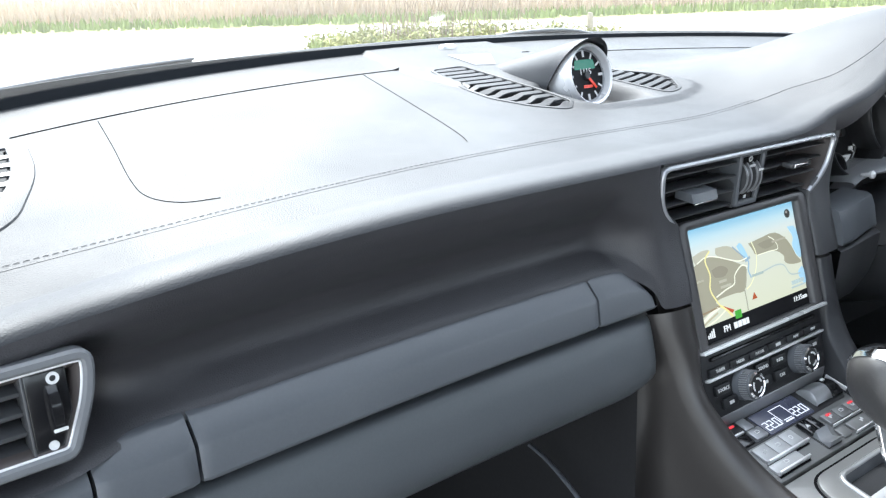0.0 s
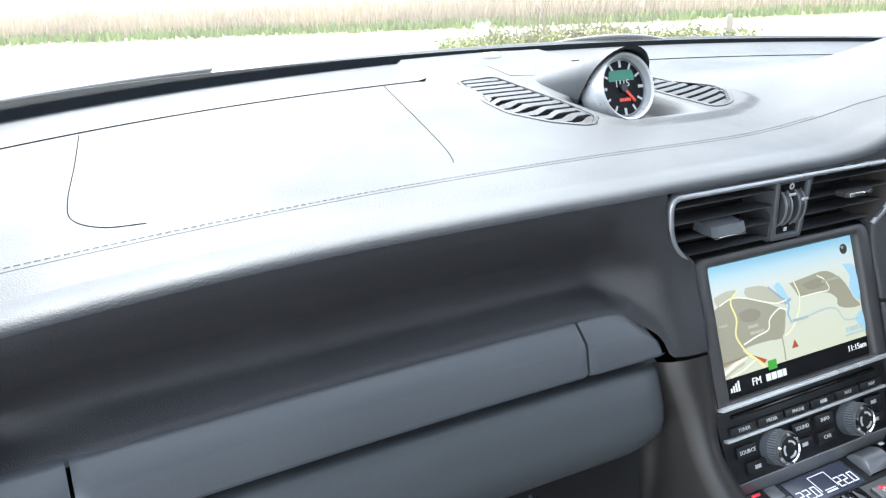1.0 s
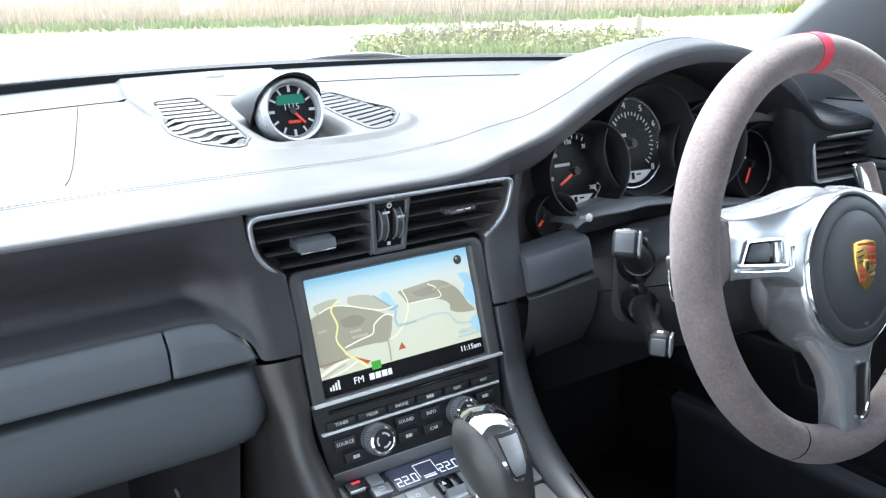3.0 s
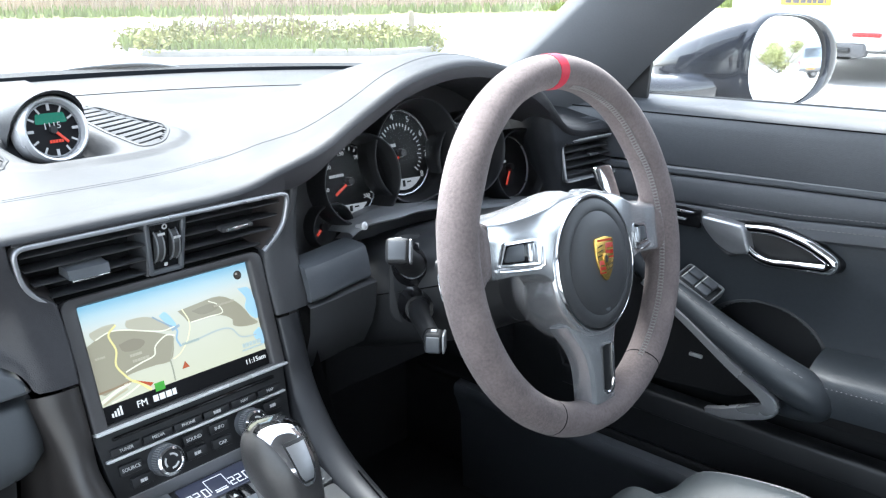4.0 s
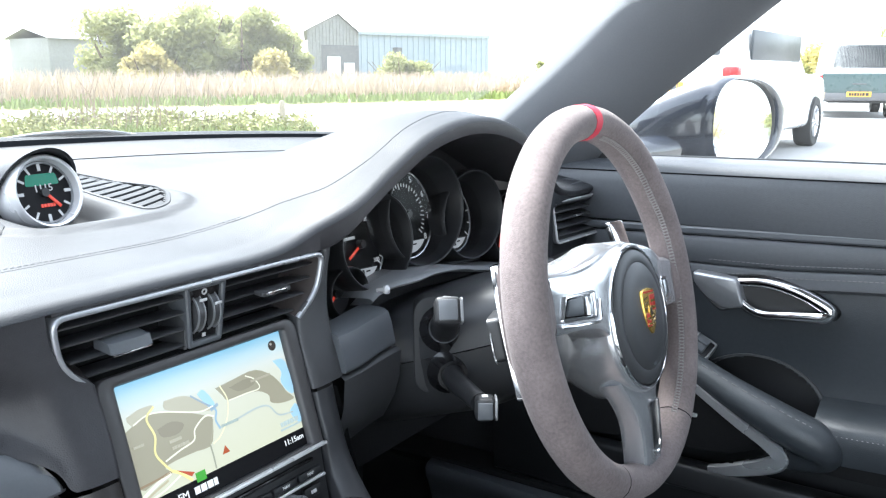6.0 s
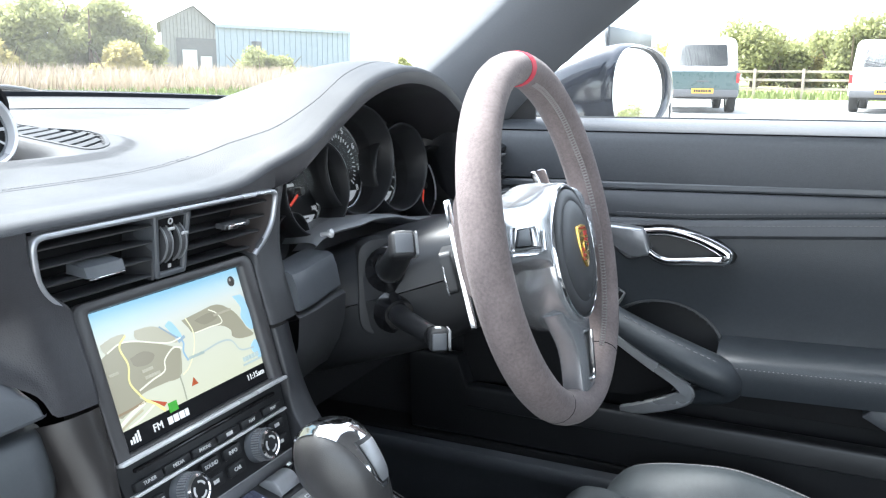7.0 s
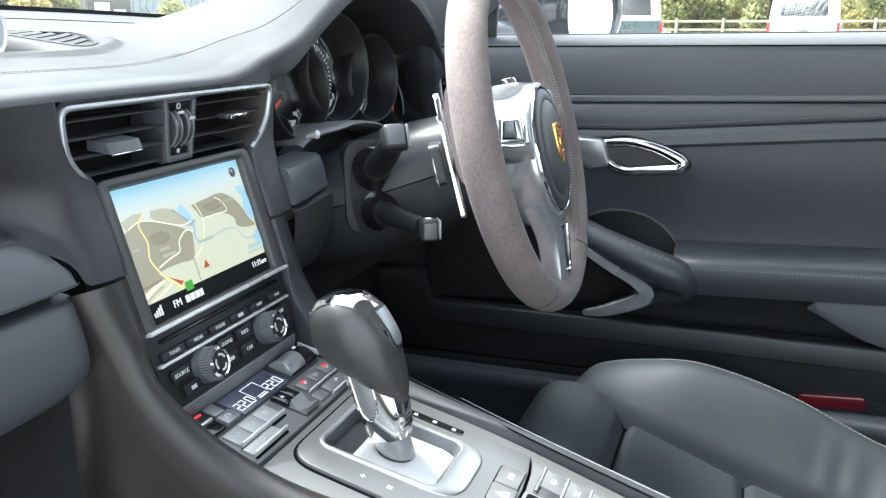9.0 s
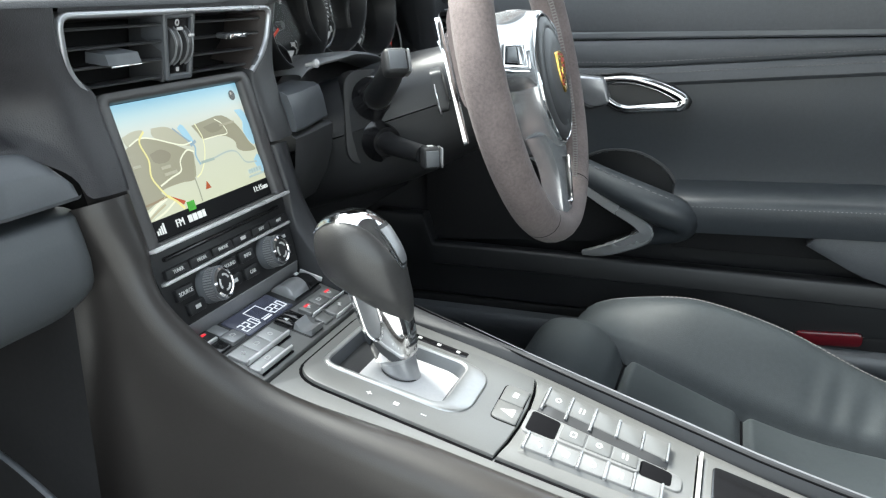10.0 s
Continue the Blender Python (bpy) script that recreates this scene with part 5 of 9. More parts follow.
# keys on either side of the display
key(-0.0635, 0.2095, 0.018, 0.0120, BLACK, climate, REDLED, 1, 0.0035, False)
key(-0.0480, 0.2095, 0.012, 0.0120, BEZEL, climate, None, 2, 0.003, False)
key(-0.0480, 0.1970, 0.016, 0.0110, BEZEL, climate, None, 3, 0.004)
key(-0.0650, 0.1970, 0.015, 0.0110, GLOSS, climate, None, 4, 0.003, False)
bm = BM()
box(bm, (-0.0660, 0.2030, 0.0040), (0.013, 0.0020, 0.003), 0.0006, OM)
part("chrome_edge", bm, RING, climate)
for x, w, hi, mt in ((0.0480, 0.0250, 0.0065, BEZEL), (0.0695, 0.0150, 0.004, GLOSS)):
    bm = BM()
    rr = []
    for j in range(11):
        v = lerp(0.1935, 0.2150, j / 10)
        hgt = 0.0025 + hi * math.sin(math.pi * j / 10) ** 0.8
        rr.append([OM @ Vector((x + s_ * w / 2, v, h_)) for s_, h_ in ((-1, 0.0), (-0.97, hgt - 0.0008), (-0.92, hgt), (0.92, hgt), (0.97, hgt - 0.0008), (1, 0.0))])
    grid(bm, rr)
    part("rocker", bm, mt, climate, "", 40)
bm = BM()
box(bm, (0.0805, 0.2035, 0.004), (0.0016, 0.021, 0.004), 0.0005, OM)
box(bm, (0.066, 0.210, 0.0078), (0.005, 0.0026, 0.001), 0.0003, OM)
part("chrome_edge", bm, RING, climate)
# light keys with bright edges
for k in range(3):
    key(lerp(-0.0610, -0.0250, k / 2), 0.1800, 0.0172, 0.0150, KEYTOP, climate, None, 10 + k, 0.0020)
key(-0.0540, 0.1650, 0.0380, 0.0095, KEYTOP, climate, None, 15, 0.0018)
for x, y, w in ((-0.0430, 0.1710, 0.055), (-0.0530, 0.1590, 0.041)):
    bm = BM()
    box(bm, (x, y, 0.0030), (w, 0.0018, 0.0050), 0.0006, OM)
    part("chrome_edge", bm, RING, climate)
    bm = BM()
    box(bm, (x, y - 0.0016, 0.0005), (w, 0.0014, 0.0014), 0, OM)
    part("gap", bm, SEAM, climate)
# central rocker
slab("rocker_well", quad(-0.0065, 0.1565, 0.0145, 0.1890, 0.002), -0.002, 0.0006, BLACK, climate, "", 0.0002)
bm = BM()
rr = []
for j in range(9):
    v = lerp(0.1575, 0.1725, j / 8)
    hgt = 0.0065 - 0.005 * math.sin(math.pi * j / 8)
    rr.append([OM @ Vector((0.004 + s_ * 0.0088, v, h_)) for s_, h_ in ((-1, 0.0), (-0.94, hgt), (0.94, hgt), (1, 0.0))])
grid(bm, rr, cap=True)
part("rocker", bm, BEZEL, climate, "concave grey rocker", 40)
for x in (-0.0015, 0.0095):
    key(x, 0.1805, 0.0095, 0.0150, GLOSS, climate, None, 21, 0.0042, x < 0)
for k in range(3):
    key(lerp(0.0310, 0.0660, k / 2), 0.1785, 0.0165, 0.0120, CONSOLE, climate, REDLED if k != 1 else None, 30 + k, 0.003)
key(0.0530, 0.1625, 0.0360, 0.0105, CONSOLE, climate, None, 34, 0.003)
key(0.0260, 0.1625, 0.0140, 0.0105, CONSOLE, climate, None, 35, 0.002, False)
for x, y, w in ((0.0500, 0.1708, 0.054), (0.0530, 0.1562, 0.036)):
    bm = BM()
    box(bm, (x, y, 0.0018), (w, 0.0012, 0.0036), 0.0004, OM)
    part("chrome_edge", bm, RING, climate)

# console top: border, raised gate deck, key deck, tray
def holed(name, outline, hole, z0, z1, material, parent, label="", bevel=0.001):
    """A flat body with an opening through it."""
    b_ = BM()
    o_, h_ = [Vector(p[:2]) for p in outline], [Vector(p[:2]) for p in hole]
    tops = []
    for ring_, d_ in ((o_, bevel), (h_, -bevel * 0.5)):
        v_ = grid(b_, [[OM @ Vector((p.x, p.y, z)) for p in r_] for r_, z in ((ring_, z0), (ring_, z1 - bevel), (inset(ring_, d_ * 0.3), z1 - bevel * 0.3), (inset(ring_, d_), z1))], wrap=True)
        tops += [b_.edges.get((v_[-1][k], v_[-1][k - 1])) for k in range(len(ring_))]
    bmesh.ops.triangle_fill(b_, edges=tops, use_beauty=True, use_dissolve=False)
    return part(name, b_, material, parent, label)


def taper(x, y):
    """Place on the key deck, which narrows towards the back."""
    s_ = max(0.0, (-y - 0.012) / 0.094)
    return Vector((x + s_ * curve([(-0.060, 0.003), (-0.0264, 0.003), (-0.0196, 0.001), (0.0109, -0.010), (0.0454, -0.0135), (0.08, -0.016)], x), y))


HOLE = [Vector(p) for p in rounded([(-0.0315, 0.1335, 0.009), (0.0375, 0.1335, 0.009), (0.0395, 0.0450, 0.011), (-0.0275, 0.0450, 0.011)], 0.02, 8)]
holed("console_top", rounded([(0.0785, 0.1518, 0.004), (-0.0785, 0.1518, 0.004), (-0.0785, -0.60, 0.004), (0.044, -0.60, 0.004), (0.046, -0.19, 0.05), (0.0785, 0.03, 0.05)], 0.004, 4), HOLE, -0.03, -0.0020, CONSOLE, console, "grey border of the console top", 0.001)
JOINT = [(-0.0575, -0.001), (-0.035, -0.0042), (-0.010, -0.0062), (0.015, -0.0066), (0.040, -0.0048), (0.0600, -0.001)]
front = rounded([(0.0645, 0.144, 0.022), (-0.0575, 0.144, 0.022)][::1] + [(*p, 0.0) for p in JOINT], 0.0, 7)
holed("deck_groove", inset([Vector(p) for p in front], -0.0022), HOLE, -0.004, -0.0014, SEAM, console, "", 0.0001)
deck = holed("gate_deck", front, HOLE, -0.02, 0.0012, CONSOLE, console, "silver grey deck round the gear lever", 0.0014)
back = rounded([(x, y - 0.0022, 0.0) for x, y in JOINT[::-1]] + [(-0.0545, -0.1275, 0.004), (0.0430, -0.1275, 0.004)], 0.0, 4)
slab("deck_groove", inset([Vector(p) for p in back], -0.0020), -0.004, -0.0014, SEAM, console, "", 0)
pad = slab("key_deck", back, -0.02, 0.0012, CONSOLE, console, "silver grey deck with two rows of keys", 0.0012)
bm = BM()
box(bm, (-0.0060, -0.1302, 0.0005), (0.098, 0.0020, 0.006), 0.0007, OM)
part("chrome_edge", bm, RING, console)
tray = slab("tray_rim", rounded([(-0.056, -0.32), (0.0350, -0.32), (0.0430, -0.1325), (-0.056, -0.1325)], 0.006, 4), -0.006, 0.0010, CONSOLE, console, "grey rim of the storage tray", 0.0015)
slab("tray_lid", rounded([(-0.044, -0.31), (0.0260, -0.31), (0.0325, -0.1385), (-0.044, -0.1385)], 0.006, 4), -0.002, 0.0022, GLOSS, tray, "gloss black storage lid", 0.001)
rail = path[36:]
bm = BM()
tube(bm, [(curve(RAIL, -p.y) - 0.0128, p.y, p.z - 0.0005) for p in rail], 0.0008, 6)
part("rail_gap", bm, SEAM, console)
bm = BM()
tube(bm, [(curve(RAIL, -p.y) - 0.0030, p.y, p.z - 0.0008) for p in rail[8:]], [0.0002 + 0.0006 * sm(0, 10, k) for k in range(len(rail) - 8)], 6)
part("rail_edge", bm, BEZEL, console, "thin bright edge of the console rail")

# gate: bright ring, well in front, brushed plate
ring_o = [Vector(p) for p in rounded([(-0.0345, 0.1365, 0.012), (0.0405, 0.1365, 0.012), (0.0430, 0.0270, 0.026), (-0.0330, 0.0270, 0.026)], 0.02, 8)]
ring_i = [Vector(p) for p in rounded([(-0.0305, 0.1325, 0.009), (0.0365, 0.1325, 0.009), (0.0385, 0.0460, 0.011), (-0.0265, 0.0460, 0.011)], 0.02, 8)]
bm = BM()
grid(bm, [[OM @ Vector((p.x, p.y, z)) for p in o_] for o_, z in ((ring_o, 0.0010), (inset(ring_o, 0.0006), 0.0022), (inset(ring_o, 0.0016), 0.0028), (inset(ring_i, -0.0008), 0.0026), (ring_i, 0.0018), (inset(ring_i, 0.0004), 0.0012))], wrap=True)
part("gate_rim", bm, GATE, deck, "bright silver gate rim")
bm = BM()
grid(bm, [[OM @ Vector((p.x, p.y, z)) for p in inset(ring_i, d)] for d, z in ((0.0002, 0.0014), (0.0014, -0.0010), (0.0036, -0.0066), (0.0040, -0.0080))], wrap=True)
part("gate_wall", bm, TRIM, deck, "grey sloping wall of the gate", 60)
slab("gate_well", inset(ring_i, 0.0036), -0.012, -0.0076, BLACK, deck, "dark gate well", 0.0)
bm = BM()
rr = []
for k in range(13):
    y = lerp(0.1120, 0.0500, k / 12)
    e = sm(0.050, 0.058, y)
    w0, w1 = lerp(-0.0190, -0.0262, e), lerp(0.0300, 0.0345, e)
    rr.append([OM @ Vector((lerp(w0, w1, j / 8), y, -0.0068 + 0.0018 * math.sin(math.pi * k / 12) * math.sin(math.pi * j / 8))) for j in range(9)])
grid(bm, rr)
part("gate_plate", bm, BRUSHED, deck, "brushed silver sliding plate under the lever")
bm = BM()
lathe(bm, [(0.0138, 0.0026), (0.0146, 0.0032), (0.0140, 0.0040), (0.0128, 0.0036)], OM @ Matrix.Translation((0.0062, 0.0880, -0.0082)), 32, ring=True)
part("stem_seal", bm, BLACK, deck)
for x, y, sizes in [(-0.0460, 0.092, ((0.004, 0.0008), (0.0008, 0.004))), (-0.0460, 0.072, ((0.0036, 0.0036),)), (-0.0460, 0.052, ((0.0008, 0.004),))] + [(0.0530, y, ((0.003, 0.003),)) for y in (0.108, 0.092, 0.076, 0.060)]:
    bm = BM()
    for t in sizes:
        box(bm, (x, y, 0.0015), (*t, 0.0004), 0, OM)
    part("gate_mark", bm, PRINT, deck)
slab("mark_strip", quad(0.0485, 0.0520, 0.0575, 0.1165, 0.002), 0.0, 0.00125, GLOSS, deck, "black strip with shift marks", 0.0002)
# hazard and lock keys
slab("key_gap", rounded([(-0.0170, 0.0142, 0.006), (0.0345, 0.0152, 0.006), (0.0345, -0.0040, 0.002), (-0.0165, -0.0052, 0.002)], 0.004, 4), 0.0, 0.0016, SEAM, deck, "", 0)
for x0, x1, y0 in ((-0.0160, 0.0082, -0.0046), (0.0090, 0.0335, -0.0038)):
    hz = slab("hazard_key", rounded([(x0, 0.0136, 0.005 if x0 < 0 else 0.001), (x1, 0.0142, 0.001 if x0 < 0 else 0.005), (x1, y0, 0.001), (x0, y0, 0.001)], 0.003, 4), 0.0, 0.0026, CONSOLE, deck, "", 0.0008)
    bm = BM()
    xm = (x0 + x1) / 2
    if x0 < 0:
        plate(bm, [Vector((xm - 0.0055, -0.0005)), Vector((xm + 0.0055, -0.0005)), Vector((xm, 0.0095))], 0.0024, 0.0029, 0, OM)
    else:
        box(bm, (xm, 0.0045, 0.0027), (0.007, 0.0038, 0.0005), 0.0002, OM)
    part("key_mark", bm, PRINT, hz)
# key pad: two raised banks with a slot of light keys between them
def pad_key(x0, x1, y0, y1, lift, seed, mark, material):
    """A key whose outline follows the narrowing deck."""
    b_ = slab("key", rounded([taper(x0, y0), taper(x1, y0), taper(x1, y1), taper(x0, y1)], 0.0014, 3), 0.0, lift, material, pad, "", 0.0007)
    if mark:
        c_ = (taper(x0, y0) + taper(x1, y1)) / 2
        g_ = OM @ Matrix.Translation((c_.x, c_.y, lift))
        bm_ = BM()
        if seed % 4 == 0:
            hoop(bm_, rounded([(-0.0034, -0.0022), (0.0034, -0.0022), (0.0034, 0.0022), (-0.0034, 0.0022)], 0.001, 3), 0.0008, -0.0002, 0.0003, 0.0001, g_)
        elif seed % 4 == 1:
            hoop(bm_, rounded([(-0.0034, -0.0008), (0.0, -0.0026), (0.0034, -0.0008), (0.0022, 0.0020), (-0.0022, 0.0020)], 0.0008, 3), 0.0008, -0.0002, 0.0003, 0.0001, g_)
        elif seed % 4 == 2:
            for q in (-1, 1):
                box(bm_, (0.0, q * 0.0014, 0.0), (0.0068, 0.0011, 0.0004), 0, g_)
        else:
            tube(bm_, [g_ @ Vector((q * 0.0018, 0.0020 * math.sin(q * 1.3), 0.0002)) for q in range(-2, 3)], 0.0007, 6)
        part("key_mark", bm_, PRINT, b_)


for s, x0, xa, x1 in ((-1, -0.0200, -0.0235, -0.0445), (1, 0.0130, 0.0205, 0.0470)):
    bm = BM()
    rr = []
    for k in range(15):
        y = lerp(-0.0135, -0.1085, k / 14)
        e = 1.0 if 0 < k < 14 else 0.0
        row = [(x0, 0.0012), (xa, 0.0012 + 0.0040 * e), (x1 - s * 0.002, 0.0012 + 0.0024 * e), (x1, 0.0012)]
        rr.append([OM @ Vector((*taper(x, y), z)) for x, z in row])
    grid(bm, rr)
    part("key_bank", bm, SHROUD if s > 0 else CONSOLE, pad, "dark sloping key bank" if s > 0 else "", 30)
    lo, hi = sorted((xa + s * 0.0006, x1 - s * 0.0022))
    for k in range(5):
        y = -0.0165 - 0.0182 * k
        pad_key(lo, hi, y - 0.0164, y, 0.0058, 50 + k + 11 * s, k < (4 if s < 0 else 2), CONSOLE if s > 0 else PADKEY)
    for k in range(6):
        bm = BM()
        y = -0.0156 - 0.0182 * k
        low_ = s > 0 and k < 3
        a, b = taper(lo - (0.0055 if low_ else 0.0015), y), taper(hi + 0.001, y)
        tube(bm, [OM @ Vector((*a, 0.0035 if low_ else 0.0056)), OM @ Vector((*taper(lo, y), 0.0058)), OM @ Vector((*b, 0.0056))], 0.0012 if k < 4 else 0.0008, 8)
        part("chrome_divider", bm, PANELS, pad)
SLOT = rounded([(*taper(-0.0195, -0.0085), 0.005), (*taper(0.0125, -0.0085), 0.005), (*taper(0.0125, -0.1190), 0.006), (*taper(-0.0195, -0.1190), 0.006)], 0.006, 5)
slab("slot_frame", SLOT, 0.0, 0.0030, PADKEY, pad, "light silver frame of the middle slot", 0.0010)
for ya, yb in ((-0.0112, -0.0325), (-0.0905, -0.1120)):
    slab("pad_well", rounded([taper(-0.0170, ya), taper(0.0102, ya), taper(0.0102, yb), taper(-0.0170, yb)], 0.0035, 4), 0.0, 0.0032, SEAM, pad, "black slot beside the light keys", 0.0002)
slab("key_block", rounded([taper(-0.0180, -0.0325), taper(0.0085, -0.0325), taper(0.0085, -0.0905), taper(-0.0180, -0.0905)], 0.004, 5), 0.0, 0.0048, PADKEY, pad, "light silver block under three keys", 0.0012)
for k in range(3):
    y = -0.0345 - 0.0182 * k
    pad_key(-0.0150, 0.0065, y - 0.0172, y, 0.0058, 40 + k, True, CONSOLE)

bm = BM()
tube(bm, spline([(-0.171, 0.085, 0.592), (-0.172, 0.060, 0.587), (-0.173, 0.030, 0.574), (-0.174, 0.0, 0.555), (-0.175, -0.03, 0.535)], 16), 0.0024, 6, 0.6)
part("carpet_edge", bm, TRIM, console, "thin grey edge of the footwell lining", 60)

# ---- gear lever ----
lever = thing("gear_lever", "black leather gear lever with polished chrome stem and top", "gear lever", (0.0, -0.152, 0.585))
LB, LT = Vector((0.0062, -0.155, 0.583)), Vector((0.0010, -0.128, 0.700))
axis = (LT - LB).normalized()
LM = Matrix.Translation(LB) @ Matrix(((1, 0, axis.x, 0), (0, axis.z, axis.y, 0), (0, -axis.y, axis.z, 0), (0, 0, 0, 1)))
bm = BM()
lathe(bm, [(0.0130, -0.010), (0.0130, 0.0098), (0.0138, 0.0104), (0.0138, 0.0122), (0.0126, 0.0130), (0.0120, 0.018)], LM @ Matrix.Translation((0, 0.0015, 0)), 36)
part("collar", bm, PANELS, lever, "satin metal collar")
bm = BM()
rr = []
for k in range(22):
    h = lerp(0.0128, 0.078, k / 21)
    w = curve([(0.0125, 0.0138), (0.022, 0.0144), (0.045, 0.0150), (0.078, 0.0160)], h)
    d = curve([(0.0125, 0.0146), (0.022, 0.0165), (0.035, 0.0185), (0.055, 0.0190), (0.078, 0.0175)], h)
    c = curve([(0.016, 0.0015), (0.035, 0.0015), (0.078, 0.006)], h)
    rr.append([LM @ Vector((w * math.copysign(abs(math.cos(a)) ** 0.7, math.cos(a)), c + d * math.copysign(abs(math.sin(a)) ** 0.7, math.sin(a)), h)) for a in [2 * math.pi * j / 36 for j in range(36)]])
grid(bm, rr, wrap=True, cap=True)
stem = part("stem", bm, CHROME, lever, "polished chrome stem")
for s in (-1, 1):
    bm = BM()
    tube(bm, [LM @ Vector((s * 0.0150, y, z)) for y, z in [(p.x, p.y) for p in spline([(0.0145, 0.066), (0.0135, 0.050), (0.0120, 0.037), (0.0070, 0.031), (0.0015, 0.034), (-0.001, 0.045), (-0.001, 0.056)], 24)]], 0.0011, 8)
    part("slot_edge", bm, CHROME, stem)
    bm = BM()
    o_ = [Vector((p.x, p.y)) for p in spline([(0.0135, 0.066), (0.0125, 0.050), (0.0112, 0.038), (0.0070, 0.0325), (0.0025, 0.035), (0.0002, 0.045), (0.0002, 0.066)], 20)]
    grid(bm, [[LM @ Vector((s * (0.0152 + d_), p.x, p.y)) for p in inset(o_, i_)] for i_, d_ in ((0, -0.002), (0, 0.0), (0.0004, 0.0003))], wrap=True)
    bm.faces.new([bm.verts.new(LM @ Vector((s * 0.0155, p.x, p.y))) for p in inset(o_, 0.0004)])
    part("slot", bm, BEZEL, stem)
bm = BM()
for k in range(5):
    h = 0.0215 + 0.0034 * k
    tube(bm, [LM @ Vector((-0.0140 * math.cos(a), 0.0015 - 0.0172 * math.sin(a), h)) for a in [lerp(0.5, 2.6, j / 10) for j in range(11)]], 0.0013, 6)
part("ridged_band", bm, BLACK, stem, "black ridged band behind the stem")
REARS = [(-17, 38), (-19.5, 45), (-21, 55), (-21.3, 65), (-21.5, 76), (-21, 87), (-18, 98), (-13, 110), (-5, 119), (5, 123)]
FRONTS = [(-6, 43), (6, 53), (17, 63), (28, 72), (36.5, 81), (40.5, 92), (39.5, 104), (36, 114), (28.5, 120.5), (20, 123.4)]
HALVES = [9, 14, 18.5, 21.5, 23.5, 24.5, 24, 21.5, 15.5, 8]
bm = BM()
rr = []
for k in range(37):
    u = k / 4
    ry, rz, fy, fz, w = (curve([(i, v) for i, v in enumerate(c)], u) / 1000 for c in ([p[0] for p in REARS], [p[1] for p in REARS], [p[0] for p in FRONTS], [p[1] for p in FRONTS], HALVES))
    row = []
    for j in range(36):
        a = 2 * math.pi * j / 36
        v = 0.5 + 0.5 * math.sin(a)
        row.append(LM @ Vector((w * math.copysign(abs(math.cos(a)) ** 0.88, math.cos(a)), lerp(ry, fy, v), lerp(rz, fz, v))))
    rr.append(row)
grid(bm, rr, wrap=True, cap=True)
part("grip", bm, mat("smooth_black_leather", (0.042, 0.041, 0.041), 0.30, bump=0.1, scale=900, kind="VORONOI"), lever, "smooth black leather grip", 70)


def grip_at(k, x, rear, lift):
    """A point on the grip's ring k at x, on its rear or front half, raised by lift."""
    u_ = k / 4
    ry_, rz_, fy_, fz_, w_ = (curve([(i, v) for i, v in enumerate(c)], u_) / 1000 for c in ([p[0] for p in REARS], [p[1] for p in REARS], [p[0] for p in FRONTS], [p[1] for p in FRONTS], HALVES))
    x = min(w_ * 0.995, max(-w_ * 0.995, x))
    h_ = 0.5 * math.sqrt(1 - (abs(x) / w_) ** (2 / 0.88))
    v_ = 0.5 - h_ if rear else 0.5 + h_
    p_ = Vector((x, lerp(ry_, fy_, v_), lerp(rz_, fz_, v_)))
    return p_ + (p_ - Vector((0.0, 0.010, 0.088))).normalized() * lift


def insert_strip(stops, lift):
    """A strip lying on the grip: stops of (ring, rear side, half width in millimetres)."""
    rr_ = []
    for k, rear, w in stops:
        row_ = [grip_at(k, w / 1000 * (j / 8 - 1), rear, lift) for j in range(17)]
        low_ = [grip_at(k, w / 1000 * (j / 8 - 1), rear, -0.002) for j in (16, 8, 0)]
        rr_.append([LM @ p for p in row_ + low_])
    b_ = BM()
    grid(b_, rr_, wrap=True, cap=True)
    return b_


WIDTHS = [(16.5, 3), (18, 6.5), (20, 8.5), (24, 11.5), (28, 14.5), (32, 17), (36, 18)]
rear_ = [(k, True, curve(WIDTHS, k)) for k in [lerp(16.5, 35.9, i / 26) for i in range(27)]]
front_ = [(k, False, curve([(26.5, 5), (28, 11), (32, 16), (36, 18)], k)) for k in [lerp(35.9, 26.5, i / 14) for i in range(15)]]
part("chrome_top", insert_strip(rear_ + front_, 0.0010), CHROME, lever, "polished chrome top insert", 50)
part("button_gap", insert_strip([(k, True, curve([(17.5, 4), (19, 6.5), (22, 7.5), (28, 9)], k)) for k in [lerp(17.5, 28, i / 14) for i in range(15)]], 0.0014), BLACK, lever, "", 50)
part("release_button", insert_strip([(k, True, curve([(18.2, 3.5), (19.5, 5.3), (22, 6.2), (27, 7.4)], k)) for k in [lerp(18.2, 27, i / 12) for i in range(13)]], 0.0021), BEZEL, lever, "grey release button", 50)

# ---- steering wheel ----
wheel = thing("steering_wheel", "taupe suede sports steering wheel with silver spokes and red top mark", "steering wheel", (0.317, -0.169, 0.776))
WM = facing((0.317, -0.169, 0.776), 14.2, 0.5)
RW, TW = 0.1614, 0.0178


def rim_ring(a, n=18, grow=0.0):
    """The rim's section at angle a in degrees, thicker at the thumbs."""
    thumb = math.exp(-(((a % 360) - 32) / 9) ** 2) + math.exp(-(((a % 360) - 148) / 9) ** 2)
    c, s = math.cos(radians(a)), math.sin(radians(a))
    row = []
    for k in range(n):
        b = 2 * math.pi * k / n
        ir = TW * (0.92 + 0.22 * thumb * max(0.0, -math.cos(b))) + grow
        rr_ = RW + ir * math.cos(b) * 0.98
        row.append(WM @ Vector((rr_ * c, rr_ * s, (TW * 1.05 + grow) * math.sin(b) + 0.0)))
    return row


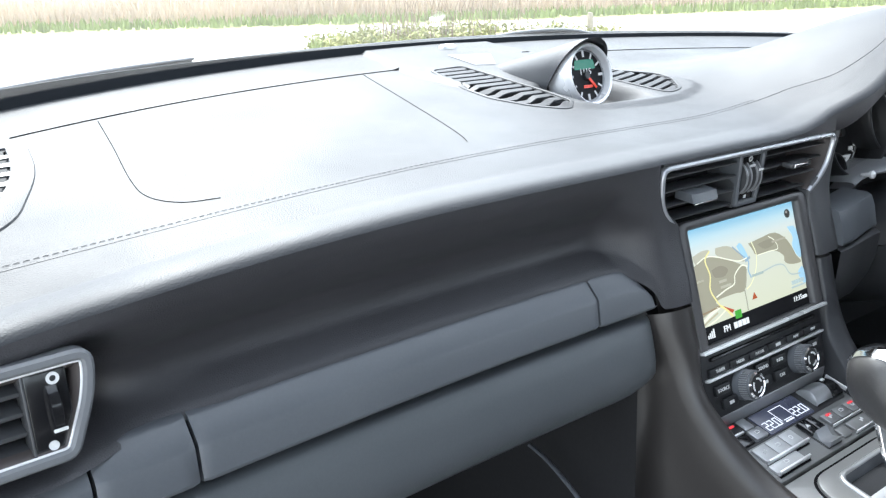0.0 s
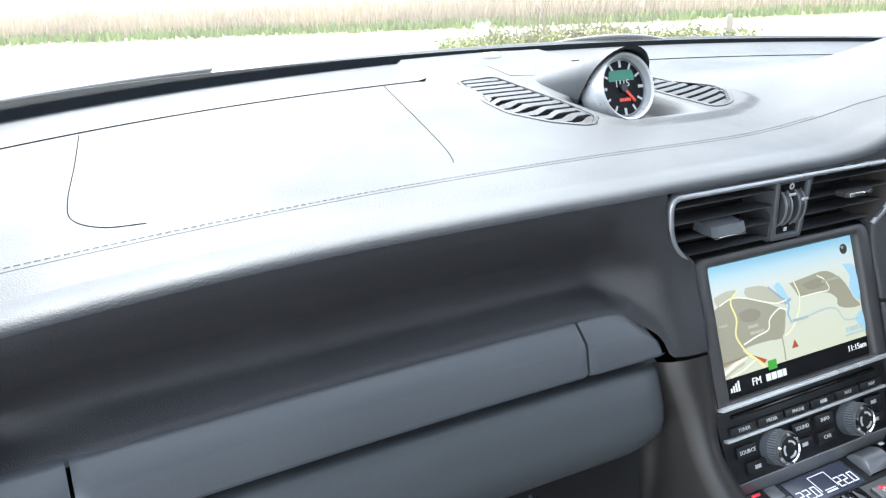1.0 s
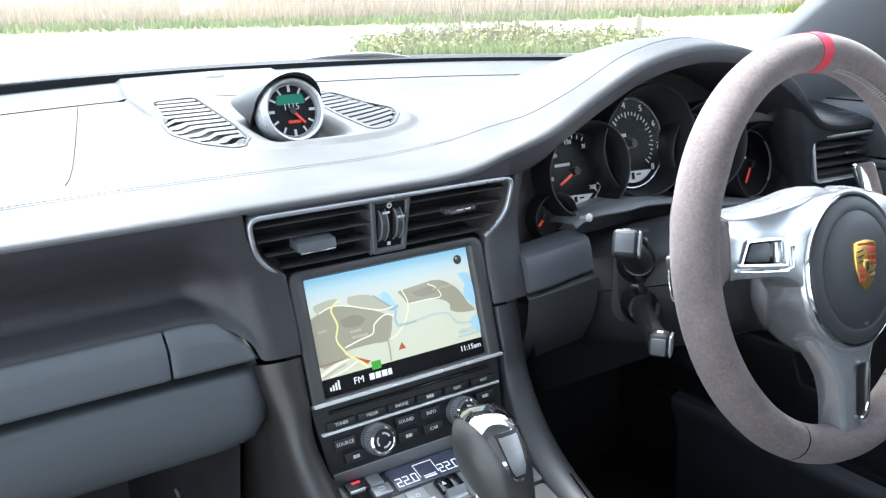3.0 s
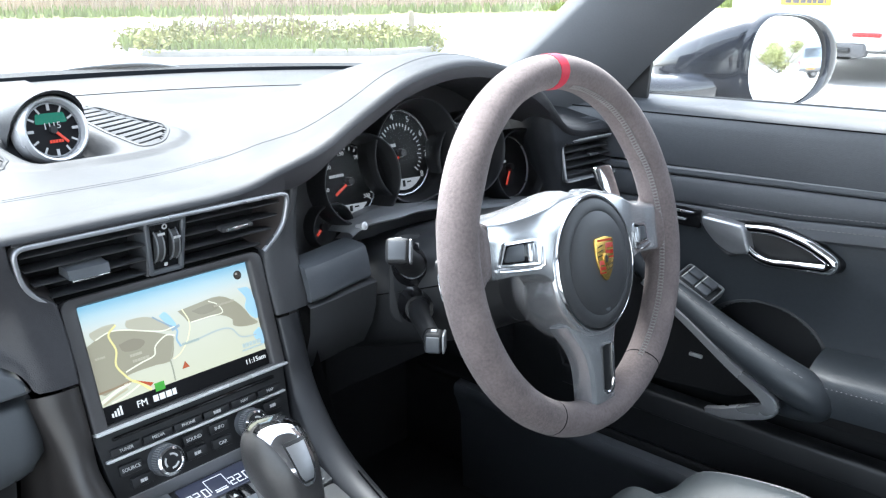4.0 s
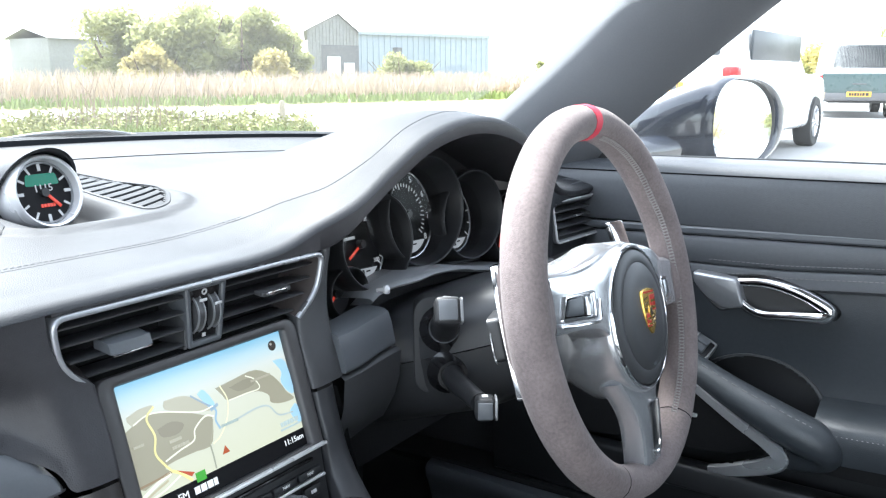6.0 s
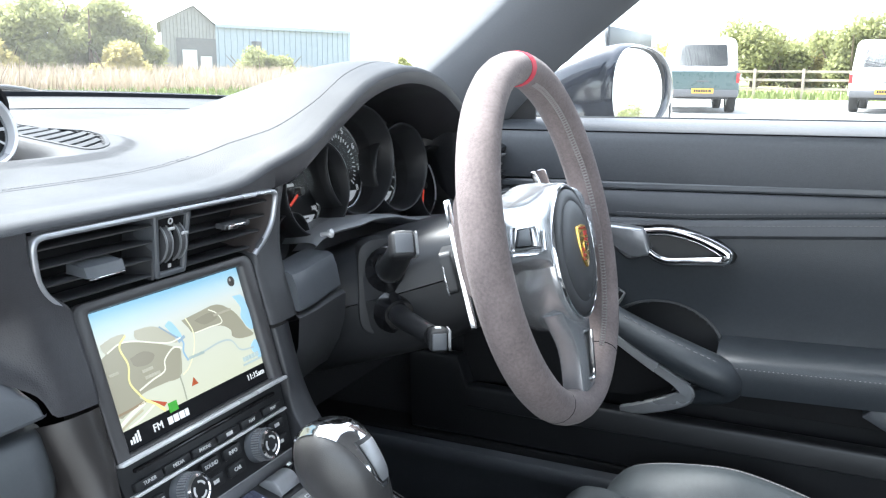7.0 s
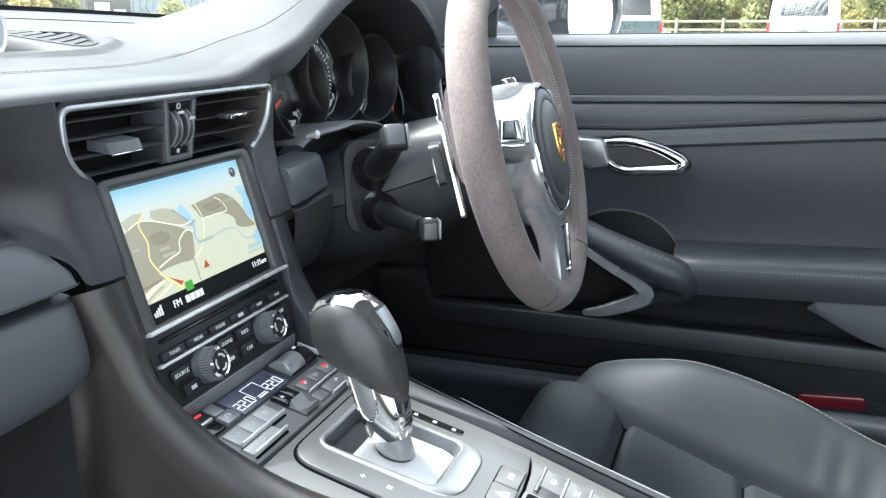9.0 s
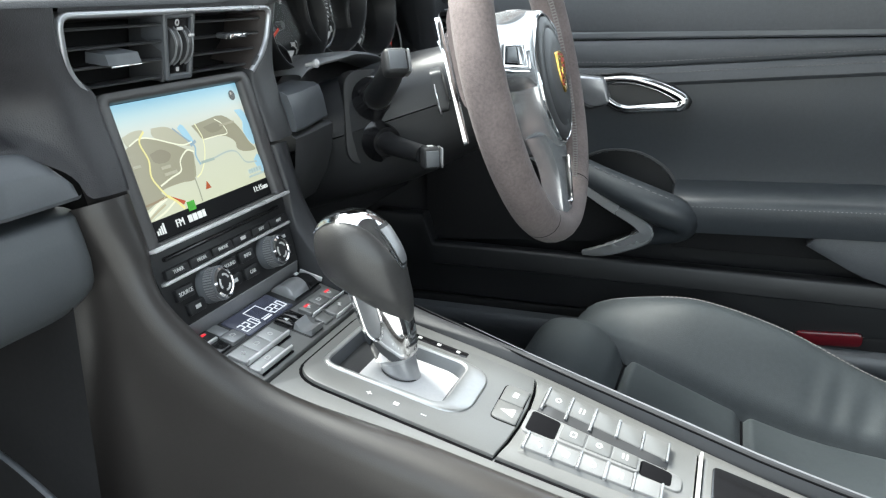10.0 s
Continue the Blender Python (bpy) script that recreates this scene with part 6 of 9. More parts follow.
bm = BM()
rr = [rim_ring(3 * k) for k in range(120)]
grid(bm, rr + [rr[0]], wrap=True)
rim = part("rim", bm, SUEDE, wheel, "taupe suede rim, worn smooth", 80)
bm = BM()
grid(bm, [rim_ring(lerp(92.3, 87.7, k / 6) - 1.5, 18, 0.0005) for k in range(7)], wrap=True, cap=True)
part("top_mark", bm, RED, rim, "red band at the top", 80)
for a in (300, 240):
    bm = BM()
    grid(bm, [rim_ring(a + d, 18, 0.0004) for d in (-0.25, 0, 0.25)], wrap=True)
    part("rim_seam", bm, SEAM, rim)
# cross stitches on the inner side
bm = BM()
for k in range(0, 105):
    a = -62 + k * 1.36
    if 80 < a < 84:
        continue
    for da, s in ((0.8, 1), (0.8, -1)):
        p = []
        for u in (0, 0.5, 1):
            aa = radians(a + da * u)
            th = math.exp(-((a - 32) / 9) ** 2)
            b = math.pi + s * 0.30 * (u - 0.5) - 0.42
            ir = TW * (0.92 + 0.22 * th * max(0.0, -math.cos(b))) + 0.0004
            rr_ = RW + ir * math.cos(b) * 0.98
            p.append(WM @ Vector((rr_ * math.cos(aa), rr_ * math.sin(aa), (TW * 1.05 + 0.0004) * math.sin(b))))
        tube(bm, p, 0.00055, 5)
part("stitching", bm, PALE_THREAD, rim, "grey cross stitching")

# hub: silver carrier, black pad, spokes
HUB = Matrix.Translation((-0.0035, -0.0175, -0.002)) @ pose(0, 0, 0, 0, 0, -7)
WH = WM @ HUB


def disc(rx_, ry_, n=64):
    return [Vector((rx_ * math.cos(a), ry_ * math.sin(a))) for a in [2 * math.pi * k / n for k in range(n)]]


# silver shell: a bowl that widens backwards and draws in to the lower spoke
bm = BM()
rr = []
for grow, z in ((-0.028, -0.050), (-0.020, -0.036), (-0.011, -0.020), (-0.004, -0.006), (-0.0005, 0.008), (0.0010, 0.0190), (-0.0004, 0.0238), (-0.0018, 0.0246), (-0.0030, 0.0240), (-0.0034, 0.0200)):
    back = sm(0.015, -0.02, z)
    rr.append([WH @ Vector((p.x * (1 + 0.06 * back), p.y - (0.016 * back if p.y < 0 else -0.006 * back), z)) for p in disc(0.0645 + grow, 0.0660 + grow)])
grid(bm, rr, wrap=True)
part("hub_shell", bm, SILVER, wheel, "polished silver hub shell", 60)
egg = disc(0.0635, 0.0650)
bm = BM()
grid(bm, [[WH @ Vector((p.x, p.y, z)) for p in inset(egg, d)] for d, z in ((0.0012, 0.0215), (0.0016, 0.0256), (0.0024, 0.0266), (0.0036, 0.0266), (0.0044, 0.0252), (0.0048, 0.0220))], wrap=True)
part("hub_ring", bm, CHROME, wheel, "bright silver ring round the airbag pad", 50)
bm = BM()
e2 = inset(egg, 0.0052)
prof = [(0.0, 0.015), (0.0, 0.0250), (0.0012, 0.0272), (0.0105, 0.0290), (0.0120, 0.0284), (0.0132, 0.0296), (0.026, 0.0322), (0.044, 0.0336)]
grid(bm, [[WH @ Vector((p.x, p.y, z)) for p in inset(e2, d)] for d, z in prof], wrap=True)
bm.faces.new([bm.verts.new(WH @ Vector((p.x, p.y, 0.0336))) for p in inset(e2, 0.044)])
padw = part("airbag_pad", bm, SOFT, wheel, "black airbag pad", 60)
# shield badge: gold field, red and black quarters, small middle shield
BMx = WH @ Matrix.Translation((0.0, 0.003, 0.0338)) @ Matrix.Diagonal((1.16, 1.10, 1.0, 1.0))
bm = BM()
shield = rounded([(-0.0125, 0.0175, 0.003), (0, 0.0195, 0.004), (0.0125, 0.0175, 0.003), (0.0122, 0.001, 0.01), (0.0075, -0.012, 0.006), (0, -0.0185, 0.003), (-0.0075, -0.012, 0.006), (-0.0122, 0.001, 0.01)], 0.004, 4)
plate(bm, shield, -0.002, 0.0014, 0.0006, BMx)
badge = part("badge", bm, GOLD, padw, "small gold and red shield badge")
for qx, qy, w, h in ((0.0060, 0.0072, 0.0102, 0.0128), (-0.0050, -0.0060, 0.0080, 0.0108)):
    bm = BM()
    box(bm, (qx, qy, 0.0014), (w, h, 0.0006), 0.0002, BMx)
    part("badge_quarter", bm, BADGER, badge)
    for q_ in (-0.3, 0.1):
        bm = BM()
        box(bm, (qx, qy + q_ * h, 0.0016), (w * 0.86, h * 0.16, 0.0006), 0, BMx)
        part("badge_stripe", bm, GOLD, badge)
for x0, y0, w, tilt_ in ((-0.0068, 0.0112, 0.0070, 14), (-0.0068, 0.0072, 0.0074, 10), (-0.0068, 0.0034, 0.0074, 6), (0.0058, -0.0044, 0.0070, 12), (0.0052, -0.0082, 0.0058, 12)):
    bm = BM()
    box(bm, (0, 0, 0.0014), (w, 0.0009, 0.0005), 0, BMx @ Matrix.Translation((x0, y0, 0)) @ pose(0, 0, 0, 0, 0, tilt_))
    part("badge_bar", bm, BLACK, badge)
bm = BM()
plate(bm, rounded([(-0.0040, 0.0050, 0.001), (0.0040, 0.0050, 0.001), (0.0036, -0.0020, 0.002), (0, -0.0056, 0.001), (-0.0036, -0.0020, 0.002)], 0.001, 3), 0.001, 0.0022, 0.0003, BMx)
mid = part("badge_middle", bm, GOLD, badge)
bm = BM()
box(bm, (0.0, 0.0003, 0.0023), (0.0030, 0.0058, 0.0004), 0.0001, BMx)
part("badge_figure", bm, BLACK, mid)
bm = BM()
box(bm, (0.0, 0.0160, 0.0014), (0.019, 0.0016, 0.0005), 0, BMx)
part("badge_band", bm, BADGER, badge)
bm = BM()
plate(bm, rounded([(-0.004, -0.0015), (0.003, -0.0028), (0.004, 0.0015), (-0.003, 0.0028)], 0.001, 3), 0.0, 0.0005, 0, WH @ Matrix.Translation((0.004, -0.0425, 0.0300)))
part("airbag_mark", bm, TRIM, padw)


def spoke(points, widths, thick, name, label):
    """A spoke from the hub to the rim through (x, y, z) points of the wheel's frame."""
    pts = spline(points, 16)
    rr = []
    for i, p in enumerate(pts):
        t = (pts[min(i + 1, 15)] - pts[max(i - 1, 0)]).normalized()
        s = Vector((0, 0, 1)).cross(t).normalized()
        n = t.cross(s)
        w = curve([(k / (len(widths) - 1), v) for k, v in enumerate(widths)], i / 15)
        rr.append([WH @ (p + s * w * a + n * thick * b) for a, b in ((-1, -1), (-1, 0.2), (-0.92, 0.75), (-0.7, 1), (0.7, 1), (0.92, 0.75), (1, 0.2), (1, -1))])
    bm = BM()
    grid(bm, rr, wrap=True, cap=True)
    return part(name, bm, SILVER, wheel, label, 35)


def face_z(x):
    """Height of the side spokes' front face, falling towards the rim."""
    return 0.0245 - 0.0165 * sm(0.052, 0.128, abs(x))


SP_TOP = [(0.020, 0.0640), (0.045, 0.0610), (0.070, 0.0545), (0.095, 0.0490), (0.128, 0.0465)]
SP_LOW = [(0.020, -0.060), (0.040, -0.048), (0.052, -0.030), (0.064, -0.010), (0.080, -0.0015), (0.128, -0.0010)]
for s in (-1, 1):
    bm = BM()
    rr = []
    for k in range(25):
        x = lerp(0.020, 0.128 if s < 0 else 0.142, k / 24)
        t, b, z = curve(SP_TOP, x), curve(SP_LOW, x), face_z(x)
        rr.append([WH @ Vector((s * x, y, h)) for y, h in ((t - 0.004, z - 0.050), (t + 0.006, z - 0.034), (t + 0.005, z - 0.018), (t + 0.001, z - 0.005), (t - 0.0012, z - 0.0012), (t - 0.004, z), (lerp(t, b, 0.35), z - 0.0004), (lerp(t, b, 0.65), z - 0.0004), (b + 0.004, z), (b + 0.0012, z - 0.0012), (b, z - 0.005), (b + 0.001, z - 0.020), (b + 0.006, z - 0.040))])
    grid(bm, rr, wrap=True, cap=True)
    sp = part("spoke", bm, SILVER, wheel, "polished silver spoke with control keys", 40)
    KM = WH @ Matrix.Translation((s * 0.0945, 0.0190, face_z(0.0945) + 0.0003)) @ pose(0, 0, 0, 0, s * 14, 0)
    bm = BM()
    hoop(bm, rounded([(s * -0.0195, 0.0120), (s * 0.0185, 0.0105), (s * 0.0265, -0.0095), (s * -0.0185, -0.0115)], 0.003, 4), 0.0026, -0.004, 0.0012, 0.0006, KM)
    k_ = part("control_key", bm, CHROME, sp, "chrome edged switch window")
    bm = BM()
    plate(bm, rounded([(s * -0.0180, 0.0105), (s * 0.0175, 0.0092), (s * 0.0250, -0.0082), (s * -0.0172, -0.0100)], 0.002, 3), -0.004, 0.0002, 0.0002, KM)
    part("key_window", bm, GLOSS, k_)
    bm = BM()
    plate(bm, rounded([(s * -0.0010, 0.0080), (s * 0.0150, 0.0070), (s * 0.0205, -0.0055), (s * -0.0005, -0.0065)], 0.002, 3), 0.0, 0.0022, 0.0008, KM)
    part("rocker", bm, TRIM, k_)
    bm = BM()
    lathe(bm, [(0.0001, -0.0075), (0.0046, -0.0075), (0.0052, 0.0), (0.0046, 0.0075), (0.0001, 0.0075)], KM @ Matrix.Translation((s * -0.0100, 0.0, -0.0012)) @ pose(0, 0, 0, 90, 0, 0), 20)
    part("roller", bm, SILVER, k_)
    bm = BM()
    tube(bm, [KM @ Vector((s * x, y, 0.0016)) for x, y in ((0.0270, -0.0125), (0.010, -0.0140), (-0.016, -0.0145), (-0.0215, -0.0120), (-0.0225, 0.004))], 0.0014, 8)
    part("chrome_edge", bm, CHROME, k_)
    # suede thumb piece where the spoke meets the rim
    bm = BM()
    rr = []
    for k in range(9):
        x = lerp(0.1285 if s < 0 else 0.1425, 0.160, k / 8)
        e = sm(0, 1, k / 8)
        t, b = 0.0455 + 0.020 * e, -0.001 - 0.024 * e
        h = lerp(0.009, 0.013, sm(0, 0.4, k / 8)) 
        rr.append([WH @ Vector((s * x, lerp(t, b, 0.5) + (t - b) / 2 * math.copysign(abs(math.sin(a)) ** 0.5, math.sin(a)), -0.004 + (h + 0.004) * math.copysign(abs(math.cos(a)) ** 0.6, math.cos(a)))) for a in [2 * math.pi * q / 24 for q in range(24)]])
    grid(bm, rr, wrap=True, cap=True)
    part("thumb_rest", bm, SUEDE, wheel, "", 70)
low = spoke([(0.001, -0.050, 0.008), (0.004, -0.085, 0.009), (0.009, -0.125, 0.005), (0.012, -0.150, 0.001)], [0.046, 0.0250, 0.0215, 0.0265], 0.0105, "spoke", "polished silver lower spoke with a slot")
bm = BM()
SPM = WH @ Matrix.Translation((0.0105, -0.101, 0.0180)) @ pose(0, 0, 0, 7, 0, 6)
plate(bm, rounded([(-0.0060, -0.022), (0.0085, -0.022), (0.0085, 0.024), (-0.0060, 0.024)], 0.006, 4), -0.008, 0.0010, 0.0, SPM)
slot = part("slot", bm, BLACK, low)
bm = BM()
tube(bm, [SPM @ Vector(p) for p in ((0.0092, 0.024, 0.001), (0.0092, -0.010, 0.001), (0.0085, -0.019, 0.001), (0.004, -0.0232, 0.001), (-0.002, -0.0232, 0.001), (-0.0055, -0.0195, 0.001))], 0.0021, 8)
part("slot_edge", bm, CHROME, low)
bm = BM()
bars(bm, (0.0, 0.0), 0.026, 0.0052, WH @ Matrix.Translation((0.0105, -0.1375, 0.0142)) @ pose(0, 0, 0, 6, 0, 8), 9)
part("lettering_bars", bm, RING, low)
# gear paddles behind the spokes
for s in (-1, 1):
    bm = BM()
    PM = WM @ Matrix.Translation((s * 0.125, 0, -0.038)) @ pose(0, 0, 0, 0, -s * 17, 0) @ Matrix.Translation((-s * 0.125, 0, 0.038))
    plate(bm, rounded([(s * 0.112, 0.060, 0.005), (s * 0.136, 0.060, 0.006), (s * 0.144, 0.02, 0.02), (s * 0.138, -0.052, 0.005), (s * 0.126, -0.046, 0.005), (s * 0.124, 0.010, 0.02)], 0.004, 4), -0.041, -0.036, 0.0018, PM)
    pd = part("gear_paddle", bm, CHROME, wheel, "polished chrome gear paddle")
    bm = BM()
    plate(bm, rounded([(s * 0.092, 0.020, 0.008), (s * 0.128, 0.017, 0.006), (s * 0.128, -0.020, 0.006), (s * 0.092, -0.016, 0.010)], 0.008, 5), -0.056, -0.0460, 0.002, PM)
    part("root_block", bm, BLACK, pd, "matt black root of the paddle")
    bm = BM()
    tube(bm, [PM @ Vector((s * p.x, p.y, -0.0545)) for p in spline([(0.126, 0.010), (0.1292, 0.0), (0.1292, -0.012), (0.1262, -0.0195), (0.116, -0.0205), (0.104, -0.0185)], 18)], 0.0007, 6)
    part("paddle_root", bm, SILVER, pd, "thin bright edge of the paddle root")

# ---- steering column ----
column = thing("steering_column", "black steering column with two control stalks", "steering column", (0.317, -0.06, 0.74))
for nm, mt, a0, lb in (("upper_shroud", SHROUD, 0, "grey upper half of the column shroud"), ("lower_shroud", COLUMN, 180, "black lower half of the column shroud")):
    bm = BM()
    rr = []
    for k in range(12):
        u = k / 11
        h = lerp(-0.045, -0.28, u)
        w, d = lerp(0.066, 0.088, sm(0, 0.4, u)), (lerp(0.054, 0.066, sm(0, 0.4, u)) if a0 else lerp(0.050, 0.058, sm(0, 0.4, u)))
        gap = 0.0006 if a0 == 0 else -0.0006
        rr.append([WM @ Vector((w * math.copysign(abs(math.cos(a)) ** 0.6, math.cos(a)), d * math.copysign(abs(math.sin(a)) ** 0.6, math.sin(a)) - 0.012 - 0.02 * u + gap, h)) for a in [radians(a0 + 10 * q) for q in range(19)]])
    grid(bm, rr, wrap=True, cap=True)
    part(nm, bm, mt, column, lb, 50)
BOSS = facing((0.243, -0.028, 0.728), 6, -52)
bm = BM()
plate(bm, rounded([(-0.024, -0.046), (0.024, -0.046), (0.024, 0.046), (-0.024, 0.046)], 0.020, 6), -0.03, 0.004, 0.002, BOSS)
part("stalk_boss", bm, COLUMN, column, "black boss that carries the stalks")


def stalk(points, radii, head_at, head_size, head_turn, label):
    bm = BM()
    tube(bm, spline(points, 14), [curve([(k / (len(radii) - 1), r) for k, r in enumerate(radii)], i / 13) for i in range(14)], 14)
    st = part("stalk", bm, BLACK, column, label, 60)
    bm = BM()
    box(bm, (0, 0, 0), head_size, 0.0045, Matrix.Translation(head_at) @ head_turn, 3)
    hd = part("stalk_head", bm, COLUMN, st, "grey switch head")
    bm = BM()
    for j in range(3):
        box(bm, (head_size[0] * (0.26 * j - 0.26), -head_size[1] * 0.5, 0), (head_size[0] * 0.20, 0.003, head_size[2] * 0.62), 0.0012, Matrix.Translation(head_at) @ head_turn)
    part("slider", bm, BEZEL, hd)
    bm = BM()
    box(bm, (0, 0, head_size[2] * 0.5), (head_size[0] * 0.3, head_size[1] * 0.3, 0.0012), 0.0003, Matrix.Translation(head_at) @ head_turn)
    part("stalk_mark", bm, PRINT, hd)
    bm = BM()
    box(bm, (-head_size[0] * 0.5, 0, 0), (0.0022, head_size[1] * 0.72, head_size[2] * 0.72), 0.0008, Matrix.Translation(head_at) @ head_turn)
    part("end_cap", bm, TRIM, hd)
    bm = BM()
    hoop(bm, rounded([(-head_size[0] * 0.46, -head_size[2] * 0.46), (head_size[0] * 0.46, -head_size[2] * 0.46), (head_size[0] * 0.46, head_size[2] * 0.46), (-head_size[0] * 0.46, head_size[2] * 0.46)], 0.003, 3), 0.0022, 0.0, 0.0018, 0.0006, Matrix.Translation(head_at) @ head_turn @ Matrix.Translation((0, -head_size[1] * 0.5, 0)) @ pose(0, 0, 0, 90, 0, 0))
    part("bright_frame", bm, BEZEL, hd, "bright frame of the switch head")
    bm = BM()
    lathe(bm, [(0.020, -0.006), (0.022, 0.0), (0.017, 0.004), (0.014, 0.012)], Matrix.Translation(points[0]) @ (Vector(points[1]) - Vector(points[0])).normalized().to_track_quat("Z", "Y").to_matrix().to_4x4(), 24)
    part("boot", bm, GLOSS, st)


stalk([(0.232, -0.040, 0.748), (0.212, -0.055, 0.757), (0.186, -0.074, 0.773), (0.168, -0.086, 0.785)], [0.013, 0.0125, 0.0115, 0.0105], (0.163, -0.0895, 0.788), (0.017, 0.021, 0.023), pose(0, 0, 0, 0, 25, 40), "black upper stalk with a grey head")
stalk([(0.232, -0.048, 0.709), (0.215, -0.064, 0.708), (0.200, -0.086, 0.707), (0.187, -0.106, 0.706)], [0.011, 0.010, 0.009, 0.0085], (0.182, -0.114, 0.705), (0.017, 0.017, 0.020), pose(0, 0, 0, 0, 0, 35), "black lower stalk with a grey head")

# ---- driver's door ----
door = thing("door_1", "closed black leather car door with chrome handle and armrest", "car door", (0.66, -0.3, 0.3), "structure")


def door_rows(profile, y0, y1, n, rise=0.0):
    return [[(x, y, z + rise * (y - y0)) for x, z in profile] for y in [lerp(y0, y1, k / n) for k in range(n + 1)]]


FY, RY = 0.06, -1.05
bm = BM()
grid(bm, door_rows([(0.72, 0.866), (0.69, 0.8655), (0.668, 0.864), (0.652, 0.8595), (0.643, 0.851), (0.640, 0.838), (0.6405, 0.815), (0.6425, 0.797), (0.6445, 0.7885), (0.650, 0.7865)], 0.20, RY, 30, -0.012))
part("top_roll", bm, LEATHER, door, "black leather door top with a seam", 40)
bm = BM()
tube(bm, [(0.6425, y, 0.8535 - 0.012 * (y - FY)) for y in (FY, -0.4, RY)], 0.0008, 5)
part("seam", bm, SEAM, door)
bm = BM()
grid(bm, door_rows([(0.660, 0.7865), (0.6455, 0.7855), (0.6435, 0.783), (0.6435, 0.778), (0.6455, 0.7755), (0.660, 0.7745)], FY, RY, 26, -0.030))
part("accent_strip", bm, TRIM, door, "slim dark grey accent strip", 30)

bm = BM()
rr = []
for k in range(33):
    y = lerp(FY, RY, k / 32)
    zt, zm = 0.7745 - 0.030 * (y - FY), 0.748 + 0.08 * (-0.245 - y) * (1 if y < -0.245 else 0.3)
    zl = zm - 0.024
    rr.append([(0.660, y, zt), (0.6475, y, zt - 0.001), (0.6445, y, zt - 0.006), (0.6445, y, zm + 0.004), (0.6465, y, zm + 0.001), (0.6495, y, zm), (0.6465, y, zm - 0.0012), (0.645, y, zm - 0.004), (0.645, y, zl + 0.003), (0.648, y, zl), (0.652, y, zl - 0.002)])
grid(bm, rr)
up_ = part("upper_panel", bm, LEATHER, door, "", 40)
bm = BM()
for off in (0.0065, -0.0085):
    y = -0.16
    while y > -1.0:
        z = 0.748 + 0.08 * (-0.245 - y) * (1 if y < -0.245 else 0.3) + off
        tube(bm, [(0.6440, y, z), (0.6432, y - 0.0018, z + 0.0001), (0.6440, y - 0.0036, z + 0.0003)], 0.00045, 4)
        y -= 0.0056
part("stitching", bm, THREAD, up_, "two rows of grey stitches")


def skin_x(y, z):
    """Inner skin of the door's main panel."""
    return 0.652 + 0.012 * sm(0.72, 0.60, z)


bm = BM()
rr = []
BOWL = rounded([(-0.148, 0.600, 0.01), (-0.172, 0.621, 0.02), (-0.205, 0.6345, 0.02), (-0.250, 0.6335, 0.03), (-0.286, 0.612, 0.03), (-0.302, 0.588, 0.01), (-0.302, 0.552, 0.01), (-0.148, 0.572, 0.01)], 0.02, 5)
for k in range(223):
    y = lerp(FY, RY, k / 222)
    rr.append([(skin_x(y, z), y, z) for z in [lerp(0.745, 0.52, j / 56) for j in range(57)]])
grid(bm, rr)
bmesh.ops.delete(bm, geom=[f for f in bm.faces if depth_in(f.calc_center_median().y, f.calc_center_median().z, BOWL) > 0.002], context="FACES")
part("main_panel", bm, DOORSKIN, door, "black leather door panel", 60)

# armrest behind, grab bar rising forward
bm = BM()
rr = []
for k in range(30):
    y = lerp(-0.300, RY, k / 29)
    rise = -0.04 * (y + 0.30)
    e = sm(-0.300, -0.325, y)
    zt = 0.586 + rise
    rr.append([(0.672, y, zt + 0.012), (0.645, y, zt + 0.010), (0.620 + 0.01 * (1 - e), y, zt + 0.007), (0.6035 + 0.01 * (1 - e), y, zt + 0.0005), (0.5985 + 0.01 * (1 - e), y, zt - 0.004), (0.5965 + 0.01 * (1 - e), y, zt - 0.012), (0.597 + 0.008 * (1 - e), y, zt - 0.030), (0.603, y, zt - 0.047), (0.63, y, zt - 0.052), (0.672, y, zt - 0.052)])
grid(bm, rr, wrap=True, cap=True)
arm = part("armrest", bm, DOORSKIN, door, "padded black leather armrest", 50)
bm = BM()
y = -0.32
while y > -0.7:
    z = 0.586 - 0.04 * (y + 0.30) - 0.0105
    tube(bm, [(0.5975, y, z), (0.597, y - 0.0017, z + 0.0002), (0.5975, y - 0.0034, z)], 0.0005, 4)
    y -= 0.0052
part("stitching", bm, THREAD, arm)
bm = BM()
pth = spline([(0.640, -0.05, 0.660), (0.622, -0.12, 0.636), (0.608, -0.20, 0.603), (0.600, -0.27, 0.577), (0.602, -0.312, 0.560), (0.612, -0.315, 0.543), (0.625, -0.29, 0.528), (0.64, -0.25, 0.515)], 44)
rads = [curve([(0, 0.013), (0.25, 0.0185), (0.5, 0.0235), (0.62, 0.0190), (0.8, 0.0150), (1, 0.010)], i / 43) for i in range(44)]
tube(bm, pth, rads, 14, 1.0, (1, 0, 0))
grab = part("grab_bar", bm, DOORSKIN, door, "black leather grab bar sloping into the armrest", 70)
bm = BM()
for i in range(2, 26):
    a_, b_ = pth[i], pth[i].lerp(pth[i + 1], 0.6)
    o_ = Vector((-0.55, 0.0, 0.84))
    tube(bm, [a_ + o_ * (rads[i] + 0.0002), b_ + o_ * (rads[i] + 0.0006)], 0.0006, 5)
part("stitching", bm, THREAD, grab)
bm = BM()
